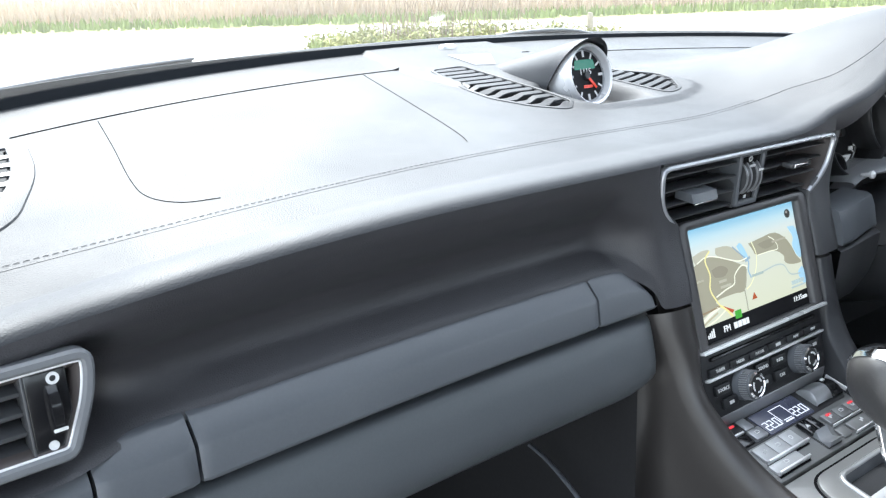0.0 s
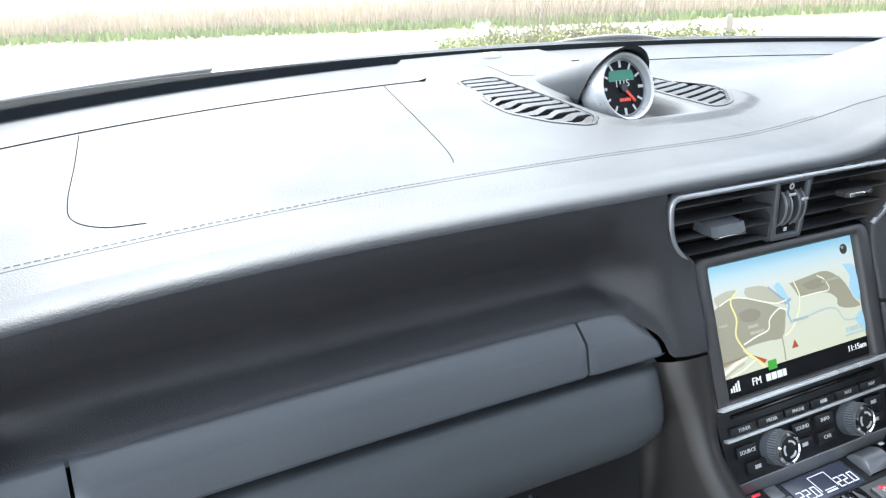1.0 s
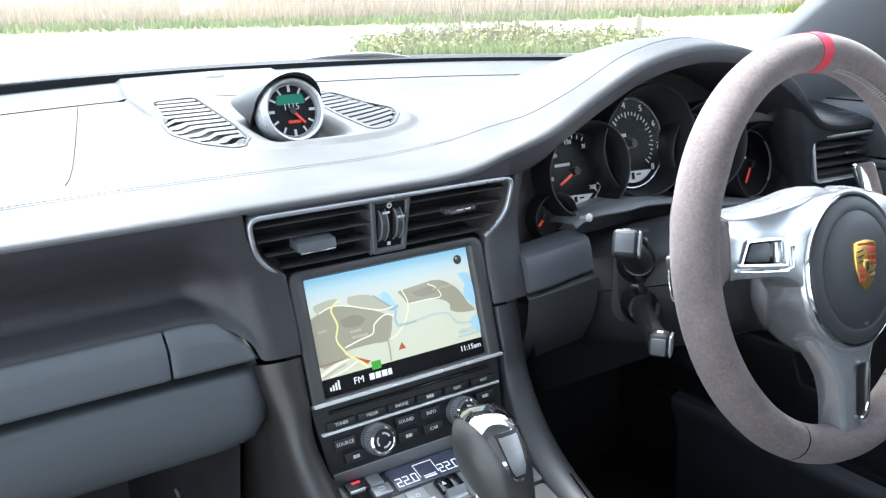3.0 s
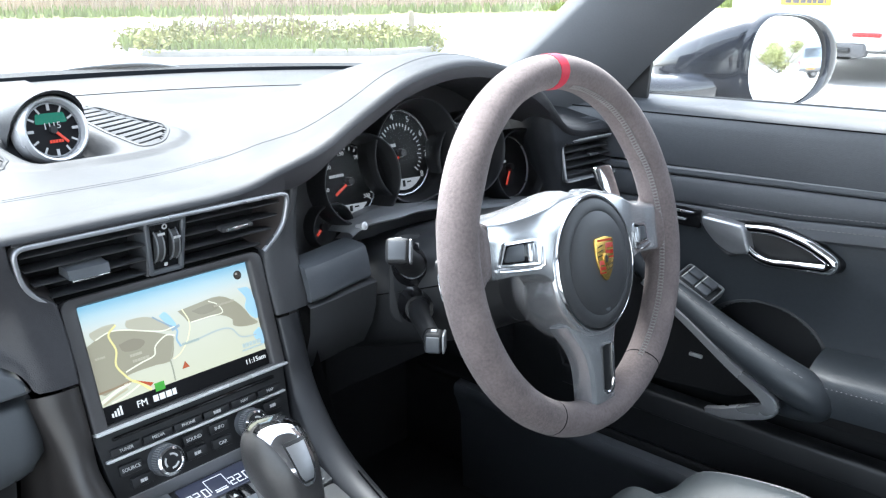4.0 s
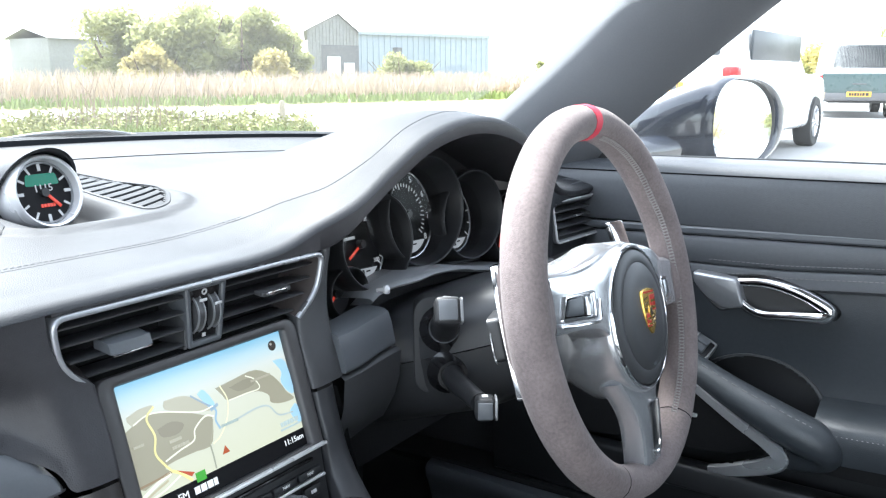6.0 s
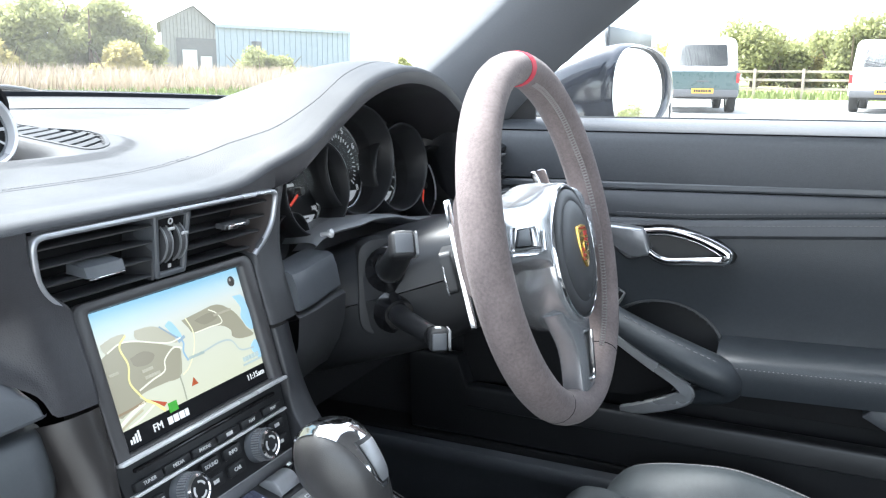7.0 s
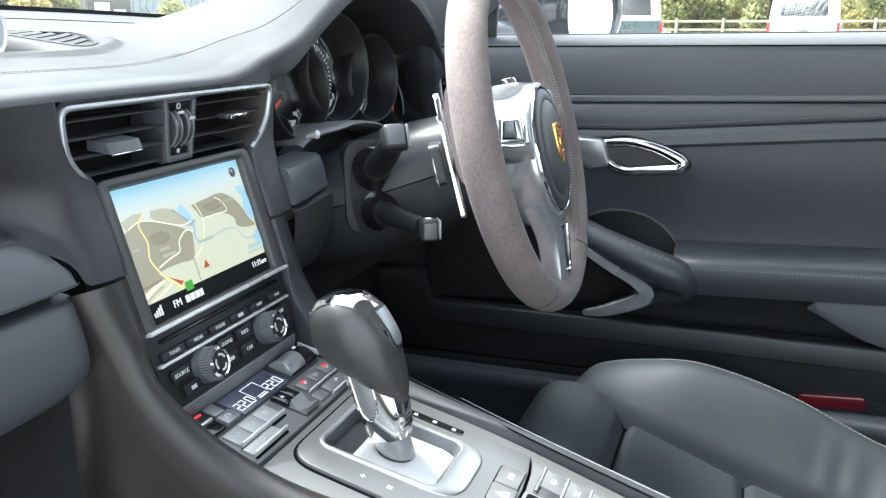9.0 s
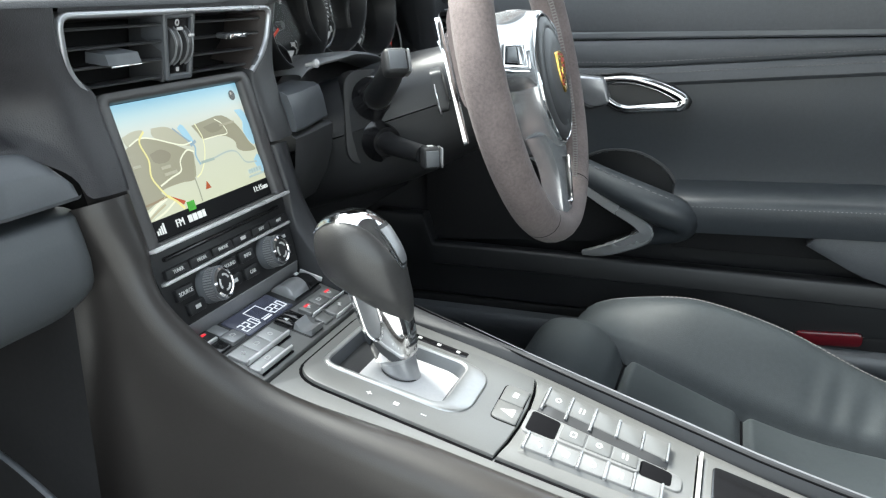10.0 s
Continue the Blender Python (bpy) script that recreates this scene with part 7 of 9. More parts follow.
pth = spline([(0.622, -0.08, 0.645), (0.607, -0.15, 0.614), (0.598, -0.215, 0.578), (0.594, -0.258, 0.556), (0.594, -0.270, 0.543), (0.598, -0.258, 0.530), (0.606, -0.216, 0.510), (0.614, -0.185, 0.501)], 40)
rr = []
for i, p in enumerate(pth):
    t = (pth[min(i + 1, 39)] - pth[max(i - 1, 0)]).normalized()
    s = Vector((1, 0, 0)).cross(t).normalized()
    w = curve([(0, 0.004), (0.4, 0.007), (0.62, 0.011), (0.85, 0.008), (1, 0.003)], i / 39)
    p = p + Vector((-0.007, 0, -0.004))
    rr.append([p + s * w * a + Vector((b, 0, 0)) for a, b in ((-1, 0.006), (-1, -0.001), (-0.8, -0.003), (0.8, -0.003), (1, -0.001), (1, 0.006))])
grid(bm, rr, wrap=True, cap=True)
part("grab_trim", bm, PANELS, door, "grey painted trim round the door pull", 40)
# flat black sheets stand in for shade behind the pull and under the armrest
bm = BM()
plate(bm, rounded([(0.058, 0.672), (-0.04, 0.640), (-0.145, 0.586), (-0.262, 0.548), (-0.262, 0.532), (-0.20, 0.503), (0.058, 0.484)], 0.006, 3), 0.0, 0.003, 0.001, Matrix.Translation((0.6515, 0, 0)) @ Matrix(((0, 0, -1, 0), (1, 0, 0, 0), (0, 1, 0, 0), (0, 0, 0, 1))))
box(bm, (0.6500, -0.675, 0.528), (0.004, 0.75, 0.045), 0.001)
part("recess_shade", bm, WELL, door)
bm = BM()
box(bm, (0.6465, -0.147, 0.546), (0.005, 0.018, 0.0045), 0.0010, None)
part("courtesy_lamp", bm, PRINT, door, "small bright door lamp")
# cup shaped recess behind the grab bar
bm = BM()
cb = sum((Vector(p) for p in BOWL), Vector((0, 0))) / len(BOWL)
rr = []
for d, x in ((1.06, 0.6530), (1.045, 0.6505), (0.975, 0.6500), (0.95, 0.6535), (0.90, 0.665), (0.84, 0.6735)):
    rr.append([(x + 0.012 * sm(0.72, 0.60, cb.y + (p.y - cb.y) * d), cb.x + (p.x - cb.x) * d, cb.y + (p.y - cb.y) * d) for p in BOWL])
grid(bm, rr, wrap=True)
bm.faces.new([bm.verts.new(p) for p in rr[-1]])
part("pull_recess", bm, SOFT, door, "dark bowl behind the grab bar", 60)
# window switches
SWM = Matrix.Translation((0.636, -0.147, 0.646)) @ pose(0, 0, 0, 26, 0, 0) @ pose(0, 0, 0, 0, -22, 0)
bm = BM()
box(bm, (0, 0, 0), (0.030, 0.050, 0.008), 0.002, SWM)
sw = part("switch_panel", bm, BLACK, door, "black window switch panel")
bm = BM()
hoop(bm, rounded([(-0.018, -0.028), (0.018, -0.028), (0.018, 0.028), (-0.018, 0.028)], 0.006, 4), 0.003, -0.006, 0.0050, 0.001, SWM)
part("switch_frame", bm, BEZEL, sw)
for k in range(2):
    for j in range(2):
        bm = BM()
        box(bm, (-0.007 + 0.014 * k, -0.010 + 0.021 * j, 0.006), (0.012, 0.018, 0.006), 0.0018, SWM)
        part("switch", bm, TRIM, sw)
        bm = BM()
        box(bm, (-0.007 + 0.014 * k, -0.010 + 0.021 * j + 0.0088, 0.0085), (0.012, 0.0014, 0.002), 0.0004, SWM)
        part("chrome_edge", bm, RING, sw)
# door handle: chrome loop round a dark bowl
ring = spline([(0.640, y, z) for y, z in ((-0.191, 0.729), (-0.230, 0.7325), (-0.262, 0.727), (-0.285, 0.7185), (-0.3010, 0.7090), (-0.2975, 0.7000), (-0.285, 0.6985), (-0.255, 0.6955), (-0.228, 0.6935), (-0.207, 0.7020), (-0.192, 0.7190), (-0.191, 0.729))], 60)[:-1]
bm = BM()
tube(bm, ring, [0.0064 + 0.0014 * math.sin(2 * math.pi * k / 59 - 0.8) for k in range(59)], 10, 0.8, (1, 0, 0), closed=True)
handle = part("door_handle", bm, CHROME, door, "satin chrome door handle loop", 60)
bm = BM()
cy = sum(p.y for p in ring) / 59
cz = sum(p.z for p in ring) / 59
bm.faces.new([bm.verts.new((0.6475, p.y, p.z)) for p in ring])
grid(bm, [[(0.6475, p.y, p.z) for p in ring], [(0.641, cy + (p.y - cy) * 1.15, cz + (p.z - cz) * 1.34) for p in ring], [(0.652, cy + (p.y - cy) * 1.20, cz + (p.z - cz) * 1.46) for p in ring]], wrap=True)
part("handle_bowl", bm, BLACK, handle)
bm = BM()
po = rounded([(-0.143, 0.7385, 0.008), (-0.199, 0.7350, 0.006), (-0.2035, 0.716, 0.01), (-0.209, 0.700, 0.006), (-0.184, 0.6925, 0.010), (-0.160, 0.7060, 0.012), (-0.145, 0.7240, 0.008)], 0.006, 5)
grid(bm, [[Vector((x + 0.16 * (0.7385 - p.y), p.x, p.y)) for p in inset(po, d)] for d, x in ((0, 0.65), (0, 0.634), (0.0015, 0.6305), (0.004, 0.629))], wrap=True)
bm.faces.new([bm.verts.new(Vector((0.629 + 0.16 * (0.7385 - p.y), p.x, p.y))) for p in inset(po, 0.004)])
part("handle_grip", bm, PANELS, handle, "satin silver finger grip", 45)
bm = BM()
po = rounded([(-0.147, 0.726, 0.004), (-0.190, 0.726, 0.004), (-0.206, 0.699, 0.008), (-0.178, 0.689, 0.008), (-0.158, 0.705, 0.008)], 0.006, 4)
grid(bm, [[Vector((x, p.x, p.y)) for p in inset(po, d)] for d, x in ((0, 0.65), (0, 0.641), (0.003, 0.637))], wrap=True)
bm.faces.new([bm.verts.new(Vector((0.637, p.x, p.y))) for p in inset(po, 0.003)])
part("handle_base", bm, SOFT, handle, "", 45)
bm = BM()
box(bm, (0.646, -0.115, 0.729), (0.006, 0.045, 0.024), 0.001)
lk = part("lock_panel", bm, GLOSS, door)
for k in range(2):
    bm = BM()
    box(bm, (0.6425, -0.112, 0.736 - 0.010 * k), (0.003, 0.034 - 0.02 * k, 0.003), 0.0008)
    part("lock_key", bm, SILVER, lk)
# lower door: bin with lip, pocket lid
bm = BM()
LIP = [(0.05, 0.487), (-0.10, 0.499), (-0.20, 0.507), (-0.30, 0.509), (-0.44, 0.518), (-0.468, 0.533), (-0.70, 0.53), (-1.05, 0.53)]
rr = []
for k in range(80):
    y = lerp(0.13, RY, k / 79)
    z = curve(LIP, y)
    rr.append([(0.662, y, z - 0.035), (0.655, y, z - 0.005), (0.640, y, z), (0.624, y, z), (0.6205, y, z - 0.0015), (0.619, y, z - 0.005), (0.6185, y, z - 0.03), (0.621, y, 0.455), (0.624, y, 0.41), (0.630, y, 0.405)])
grid(bm, rr)
part("door_bin", bm, BLACK, door, "black door bin with a raised lip", 45)
bm = BM()
rr = []
for k in range(20):
    y = lerp(-0.470, RY, (k / 19) ** 1.8)
    zt = 0.5355 + 0.0095 * sm(-0.470, -0.480, y) + 0.09 * max(0.0, -0.48 - y) - 0.003
    zb = max(0.40, 0.534 - 0.52 * (-0.470 - y) * (1 - 0.25 * sm(-0.52, -0.60, y)))
    rr.append([(0.630, y, zt + 0.003), (0.6155, y, zt + 0.003), (0.6135, y, zt), (0.6135, y, zb + 0.002), (0.6155, y, zb - 0.002), (0.625, y, zb - 0.003)])
grid(bm, rr)
part("bin_lid", bm, LEATHER, door, "dark grey lid of the rear door bin", 40)
bm = BM()
plate(bm, rounded([(-0.470, 0.395), (-0.470, 0.414), (-0.552, 0.420), (-0.552, 0.401)], 0.0075, 5), 0.0, 0.006, 0.003, Matrix.Translation((0.6225, 0, 0)) @ Matrix(((0, 0, -1, 0), (1, 0, 0, 0), (0, 1, 0, 0), (0, 0, 0, 1))))
part("door_reflector", bm, REFLECT, door, "long red reflector")
# door foot, blackened for the shade below the bin
bm = BM()
rr = [[(0.66, y, 0.412 + 0.035 * (0.06 - y) * 0.5), (0.623, y, 0.402 + 0.035 * (0.06 - y) * 0.5), (0.6215, y, 0.397 + 0.035 * (0.06 - y) * 0.5), (0.626, y, 0.385), (0.66, y, 0.36)] for y in [lerp(0.34, RY, k / 20) for k in range(21)]]
grid(bm, rr)
part("door_foot", bm, WELL, door, "", 40)
bm = BM()
box(bm, (0.70, -0.495, 0.60), (0.05, 1.11, 0.53), 0.004)
part("door_core", bm, BLACK, door)
# outer skin below the window, seen in the mirror and from outside
bm = BM()
grid(bm, door_rows([(0.725, 0.862), (0.75, 0.855), (0.80, 0.80), (0.84, 0.70), (0.85, 0.55), (0.84, 0.40), (0.80, 0.28)], 0.10, RY, 12))
part("outer_skin", bm, PAINT, door, "dark blue painted outer skin", 50)
bm = BM()
grid(bm, [[(0.722, y, 0.866 - 0.012 * (y - FY)), (0.718, y, 0.8695 - 0.012 * (y - FY)), (0.713, y, 0.8690 - 0.012 * (y - FY)), (0.710, y, 0.864 - 0.012 * (y - FY))] for y in (0.02, -0.3, -0.6, RY)])
part("window_seal", bm, BAND, door)

# door mirror
mirror = thing("door_mirror", "dark blue car door mirror with a bright glass", "door mirror", (0.80, -0.05, 0.86))
bm = BM()
rr = []
for k in range(16):
    u = k / 15
    r = math.sin(math.pi * (0.5 + 0.5 * u)) ** 0.6 if u < 1 else 0.0
    y = -0.128 + 0.15 * u
    row = []
    for j in range(36):
        a = 2 * math.pi * j / 36
        ex = 0.084 * math.copysign(abs(math.cos(a)) ** (0.85 if math.cos(a) > 0 else 0.62), math.cos(a))
        ez = 0.066 * math.copysign(abs(math.sin(a)) ** 0.85, math.sin(a))
        ez *= 1.0 - 0.12 * (ex / 0.084)
        row.append((0.892 + ex * (0.03 + 0.97 * r) - 0.05 * u, y + 0.10 * (ex / 0.084) * -0.32 + 0.0, 0.907 + ez * (0.03 + 0.97 * r) - 0.018 * u))
    rr.append(row)
grid(bm, rr, wrap=True, cap=True)
part("housing", bm, PAINT, mirror, "dark blue glossy housing", 60)
bm = BM()
out = [(p[0], p[1] - 0.0015, p[2]) for p in rr[0]]
cen = sum((Vector(p) for p in out), Vector()) / len(out)


def rim_at(p, k, outer):
    """A point of the mirror's rim drawn in by k, and further on the outer side."""
    q = Vector(p) - cen
    return Vector((q.x * (k - outer if q.x > 0 else k), q.y * (k - outer if q.x > 0 else k), q.z * (k - 0.02)))


grid(bm, [rr[0]] + [[tuple(cen + rim_at(p, k, o) + Vector((0, dy, 0))) for p in out] for k, o, dy in ((1.0, 0.0, -0.004), (0.985, 0.045, -0.0075), (0.965, 0.11, -0.0090), (0.950, 0.17, -0.0075), (0.942, 0.19, -0.0040))], wrap=True)
part("mirror_rim", bm, PAINT, mirror, "dark blue rounded rim", 60)
bm = BM()
grid(bm, [[tuple(cen + rim_at(p, k, o) + Vector((0, dy, 0))) for p in out] for k, o, dy in ((0.943, 0.188, -0.0042), (0.925, 0.235, -0.0030), (0.915, 0.245, 0.006))], wrap=True)
part("glass_gap", bm, BLACK, mirror, "black gap round the glass", 60)
bm = BM()
tip = pose(0, 0, 0, -3.7, 0, 0)
n_ = [tuple(cen + tip @ rim_at(p, 0.925, 0.240) + Vector((0, -0.003, 0))) for p in out]
bm.faces.new([bm.verts.new(p) for p in n_])
part("mirror_glass", bm, MIRRORM, mirror, "clear mirror glass")
bm = BM()
tube(bm, spline([(0.715, 0.02, 0.872), (0.76, -0.01, 0.868), (0.82, -0.04, 0.872), (0.87, -0.07, 0.89)], 10), 0.032, 12, 0.7)
part("mirror_foot", bm, PAINT, mirror, "", 60)
bm = BM()
plate(bm, [Vector((0.13, 0.862)), Vector((-0.033, 0.864)), Vector((-0.037, 0.926)), Vector((0.0, 0.95)), Vector((0.13, 0.95))], 0, 0.006, 0.001, Matrix.Translation((0.680, 0, 0)) @ Matrix(((0, 0, -1, 0), (1, 0, 0, 0), (0, 1, 0, 0), (0, 0, 0, 1))))
part("mirror_triangle", bm, BLACK, door, "black triangle panel at the mirror")

# ---- driver's seat ----
seat = thing("driver_seat", "black leather sports seat with raised bolsters", "car seat", (0.34, -0.5, 0.2))
bm = BM()


SEAT_IN = [(0.80, 0.340), (0.65, 0.340), (0.50, 0.352), (0.41, 0.374), (0.34, 0.400), (0.27, 0.428), (0.23, 0.447), (0.19, 0.451), (0.168, 0.446), (0.155, 0.430), (0.145, 0.398)][::-1]
SEAT_SIDE = [(0.145, 0.370), (0.175, 0.392), (0.195, 0.428), (0.220, 0.452), (0.29, 0.468), (0.35, 0.470), (0.45, 0.444), (0.57, 0.392), (0.70, 0.365), (0.80, 0.36)]


def seat_z(x, y):
    """Cushion height: low insert falling to the back, raised side bolsters, rounded front."""
    u = abs(x - 0.345) / 0.215
    zi, zs = curve(SEAT_IN, -y), curve(SEAT_SIDE, -y)
    rise = min(1.0, max(0.0, (u - 0.50) / 0.36))
    z = lerp(zi + 0.004 * math.cos(u * 3), zs, 0.5 * sm(0, 1, rise) + 0.5 * math.sin(rise * math.pi / 2) ** 0.8) - 0.05 * sm(0.90, 1.0, u)
    z += (0.013 * math.exp(-((y + 0.210) / 0.042) ** 4) - 0.006 * sm(-0.262, -0.275, y)) * (1 - sm(0.50, 0.56, u))
    crease = 0.0014 * math.sin((y + 0.35 * x) * 150 + 1.6 * math.sin(y * 37)) * math.exp(-((u - 0.62) / 0.12) ** 2) * sm(-0.44, -0.50, y)
    seam = -0.018 * (math.exp(-((y + 0.268) / 0.0065) ** 2) + 0.6 * math.exp(-((y + 0.408) / 0.006) ** 2)) * (1 - sm(0.46, 0.54, u))
    edge = -0.016 * math.exp(-((u - 0.50) / 0.026) ** 2) * sm(-0.155, -0.20, y)
    return z + crease + seam + edge


xs_, ys_ = [lerp(0.130, 0.560, i / 150) for i in range(151)], [lerp(-0.146, -0.80, j / 190) for j in range(191)]
rr = [[(x, y, seat_z(x, y)) for x in xs_] for y in ys_]
rr.insert(0, [(x, -0.143, seat_z(x, -0.146) - 0.02) for x in xs_])
rr.insert(0, [(x, -0.150, 0.24) for x in xs_])
grid(bm, rr)
part("cushion", bm, SEATSKIN, seat, "smooth black leather cushion", 70)
for s in (-1, 1):
    bm = BM()
    grid(bm, [[(0.345 + s * 0.215, y, seat_z(0.345 + s * 0.215, y) - dz) for dz in (0.0, 0.01, 0.06, 0.18)] for y in ys_])
    part("side_skirt", bm, SEATSKIN, seat)


def on_seat(x, y, up=0.0008):
    return Vector((x, y, seat_z(x, y) + up))


for y0 in (-0.268, -0.408):
    bm = BM()
    tube(bm, [on_seat(lerp(0.240, 0.450, k / 20), y0, 0.0012) for k in range(21)], 0.0016, 6)
    part("seat_seam", bm, SEAM, seat)
for s in (-1, 1):
    bm = BM()
    tube(bm, [on_seat(0.345 + s * 0.1075, lerp(-0.175, -0.78, k / 60), 0.0012) for k in range(61)], 0.0018, 6)
    part("seat_seam", bm, SEAM, seat)
for s in (-1, 1):
    bm = BM()
    y = -0.30
    while y > -0.75:
        x = 0.345 + s * 0.1915
        tube(bm, [on_seat(x, y, 0.0006), on_seat(x + s * 0.0008, y - 0.0018, 0.001), on_seat(x, y - 0.0036, 0.0006)], 0.0006, 4)
        y -= 0.0056
    part("stitching", bm, PALE_THREAD, seat, "row of pale grey stitches")
    bm = BM()
    tube(bm, [on_seat(0.345 + s * 0.1965, lerp(-0.19, -0.78, k / 60), 0.0008) for k in range(61)], 0.0016, 8)
    part("piping", bm, TRIM, seat, "grey piping along the bolster edge")
bm = BM()
rr = []
for k in range(16):
    u = k / 15
    z, yb = lerp(0.40, 1.02, u), lerp(-0.80, -1.02, u)
    w = lerp(0.225, 0.15, u ** 2)
    rr.append([(0.355 + w * math.cos(a), yb + (0.06 * math.sin(a) if math.sin(a) < 0 else 0.045 * math.sin(a)) , z) for a in [2 * math.pi * j / 24 for j in range(24)]])
grid(bm, rr, wrap=True, cap=True)
part("backrest", bm, SEATSKIN, seat, "", 60)
bm = BM()
box(bm, (0.355, -0.47, 0.225), (0.40, 0.60, 0.07), 0.01)
part("seat_base", bm, BLACK, seat)

# ---- shell of the cabin ----
floor = tagged(part("floor", (lambda b: (box(b, (0, -0.35, 0.165), (1.46, 2.0, 0.05), 0.0), b)[1])(BM()), CARPET), "black carpeted car floor", "floor", kind="structure")
bm = BM()
box(bm, (-0.40, 0.45, 0.40), (0.66, 0.05, 0.50), 0.01)
box(bm, (0.40, 0.45, 0.40), (0.66, 0.05, 0.50), 0.01)
box(bm, (0, 0.45, 0.40), (0.14, 0.05, 0.50), 0.01)
for s in (-1, 1):
    box(bm, (s * 0.705, 0.26, 0.52), (0.05, 0.44, 0.68), 0.01)
tagged(part("wall_bulkhead", bm, CARPET), "black carpeted bulkhead in the footwell", "wall", kind="structure")
bm = BM()
grid(bm, [[(x, y, z) for x, z in ((0.665, 0.396), (0.620, 0.3945), (0.608, 0.3915), (0.6045, 0.3865), (0.6050, 0.3725), (0.6090, 0.3665), (0.622, 0.33), (0.630, 0.19))] for y in [lerp(0.24, -1.10, k / 12) for k in range(13)]])
tagged(part("sill_driver", bm, TRIM), "grey door sill", "sill", kind="structure")
bm = BM()
box(bm, (-0.665, -0.45, 0.26), (0.10, 1.3, 0.14), 0.02)
tagged(part("sill_passenger", bm, TRIM), "grey door sill", "sill", kind="structure")
bm = BM()
box(bm, (0, -1.40, 0.60), (1.44, 0.05, 0.80), 0.02)
tagged(part("wall_rear", bm, CARPET), "black carpeted rear wall", "wall", kind="structure")

# pillars, roof and glass
HEAD_Y, HEAD_Z = -0.22, 1.165


def screen_point(u, v):
    """A point of the windscreen: u across from -1 to 1, v from its foot up."""
    x0, x1 = 0.69 * u, 0.53 * u
    yb, zb = screen_base(x0)
    yt, zt = HEAD_Y - 0.10 * u * u, HEAD_Z - 0.03 * u * u
    x = lerp(x0, x1, v)
    bulge = 0.020 * math.sin(math.pi * v) * (1 - 0.3 * u * u)
    return Vector((x, lerp(yb + 0.012, yt, v), lerp(zb + 0.004, zt, v) + bulge))


def sheet(bm, f, nu, nv, thick):
    a = [[f(lerp(-1, 1, i / nu), j / nv) for i in range(nu + 1)] for j in range(nv + 1)]
    grid(bm, a)
    bmesh.ops.solidify(bm, geom=bm.faces[:], thickness=thick)


bm = BM()
grid(bm, [[screen_point(lerp(-1, 1, i / 24), j / 12) for i in range(25)] for j in range(13)])
wsp = tagged(part("windscreen", bm, SCREEN), "clear curved car windscreen", "windscreen", kind="structure")
wsp.visible_shadow = False
# black edge band and scuttle at the foot of the glass
bm = BM()
rr = []
for i in range(41):
    x = lerp(-0.70, 0.70, i / 40)
    y, z = screen_base(x)
    rr.append([(x, y - 0.002, z - 0.012), (x, y + 0.001, z + 0.0015), (x, y + 0.012, z + 0.0025), (x, y + 0.035, z + 0.0075), (x, y + 0.055, z + 0.008), (x, y + 0.075, z + 0.004), (x, y + 0.10, z - 0.03)])
grid(bm, rr)
scuttle = tagged(part("scuttle", bm, BAND, None, "", 50), "black scuttle panel at the foot of the windscreen", "scuttle", kind="structure")
bm = BM()
rr = []
for i in range(61):
    x = lerp(-0.68, 0.60, i / 60)
    y, z = screen_base(x)
    h = curve([(-0.60, 0.017), (-0.50, 0.0165), (-0.29, 0.0125), (-0.07, 0.0085), (0.33, 0.006), (0.60, 0.006)], x)
    rr.append([(x, y + 0.0005, z - 0.004), (x, y + 0.0015, z + h), (x, y + 0.0055, z + h), (x, y + 0.008, z - 0.004)])
grid(bm, rr, wrap=True, cap=True)
part("edge_band", bm, BAND, scuttle, "black band along the foot of the glass")


PILLAR_FRONT = [(0.612, 0.205, 0.845), (0.602, 0.125, 0.908), (0.593, 0.008, 1.001), (0.565, -0.10, 1.085), (0.525, -0.24, 1.17)]
PILLAR_REAR = [(0.675, 0.015, 0.855), (0.660, -0.050, 0.918), (0.648, -0.152, 1.000), (0.620, -0.265, 1.08), (0.575, -0.42, 1.16)]


def pillar(s):
    """Front roof pillar with rounded inner cloth trim."""
    fr, bk = spline(PILLAR_FRONT, 26), spline(PILLAR_REAR, 26)
    rr = []
    for a, c in zip(fr, bk):
        a, c = Vector((s * a.x, a.y, a.z)), Vector((s * c.x, c.y, c.z))
        w = c - a
        inn = Vector((-s * 0.8, -0.30, -0.35)).normalized()
        out = Vector((s * 0.72, 0.50, 0.45)).normalized()
        rr.append([a + out * 0.035, a, a + w * 0.05 + inn * 0.006, a + w * 0.25 + inn * 0.014, a + w * 0.5 + inn * 0.017, a + w * 0.75 + inn * 0.013, a + w * 0.94 + inn * 0.005, c, c + out * 0.012, c + out * 0.05 - w * 0.1])
    bm = BM()
    grid(bm, rr, wrap=True, cap=True)
    return bm


tagged(part("pillar_driver", pillar(1), PILLAR, None, "", 50), "grey cloth covered windscreen pillar", "pillar", kind="structure")
tagged(part("pillar_passenger", pillar(-1), PILLAR, None, "", 50), "grey cloth covered windscreen pillar", "pillar", kind="structure")
bm = BM()
rr = []
for j in range(13):
    v = j / 12
    y = lerp(HEAD_Y - 0.01, -1.25, v)
    rr.append([(lerp(-0.56, 0.56, i / 20), y - 0.10 * (lerp(-1, 1, i / 20)) ** 2 * (1 - v), 1.165 + 0.03 * math.sin(math.pi * v) - 0.04 * abs(lerp(-1, 1, i / 20)) ** 3 - 0.10 * v * v) for i in range(21)])
grid(bm, rr)
bmesh.ops.solidify(bm, geom=bm.faces[:], thickness=-0.02)
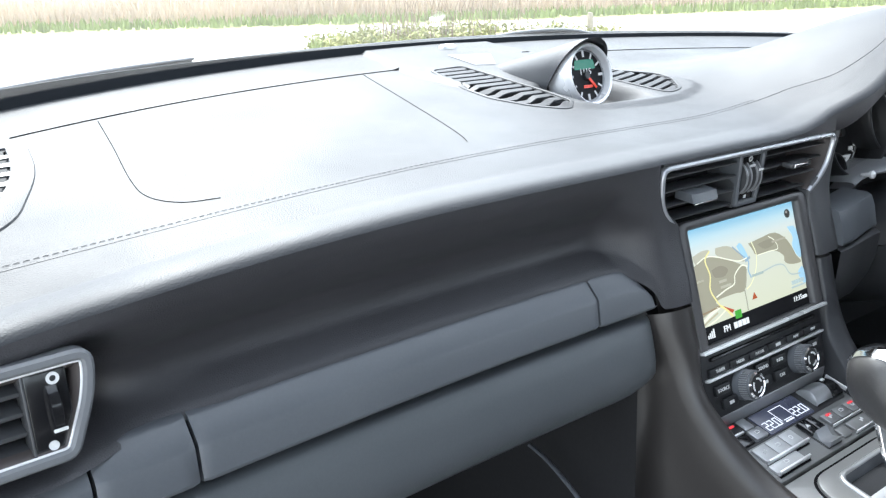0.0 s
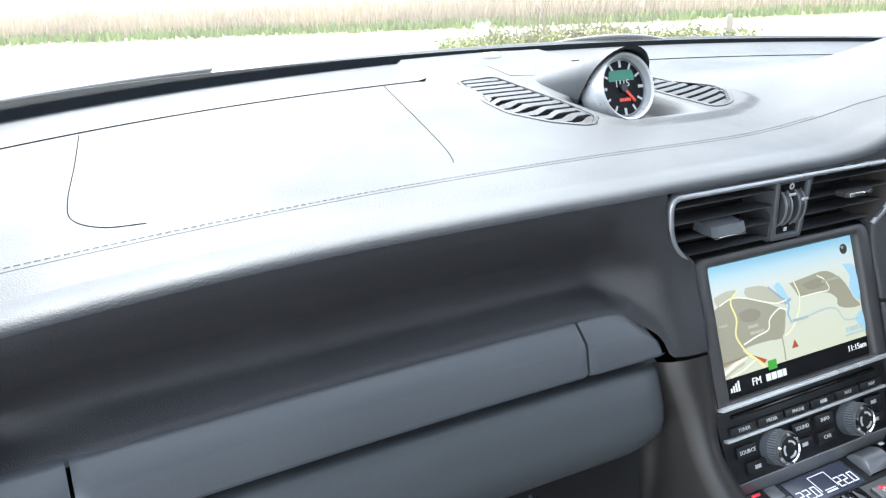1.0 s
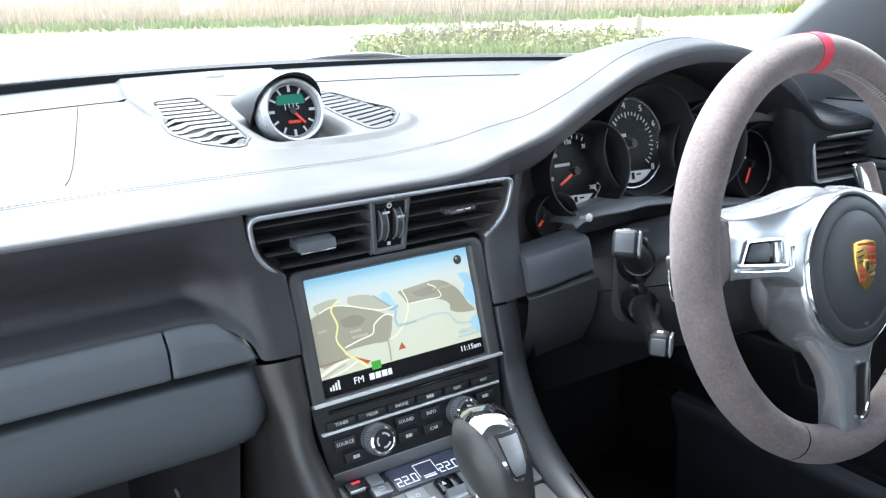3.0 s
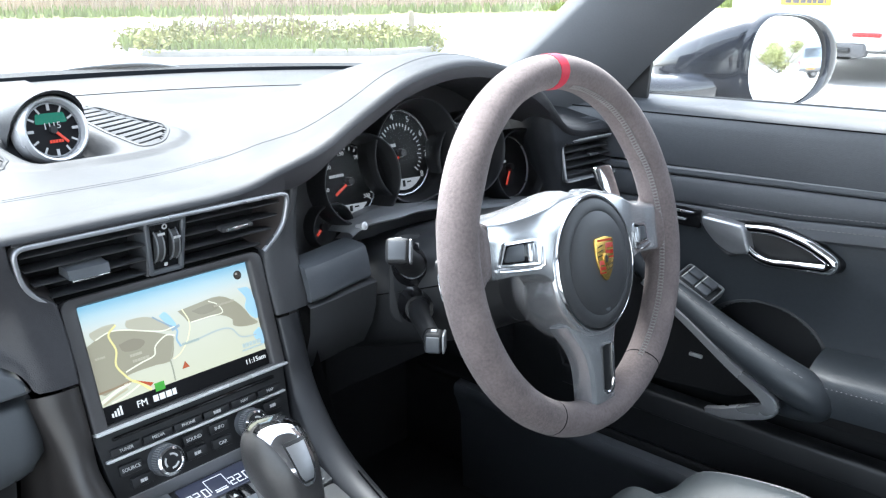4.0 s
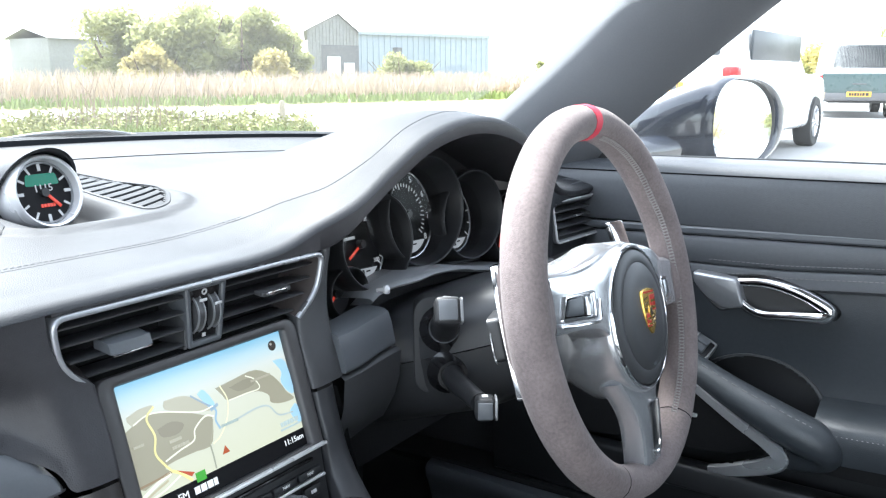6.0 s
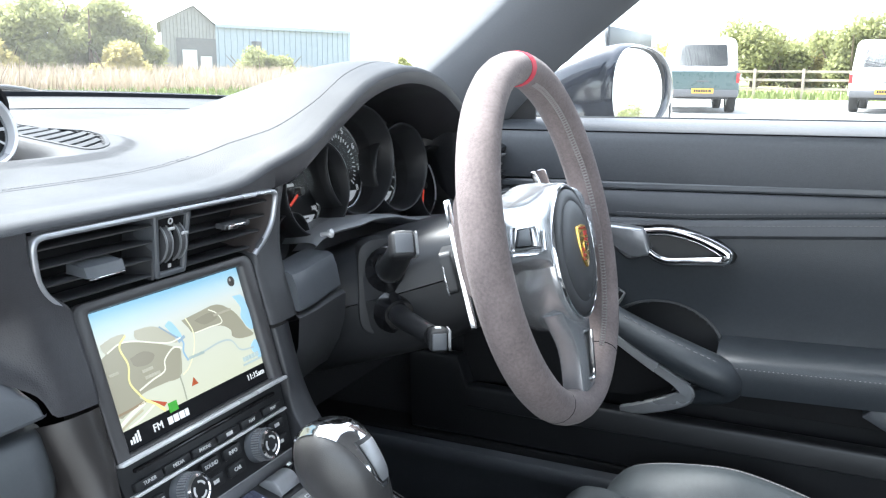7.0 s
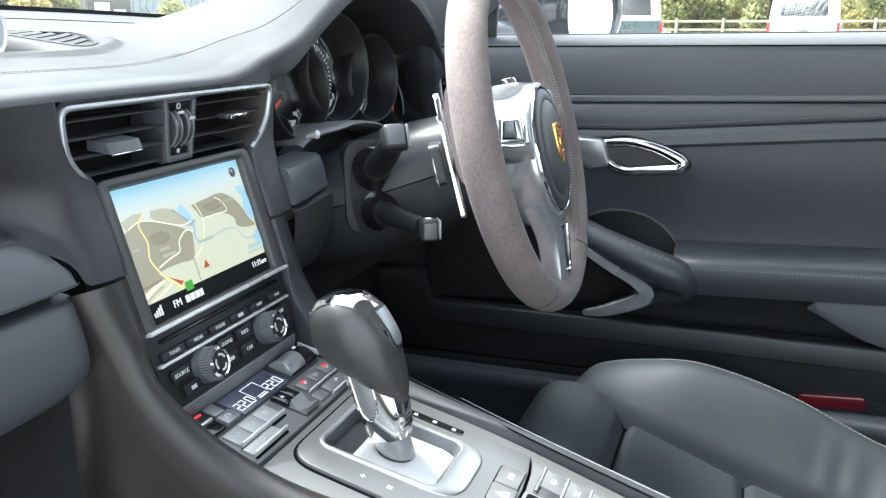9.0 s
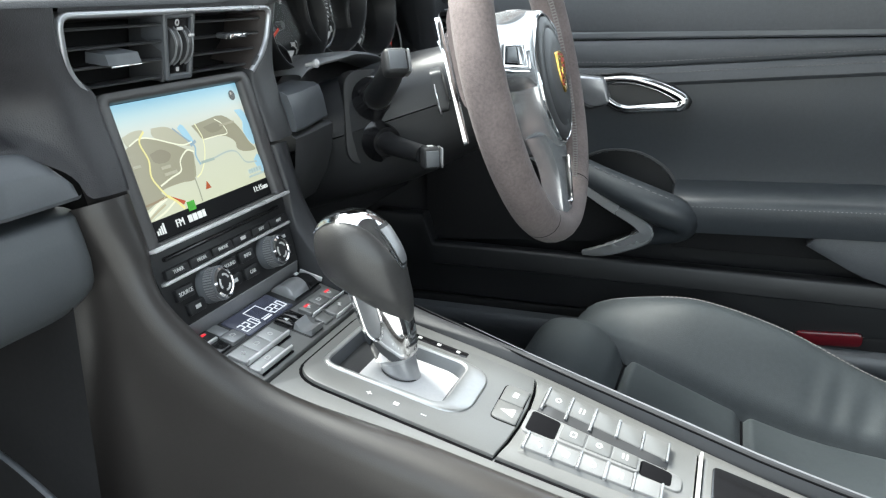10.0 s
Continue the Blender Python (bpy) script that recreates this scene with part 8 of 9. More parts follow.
tagged(part("ceiling", bm, LINING, None, "", 60), "grey cloth roof lining", "ceiling", kind="structure")
for s, nm in ((1, "window_driver"),):
    bm = BM()
    grid(bm, [[Vector((s * lerp(0.712, 0.575, v), lerp(lerp(0.06, -0.36, v), -1.15, u), lerp(0.862, 1.14, v))) for u in [i / 10 for i in range(11)]] for v in [j / 5 for j in range(6)]])
    w_ = tagged(part(nm, bm, PANE), "clear side window", "window", kind="structure")
    w_.visible_shadow = False
bm = BM()
grid(bm, [[Vector((lerp(-0.5, 0.5, i / 8), lerp(-1.25, -1.42, v), lerp(1.06, 0.98, v))) for i in range(9)] for v in (0, 0.5, 1)])
w_ = tagged(part("window_rear", bm, PANE), "clear rear window", "window", kind="structure")
w_.visible_shadow = False

# wipers on the scuttle
def wiper(points, label):
    t = thing("windscreen_wiper", label, "wiper", points[0], group="windscreen wipers")
    bm = BM()
    tube(bm, spline(points, 24), [curve([(0, 0.003), (0.5, 0.0045), (1, 0.003)], i / 23) for i in range(24)], 10, 0.6)
    # pale grey on the black arm paints in the sky's highlight
    part("wiper_arm", bm, COWL, t, "", 60)
    bm = BM()
    tube(bm, [Vector(p) + Vector((0, 0.006, -0.004)) for p in spline(points, 24)], 0.003, 8)
    part("wiper_blade", bm, BLACK, t, "", 60)


def scuttle_point(x, d, up):
    y, z = screen_base(x)
    return (x, y + d, z + up)


wiper([scuttle_point(lerp(-0.56, -0.30, k / 5), 0.030, 0.014) for k in range(6)], "black wiper resting on the passenger side of the scuttle")
wiper([(0.125, 0.492, 0.9035), (0.165, 0.480, 0.9085), (0.215, 0.468, 0.9105), (0.255, 0.462, 0.9085), (0.292, 0.455, 0.9020)], "black wiper resting on the middle of the scuttle")

# ---- outside ----
ASPHALT = mat("pale_dusty_tarmac", (0.30, 0.295, 0.285), 0.9, bump=0.5, scale=60, var=0.12, big=0.4)
GRASS = mat("dry_grass_ground", (0.20, 0.21, 0.085), 0.95, bump=0.6, scale=30, var=0.3, big=0.5)
BLADE = mat("grass_blades", (0.19, 0.23, 0.07), 0.8, var=0.4, big=2.0)
STRAW = mat("dry_straw_grass", (0.43, 0.345, 0.26), 0.9, var=0.28, big=0.35)
LEAF = mat("hedge_leaves", (0.225, 0.235, 0.10), 0.7, var=0.5, big=1.4)
LEAF2 = mat("yellow_leaves", (0.36, 0.31, 0.12), 0.7, var=0.5, big=1.4)
for m_, c_ in ((LEAF, (0.33, 0.34, 0.15, 1)), (LEAF2, (0.48, 0.42, 0.18, 1))):
    n_ = m_.node_tree.nodes
    o_ = next(n for n in n_ if n.type == "OUTPUT_MATERIAL")
    p_ = next(n for n in n_ if n.type == "BSDF_PRINCIPLED")
    t_, x_ = n_.new("ShaderNodeBsdfTranslucent"), n_.new("ShaderNodeMixShader")
    t_.inputs["Color"].default_value = c_
    x_.inputs[0].default_value = 0.5
    m_.node_tree.links.new(p_.outputs[0], x_.inputs[1])
    m_.node_tree.links.new(t_.outputs[0], x_.inputs[2])
    m_.node_tree.links.new(x_.outputs[0], o_.inputs[0])
DEADSTEM = mat("dead_stems_brown", (0.22, 0.16, 0.11), 0.9, var=0.3)
WEED = mat("ground_cover_leaves", (0.20, 0.20, 0.060), 0.75, var=0.45, big=1.1)
BARK = mat("bark", (0.12, 0.09, 0.06), 0.9, bump=0.6, scale=60)
TIMBER = mat("weathered_timber", (0.30, 0.26, 0.19), 0.85, bump=0.4, scale=80, var=0.2)
CLAD = mat("blue_grey_cladding", (0.27, 0.315, 0.37), 0.6, var=0.1, bump=0.3, scale=12)
CLAD2 = mat("grey_boards", (0.22, 0.22, 0.22), 0.8, var=0.15, bump=0.4, scale=14)
CLAD3 = mat("dark_weathered_boards", (0.12, 0.12, 0.125), 0.85, var=0.2, bump=0.4, scale=14)
DOORW = mat("pale_barn_door", (0.55, 0.55, 0.54), 0.7, var=0.08)
WHITEP = mat("white_car_paint", (0.78, 0.78, 0.77), 0.25, coat=0.8, var=0.04)
GREENP = mat("dark_green_paint", (0.035, 0.07, 0.07), 0.3, coat=0.7, var=0.06)
CARGLASS = mat("dark_car_glass", (0.055, 0.060, 0.065), 0.32, var=0.02, rvar=0.02, spec=0.28)
TYRE = mat("tyre_rubber", (0.02, 0.02, 0.02), 0.8, bump=0.2, scale=200)
ALLOY = mat("alloy_rim", (0.45, 0.45, 0.46), 0.3, metal=0.8)
TAIL = mat("tail_lamp", (0.45, 0.02, 0.02), 0.25)
PLATEY = mat("yellow_plate", (0.72, 0.40, 0.05), 0.5)
KERB = mat("kerb_stone", (0.32, 0.31, 0.29), 0.85, bump=0.4, scale=40)
GREYP = mat("grey_bumper", (0.10, 0.10, 0.105), 0.5, bump=0.2, scale=300)

bm = BM()
bmesh.ops.create_grid(bm, x_segments=40, y_segments=40, size=900)
tagged(part("ground", bm, ASPHALT), "pale dusty car park and road surface", "ground", kind="structure")


def verge_y(x):
    """Near edge of the grass verge across the road."""
    return curve([(-60, 40.0), (0, 32.5), (8, 28.6), (15, 24.2), (26, 19.8), (34, 17.2), (44, 16.5), (60, 17.0)], x)


bm = BM()
rr = []
for k in range(61):
    x = lerp(-60, 60, k / 60)
    y = verge_y(x)
    rr.append([(x, y + d, h) for d, h in ((0, -0.02), (0.2, 0.05), (2.0, 0.12), (6.0, 0.3), (20, 0.5), (120, 0.6))])
grid(bm, rr)
tagged(part("verge", bm, GRASS), "rough grass verge beyond the road", "verge", kind="structure")


def tufts(name, where, count, height, width, material, label, seed, category="grass"):
    """Blades as slim bent triangles, one mesh."""
    rnd = random.Random(seed)
    vs, fs = [], []
    for _ in range(count):
        x, y, z = where(rnd)
        h, w, a = height * rnd.uniform(0.5, 1.3), width * rnd.uniform(0.6, 1.4), rnd.uniform(0, math.pi)
        dx, dy = math.cos(a) * w, math.sin(a) * w
        lx, ly = rnd.uniform(-0.35, 0.35) * h, rnd.uniform(-0.35, 0.35) * h
        i = len(vs)
        vs += [(x - dx, y - dy, z - 0.02), (x + dx, y + dy, z - 0.02), (x + dx * 0.6 + lx * 0.4, y + dy * 0.6 + ly * 0.4, z + h * 0.6), (x - dx * 0.6 + lx * 0.4, y - dy * 0.6 + ly * 0.4, z + h * 0.6), (x + lx, y + ly, z + h)]
        fs += [(i, i + 1, i + 2, i + 3), (i + 3, i + 2, i + 4)]
    me = bpy.data.meshes.new(name)
    me.from_pydata(vs, [], fs)
    me.materials.append(material)
    return tagged(link(new(name, me), None), label, category, kind="stuff")


def on_verge(d0, d1, x0=-25, x1=48):
    def f(rnd):
        x = rnd.uniform(x0, x1)
        d = d0 + (d1 - d0) * rnd.random() ** 1.3
        return x, verge_y(x) + d, 0.06 + 0.03 * d
    return f


tufts("verge_grass", on_verge(0.1, 4.0), 9000, 0.28, 0.05, BLADE, "short green grass along the road edge", 1)
tufts("tall_grass", on_verge(1.8, 14.0), 30000, 0.80, 0.035, STRAW, "tall dry straw coloured grass on the bank", 2)


def leafy(name, clumps, leaf, per, size, material, label, category, kind="", parent=None):
    """A crown of small leaf cards round several clump centres, one mesh."""
    rnd = random.Random(sum(ord(c) for c in name) + len(clumps) + int(abs(clumps[0][0]) * 100))
    vs, fs = [], []
    for cx, cy, cz, r in clumps:
        for _ in range(per):
            d = Vector((rnd.gauss(0, 1), rnd.gauss(0, 1), rnd.gauss(0, 1))).normalized() * r * rnd.uniform(0.35, 1.08)
            p = Vector((cx, cy, cz)) + Vector((d.x, d.y, d.z * 0.85))
            if p.z < 0.02:
                continue
            a, b = Vector((rnd.gauss(0, 1), rnd.gauss(0, 1), rnd.gauss(0, 1))).normalized(), Vector((rnd.gauss(0, 1), rnd.gauss(0, 1), rnd.gauss(0, 1))).normalized()
            a, b = a * leaf * rnd.uniform(0.6, 1.3), (a.cross(b)).normalized() * leaf * 0.5
            i = len(vs)
            vs += [p - a, p + b, p + a, p - b]
            fs.append((i, i + 1, i + 2, i + 3))
    me = bpy.data.meshes.new(name)
    me.from_pydata([tuple(v) for v in vs], [], fs)
    me.materials.append(material)
    ob = link(new(name, me), parent)
    return tagged(ob, label, category, kind=kind) if label else ob


def polar(az, dist):
    return -0.45 + dist * math.sin(radians(az)), -0.40 + dist * math.cos(radians(az))


def bush(az, dist, width, height, material, label, seed, leaf=0.10, per=260, n=9, name="bush"):
    x, y = polar(az, dist)
    t = thing(name, label, name.replace("_", " "), (x, y, 0), group="trees of the hedge" if name == "hedge_tree" else "")
    rnd = random.Random(seed)
    bm = BM()
    for k in range(4):
        a = rnd.uniform(0, 6.28)
        tube(bm, spline([(x, y, 0), (x + 0.2 * width * math.cos(a), y + 0.2 * width * math.sin(a), height * 0.35), (x + 0.36 * width * math.cos(a), y + 0.36 * width * math.sin(a), height * 0.75)], 6), [0.05 * height / 2, 0.04 * height / 2, 0.035 * height / 2, 0.03 * height / 2, 0.02 * height / 2, 0.01 * height / 2], 6)
    part("trunk", bm, BARK, t)
    cl = []
    for k in range(n):
        a, rr_ = rnd.uniform(0, 6.28), rnd.uniform(0, 0.34) * width
        h = rnd.uniform(0.25, 0.80) * height
        cl.append((x + rr_ * math.cos(a), y + rr_ * math.sin(a), h, rnd.uniform(0.14, 0.24) * min(width, height * 1.2)))
    leafy("crown", cl, leaf, per, 1, material, "", "", parent=t)
    return t


# planted island in the middle of the car park
ISL = rounded([(7.3, 14.4, 1.0), (5.9, 11.4, 0.8), (8.9, 8.5, 0.8), (10.5, 9.1, 0.8), (11.2, 11.4, 1.0), (9.4, 14.4, 1.0)], 0.8, 6)
bm = BM()
hoop(bm, ISL, 0.14, 0.0, 0.10, 0.02)
tagged(part("kerb", bm, KERB), "low stone kerb round the planted island", "kerb", kind="structure")
bm = BM()
plate(bm, inset([Vector(p) for p in ISL], 0.13), 0.0, 0.07, 0.01)
tagged(part("planting_bed", bm, GRASS), "soil bed with weeds", "flower bed", kind="structure")


def in_island(rnd):
    while True:
        x, y = rnd.uniform(5.6, 11.4), rnd.uniform(8.4, 14.6)
        inside = False
        n = len(ISL)
        for i in range(n):
            a, b = ISL[i - 1], ISL[i]
            if (a.y > y) != (b.y > y) and x < (b.x - a.x) * (y - a.y) / (b.y - a.y) + a.x:
                inside = not inside
        if inside:
            return x, y, 0.07


tufts("island_weeds", in_island, 6000, 0.16, 0.02, BLADE, "low green weeds in the island bed", 5, "weeds")
_r = random.Random(11)
leafy("island_plants", [(*in_island(_r)[:2], _r.uniform(0.08, 0.24), _r.uniform(0.18, 0.36)) for _ in range(90)], 0.045, 130, 1, WEED, "low yellow green ground cover plants", "plants", "stuff")
tufts("dead_stems", lambda r: (lambda p: (p[0] * 0.5 + 4.3, p[1] * 0.5 + 5.9, 0.1))(in_island(r)), 120, 0.95, 0.009, DEADSTEM, "dead brown plant stems in the bed", 6, "stems")
bm = BM()
lathe(bm, [(0.06, 0), (0.06, 0.45), (0.04, 0.52), (0.0001, 0.53)], Matrix.Translation((10.7, 10.3, 0.05)), 12)
tagged(part("bollard", bm, TIMBER), "short weathered timber bollard at the bed's edge", "bollard")

# barn beyond the verge
barn = thing("barn", "grey timber barn with a long blue grey clad side", "barn", (*polar(50, 60), 0))


def wall_at(az, dist):
    return Vector((*polar(az, dist), 0))


A, B_, C = wall_at(47.75, 58), wall_at(51.05, 60), wall_at(59.6, 66.5)
HA, HP, HB, HC = 4.05, 5.1, 3.95, 3.95
back = (wall_at(47.75, 74) - wall_at(47.75, 58))
bm = BM()
peak = A.lerp(B_, 0.60)
poly = [A, B_, B_ + Vector((0, 0, HB)), peak + Vector((0, 0, HP)), A + Vector((0, 0, HA))]
bm.faces.new([bm.verts.new(p) for p in poly])
r_ = bmesh.ops.extrude_face_region(bm, geom=bm.faces[:])
bmesh.ops.translate(bm, verts=[v for v in r_["geom"] if isinstance(v, bmesh.types.BMVert)], vec=back)
part("gable_house", bm, CLAD2, barn, "grey boarded gable end", 20)
fore = -back.normalized()
dn = (A - B_).normalized()
for k in range(15):
    c = B_ + dn * ((A - B_).length * (k + 0.5) / 15) + fore * 0.02
    top = min(HP, lerp(HB, HP, min(1.0, (k + 0.5) / 6)) if k < 6 else lerp(HP, HA, (k - 5.5) / 9)) - 0.15
    bm = BM()
    box(bm, (0, 0, top / 2), (0.05, 0.05, top), 0, Matrix.Translation(c) @ pose(0, 0, 0, 0, 0, math.degrees(math.atan2(dn.y, dn.x))))
    part("batten", bm, CLAD2, barn)
bm = BM()
q = [B_, B_ + dn * (A - B_).length * 0.74]
bm.faces.new([bm.verts.new(p + fore * 0.06 + Vector((0, 0, h))) for p, h in ((q[0], 0.0), (q[1], 0.0), (q[1], 3.1), (q[0], 3.1))])
part("lower_boarding", bm, CLAD3, barn, "dark weathered lower boarding")
for x0, w_, z0, z1, nm in ((1.45, 1.05, 0.35, 2.35, "barn_door"), (0.35, 0.85, 0.75, 1.95, "barn_hatch"), (2.45, 0.55, 0.0, 0.62, "barn_hatch")):
    bm = BM()
    m_ = Matrix.Translation(B_ + fore * 0.10) @ Matrix(((dn.x, -fore.x, 0, 0), (dn.y, -fore.y, 0, 0), (0, 0, 1, 0), (0, 0, 0, 1)))
    box(bm, (x0 + w_ / 2, 0, (z0 + z1) / 2), (w_, 0.06, z1 - z0), 0.02, m_)
    part(nm, bm, DOORW, barn, "pale painted barn door" if nm == "barn_door" else "")
bm = BM()
p = B_.lerp(C, 0.27) + fore * 0.06
box(bm, (p.x, p.y, 2.65), (0.55, 0.55, 0.75), 0.02)
part("barn_window", bm, CLAD3, barn, "small dark window")
bm = BM()
side = (C - B_)
q = [B_, C, C + Vector((0, 0, HC)), B_ + Vector((0, 0, HB))]
bm.faces.new([bm.verts.new(p) for p in q])
r_ = bmesh.ops.extrude_face_region(bm, geom=bm.faces[:])
bmesh.ops.translate(bm, verts=[v for v in r_["geom"] if isinstance(v, bmesh.types.BMVert)], vec=back * 0.8)
part("long_wing", bm, CLAD, barn, "long blue grey sheet clad wing", 20)
for k in range(24):
    u = (k + 0.5) / 24
    p = B_.lerp(C, u) - back.normalized() * 0.03
    bm = BM()
    box(bm, (p.x, p.y, HB / 2), (0.09, 0.06, HB - 0.1), 0)
    part("rib", bm, CLAD, barn)
bm = BM()
p, q = B_ + Vector((0, 0, HB)), C + Vector((0, 0, HC))
grid(bm, [[p - back.normalized() * 0.3 + Vector((0, 0, -0.1)), q - back.normalized() * 0.3 + Vector((0, 0, -0.1))], [p - back.normalized() * 0.3 + Vector((0, 0, 0.12)), q - back.normalized() * 0.3 + Vector((0, 0, 0.12))], [p + back * 0.4 + Vector((0, 0, 0.6)), q + back * 0.4 + Vector((0, 0, 0.6))]])
part("roof", bm, CLAD, barn, "", 20)
for s, e0 in ((0, A), (1, B_)):
    bm = BM()
    h = HA if s == 0 else HB
    lip = (e0 - peak).normalized() * 0.3
    a0, a1 = peak + Vector((0, 0, HP + 0.06)), e0 + lip + Vector((0, 0, h - 0.12))
    grid(bm, [[a0 - back.normalized() * 0.3, a0 + back], [a1 - back.normalized() * 0.3, a1 + back]])
    part("roof", bm, CLAD2, barn, "", 20)
shed = thing("shed", "low grey farm shed half hidden by bushes", "shed", (*polar(34, 70), 0))
bm = BM()
x, y = polar(33.5, 72)
box(bm, (x, y, 1.9), (7, 5, 3.8), 0.05, None)
part("wall", bm, CLAD2, shed)
bm = BM()
grid(bm, [[(x - 3.8, y - 2.9, 3.75), (x + 3.8, y - 2.9, 3.75)], [(x - 3.8, y, 4.5), (x + 3.8, y, 4.5)], [(x - 3.8, y + 2.9, 3.75), (x + 3.8, y + 2.9, 3.75)]])
part("roof", bm, CLAD2, shed)

# bushes and trees
for k, (az, d, w, h, m_) in enumerate(((36.5, 46, 5.0, 4.6, LEAF), (40.0, 44, 5.5, 5.2, LEAF), (43.5, 45, 5.0, 5.0, LEAF), (46.2, 46, 3.6, 3.9, LEAF), (38, 42, 3.4, 2.6, LEAF2), (45, 42, 3.0, 2.4, LEAF2))):
    bush(az, d, w, h, m_, "tall green bush in front of the barn" if h > 3 else "yellowing shrub on the bank", 40 + k, 0.15, 520, 17)
bush(54.0, 50, 6.0, 2.5, LEAF, "round dark green bush by the barn wall", 60, 0.12, 520, 13)
bush(59.6, 50, 2.2, 1.5, LEAF2, "small yellowing shrub on the bank", 61, 0.10, 260, 6)
bush(63.3, 95, 3.2, 2.9, LEAF, "small green tree far beyond the road", 62, 0.2, 200, 6, "tree")
rh = random.Random(5)
for k in range(26):
    az = lerp(77.5, 108, k / 25) + rh.uniform(-0.5, 0.5)
    h = rh.uniform(2.6, 4.2) * (0.72 if az < 80 else 1.0)
    bush(az, rh.uniform(45, 52), rh.uniform(3.2, 4.6), h, LEAF if rh.random() < 0.6 else LEAF2, "tall overgrown hedge tree behind the fence" , 100 + k, 0.15, 360, 12, "hedge_tree")

for k in range(8):
    bush(lerp(138, 172, k / 7), 92 + 6 * (k % 3), 8.0, 3.6 + 1.2 * (k % 3), LEAF if k % 2 else LEAF2, "green hedge tree behind the car park", 200 + k, 0.16, 260, 8, "hedge_tree")

# post and rail fence
fence = thing("fence", "weathered timber post and rail fence along the car park", "fence", (*polar(88, 38), 0))
fa, fb = Vector((*polar(80, 39), 0)), Vector((*polar(108, 39), 0))
run = (fb - fa)
np_ = 11
post = None
bm = BM()
box(bm, (0, 0, 0.62), (0.11, 0.11, 1.24), 0.01)
pm = finish(bm, "post", TIMBER)
bm = BM()
L_ = run.length / (np_ - 1)
box(bm, (L_ / 2, 0, 0), (L_, 0.04, 0.10), 0.006)
rm = finish(bm, "rail", TIMBER)
ang = math.degrees(math.atan2(run.y, run.x))
for k in range(np_):
    p = fa + run * (k / (np_ - 1))
    piece("post", pm, fence, Matrix.Translation(p) @ pose(0, 0, 0, 0, 0, ang))
    if k < np_ - 1:
        for z in (0.42, 0.78, 1.12):
            piece("rail", rm, fence, Matrix.Translation(p + Vector((0, 0, z))) @ pose(0, 0, 0, 0, 0, ang) @ Matrix.Translation((0, 0.07, 0)))
out_ = Vector((run.y, -run.x, 0)).normalized()
out_ = out_ if out_.x > 0 else -out_
bm = BM()
grid(bm, [[tuple(fa + run * u + out_ * d + Vector((0, 0, h))) for d, h in ((0.3, 0.0), (0.8, 0.05), (3, 0.15), (12, 0.4), (40, 0.6))] for u in (-0.3, 0.0, 0.25, 0.5, 0.75, 1.0, 1.3)])
tagged(part("verge_side", bm, GRASS), "rough grass behind the fence", "verge", kind="structure")
tufts("fence_grass", lambda r: (lambda u: (fa.x + run.x * u + r.uniform(-0.5, 2.5), fa.y + run.y * u, 0.0))(r.random()), 2500, 0.35, 0.05, BLADE, "grass under the fence", 9)


def wheel_at(parent, m, r=0.34, w=0.22):
    bm = BM()
    mm_ = m @ pose(0, 0, 0, 0, 90, 0)
    lathe(bm, [(r * 0.62, -w / 2), (r * 0.94, -w / 2), (r, -w * 0.36), (r, w * 0.36), (r * 0.94, w / 2), (r * 0.66, w / 2), (r * 0.66, -w / 2)], mm_, 28, ring=True)
    wh = part("wheel", bm, TYRE, parent)
    bm = BM()
    lathe(bm, [(0.0001, w * 0.30), (r * 0.15, w * 0.32), (r * 0.55, w * 0.40), (r * 0.63, w * 0.46), (r * 0.64, -w * 0.4), (0.0001, -w * 0.4)], mm_, 24)
    part("rim", bm, ALLOY, wh)
    bm = BM()
    for k in range(5):
        box(bm, (r * 0.36, 0, w * 0.44), (r * 0.5, r * 0.10, w * 0.1), 0.005, mm_ @ pose(0, 0, 0, 0, 0, 72 * k))
    part("spokes", bm, ALLOY, wh)


def body_loft(bm, rings, m):
    grid(bm, [[m @ Vector(p) for p in r] for r in rings], wrap=True, cap=True)


def section(y, w, z0, z1, r, tuck=0.0, n=5):
    """A rounded upright section of a vehicle at length y."""
    o = rounded([(-w, z0, r), (w, z0, r), (w - tuck, z1, r), (-(w - tuck), z1, r)], r, n)
    return [(p.x, y, p.y) for p in o]


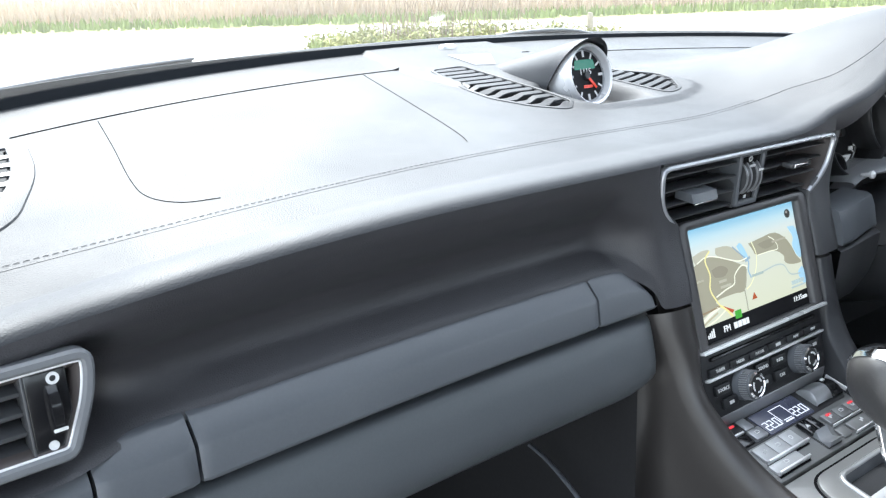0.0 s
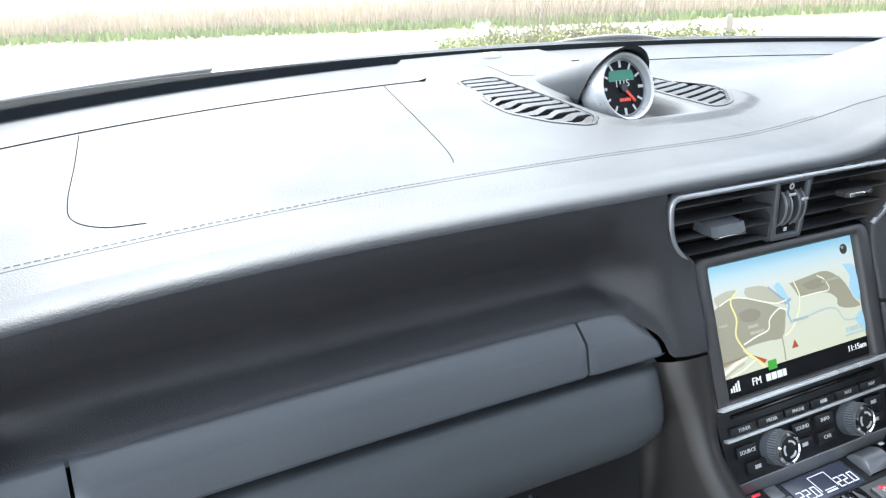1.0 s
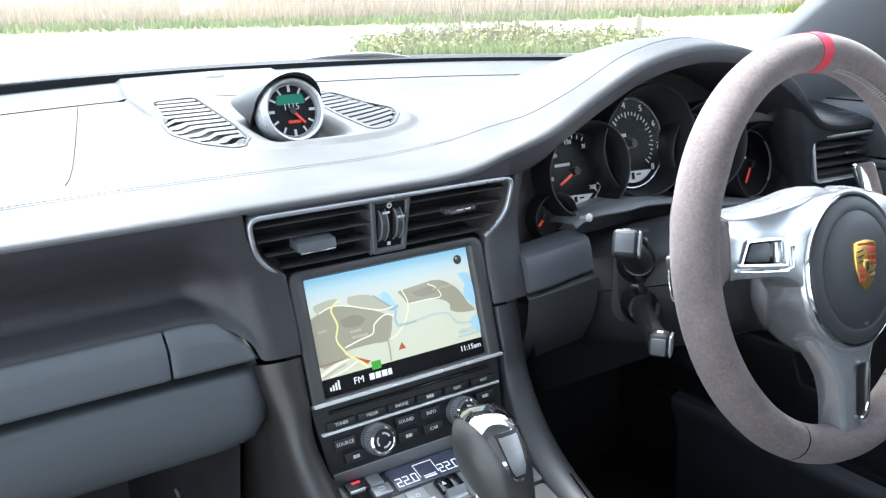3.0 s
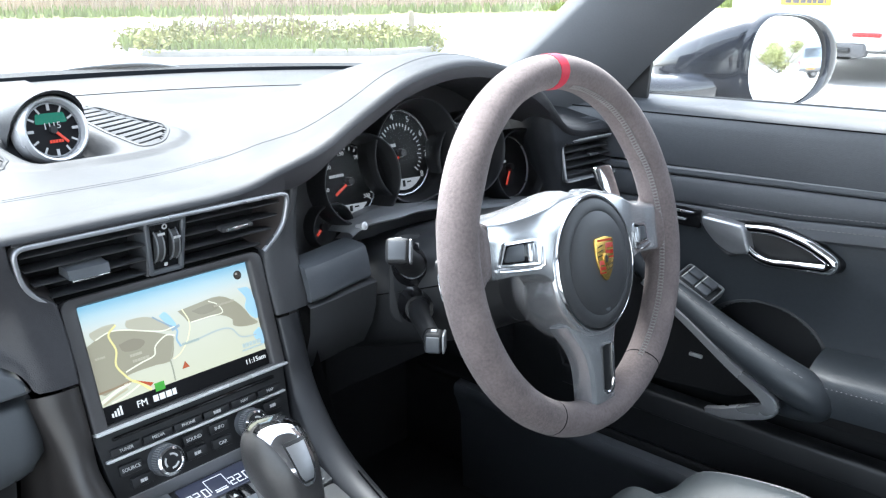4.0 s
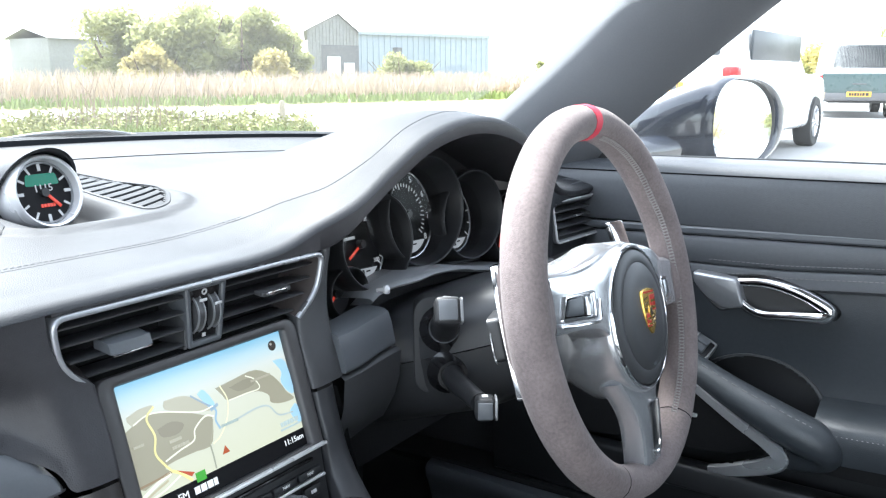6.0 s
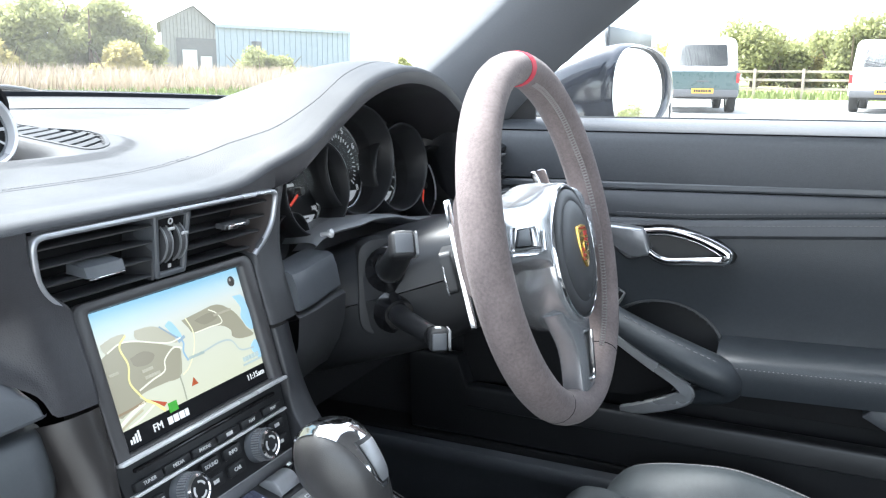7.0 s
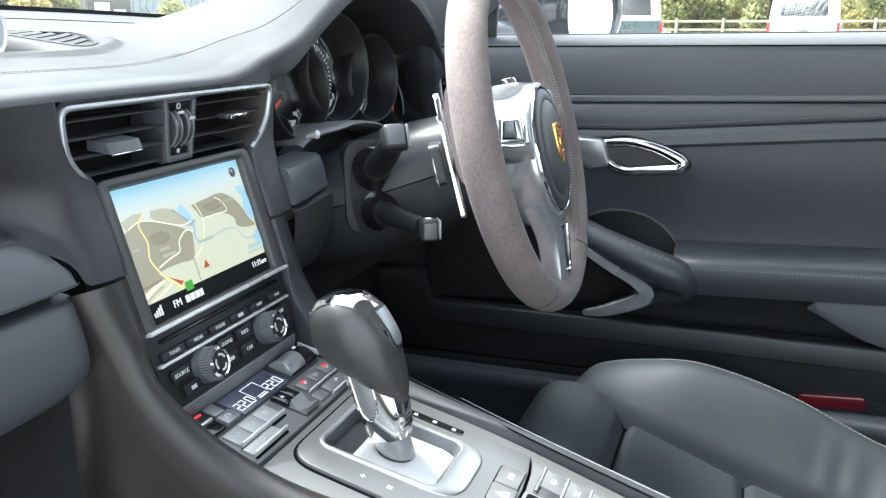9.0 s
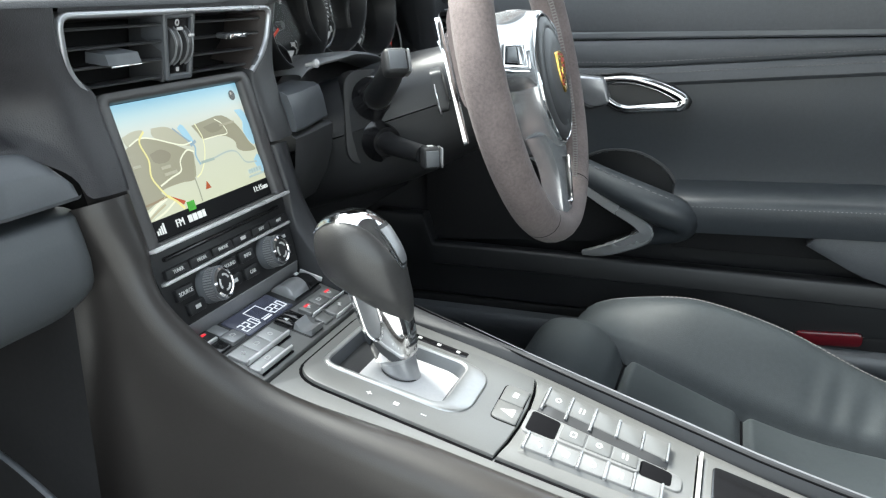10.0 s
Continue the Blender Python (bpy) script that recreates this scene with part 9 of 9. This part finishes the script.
def pickup(at, turn, lower, upper, label):
    """A pickup with a load-bed canopy, its tail towards -y in its own frame."""
    t = thing("pickup_truck", label, "pickup truck", at, group="parked pickup trucks")
    m = Matrix.Translation(at) @ pose(0, 0, 0, 0, 0, turn)
    bm = BM()
    body_loft(bm, [section(y, w, 0.42, z, 0.08) for y, w, z in ((0.0, 0.86, 1.02), (0.05, 0.89, 1.05), (1.6, 0.90, 1.06), (3.6, 0.90, 1.06), (4.7, 0.86, 1.0), (4.95, 0.78, 0.92))], m)
    part("body", bm, lower, t, "", 30)
    bm = BM()
    body_loft(bm, [section(y, w, 1.02, z, 0.17, 0.10) for y, w, z in ((0.04, 0.82, 1.76), (0.12, 0.86, 1.86), (1.5, 0.86, 1.88), (2.9, 0.84, 1.80), (3.7, 0.80, 1.10))], m)
    part("canopy", bm, upper, t, "", 30)
    bm = BM()
    plate(bm, rounded([(-0.60, 1.16), (0.60, 1.16), (0.54, 1.70), (-0.54, 1.70)], 0.06, 4), 0.0, 0.012, 0.004, m @ Matrix.Translation((0, 0.052, 0)) @ Matrix(((1, 0, 0, 0), (0, 0, -1, 0), (0, 1, 0, 0), (0, 0, 0, 1))))
    part("rear_window", bm, CARGLASS, t)
    for s in (-1, 1):
        bm = BM()
        box(bm, (s * 0.845, 1.0, 1.45), (0.02, 1.3, 0.42), 0.01, m @ pose(0, 0, 0, 0, s * -6, 0) @ Matrix.Translation((s * -0.02, 0, 0.0)))
        part("side_window", bm, CARGLASS, t)
        bm = BM()
        box(bm, (s * 0.845, -0.005, 0.88), (0.08, 0.05, 0.24), 0.012, m)
        part("tail_lamp", bm, TAIL, t)
        for y in (0.95, 4.0):
            wheel_at(t, m @ Matrix.Translation((s * 0.80, y, 0.36)) @ pose(0, 0, 0, 0, 0, 0 if s > 0 else 180), 0.36)
    bm = BM()
    box(bm, (0, -0.03, 0.50), (1.72, 0.14, 0.18), 0.03, m)
    part("bumper", bm, GREYP, t)
    bm = BM()
    box(bm, (0.0, -0.105, 0.56), (0.53, 0.02, 0.12), 0.004, m)
    pl = part("number_plate", bm, PLATEY, t, "yellow rear plate")
    bm = BM()
    mb = m @ Matrix.Translation((0, -0.116, 0.56)) @ Matrix(((1, 0, 0, 0), (0, 0, -1, 0), (0, 1, 0, 0), (0, 0, 0, 1)))
    bars(bm, (0, 0), 0.44, 0.07, mb, 4, 0.0, 0.002)
    part("plate_bars", bm, BLACK, pl)
    bm = BM()
    box(bm, (0, 0.0, 0.80), (0.30, 0.03, 0.03), 0.008, m)
    part("tailgate_handle", bm, GREYP, t)
    bm = BM()
    box(bm, (0, 2.4, 0.40), (1.3, 4.6, 0.10), 0.02, m)
    part("chassis", bm, BLACK, t)
    return t


x, y = polar(82.4, 22.6)
pickup((x, y, 0), -77, GREENP, WHITEP, "dark green pickup with a white canopy parked by the fence")
x, y = polar(92.9, 24.6)
pickup((x, y, 0), -96, WHITEP, WHITEP, "white pickup with a white canopy parked by the fence")

x, y = polar(150, 52)
pickup((x, y, 0), -110, CLAD, CLAD, "pale grey pickup with a canopy parked behind the car")


def suv(at, turn, label):
    """A white estate car seen from behind, tail towards -y in its own frame."""
    t = thing("estate_car", label, "car", at)
    m = Matrix.Translation(at) @ pose(0, 0, 0, 0, 0, turn)
    bm = BM()
    body_loft(bm, [section(y, w, z0, z, 0.12) for y, w, z0, z in ((-0.02, 0.74, 0.50, 0.92), (0.06, 0.86, 0.36, 1.02), (0.5, 0.91, 0.30, 1.06), (2.5, 0.92, 0.28, 1.04), (4.0, 0.90, 0.28, 0.98), (4.6, 0.80, 0.30, 0.86), (4.72, 0.62, 0.36, 0.72))], m)
    part("body", bm, WHITEP, t, "", 35)
    bm = BM()
    body_loft(bm, [section(y, w, 0.98, z, 0.14, 0.14) for y, w, z in ((0.10, 0.80, 1.20), (0.35, 0.82, 1.58), (1.0, 0.84, 1.68), (2.4, 0.84, 1.68), (3.0, 0.82, 1.52), (3.7, 0.78, 1.02))], m)
    part("cabin", bm, WHITEP, t, "", 35)
    bm = BM()
    mb = m @ Matrix.Translation((0, 0.20, 1.33)) @ pose(0, 0, 0, 62, 0, 0)
    plate(bm, rounded([(-0.62, -0.16), (0.62, -0.16), (0.54, 0.20), (-0.54, 0.20)], 0.06, 4), 0.0, 0.03, 0.006, mb)
    part("rear_window", bm, CARGLASS, t)
    for s in (-1, 1):
        bm = BM()
        box(bm, (s * 0.80, 1.75, 1.33), (0.03, 2.2, 0.34), 0.012, m @ Matrix.Translation((0, 0, 0)))
        part("side_window", bm, CARGLASS, t)
        bm = BM()
        box(bm, (s * 0.76, 0.09, 1.02), (0.18, 0.16, 0.12), 0.03, m)
        part("tail_lamp", bm, TAIL, t)
        bm = BM()
        box(bm, (s * 0.66, -0.02, 0.52), (0.28, 0.06, 0.045), 0.012, m)
        part("reflector", bm, TAIL, t, "slim red bumper reflector")
        for y in (0.95, 3.50):
            wheel_at(t, m @ Matrix.Translation((s * 0.82, y, 0.35)) @ pose(0, 0, 0, 0, 0, 0 if s > 0 else 180), 0.35, 0.24)
        bm = BM()
        lathe(bm, [(0.40, -0.02), (0.44, 0.02), (0.40, 0.03), (0.37, 0.0)], m @ Matrix.Translation((s * 0.905, 0.95, 0.36)) @ pose(0, 0, 0, 0, 90 * s, 0), 28)
        part("wheel_arch", bm, GREYP, t)
    bm = BM()
    box(bm, (0, 0.06, 0.36), (1.30, 0.18, 0.14), 0.03, m)
    part("diffuser", bm, GREYP, t)
    for s in (-1, 1):
        bm = BM()
        box(bm, (s * 0.42, -0.03, 0.36), (0.20, 0.08, 0.06), 0.02, m)
        part("exhaust", bm, BLACK, t)
    bm = BM()
    box(bm, (0, -0.035, 0.86), (0.53, 0.02, 0.115), 0.004, m)
    pl = part("number_plate", bm, PLATEY, t, "yellow rear plate")
    bm = BM()
    bars(bm, (0, 0), 0.44, 0.07, m @ Matrix.Translation((0, -0.046, 0.86)) @ Matrix(((1, 0, 0, 0), (0, 0, -1, 0), (0, 1, 0, 0), (0, 0, 0, 1))), 6, 0.0, 0.002)
    part("plate_bars", bm, GREYP, pl)
    return t


suv((9.18, 2.90, 0), -92, "white estate car parked close by, seen from behind")

# own front body, so that the nose hides the ground below the windscreen
nose = thing("car_bonnet", "dark blue front lid of the car", "bonnet", (0, 1.2, 0.6))
bm = BM()
rr = []
for k in range(15):
    u = k / 14
    y = lerp(0.50, 1.95, u)
    rr.append([(x_ * lerp(0.78, 0.62, u), y - 0.25 * x_ * x_ * u - 0.35 * x_ * x_ * (1 - u), 0.80 - 0.02 * u - 0.28 * u**3 + 0.05 * abs(x_) ** 2 * (1 - u)) for x_ in [lerp(-1, 1, i / 12) for i in range(13)]])
grid(bm, rr)
part("lid", bm, PAINT, nose, "", 60)
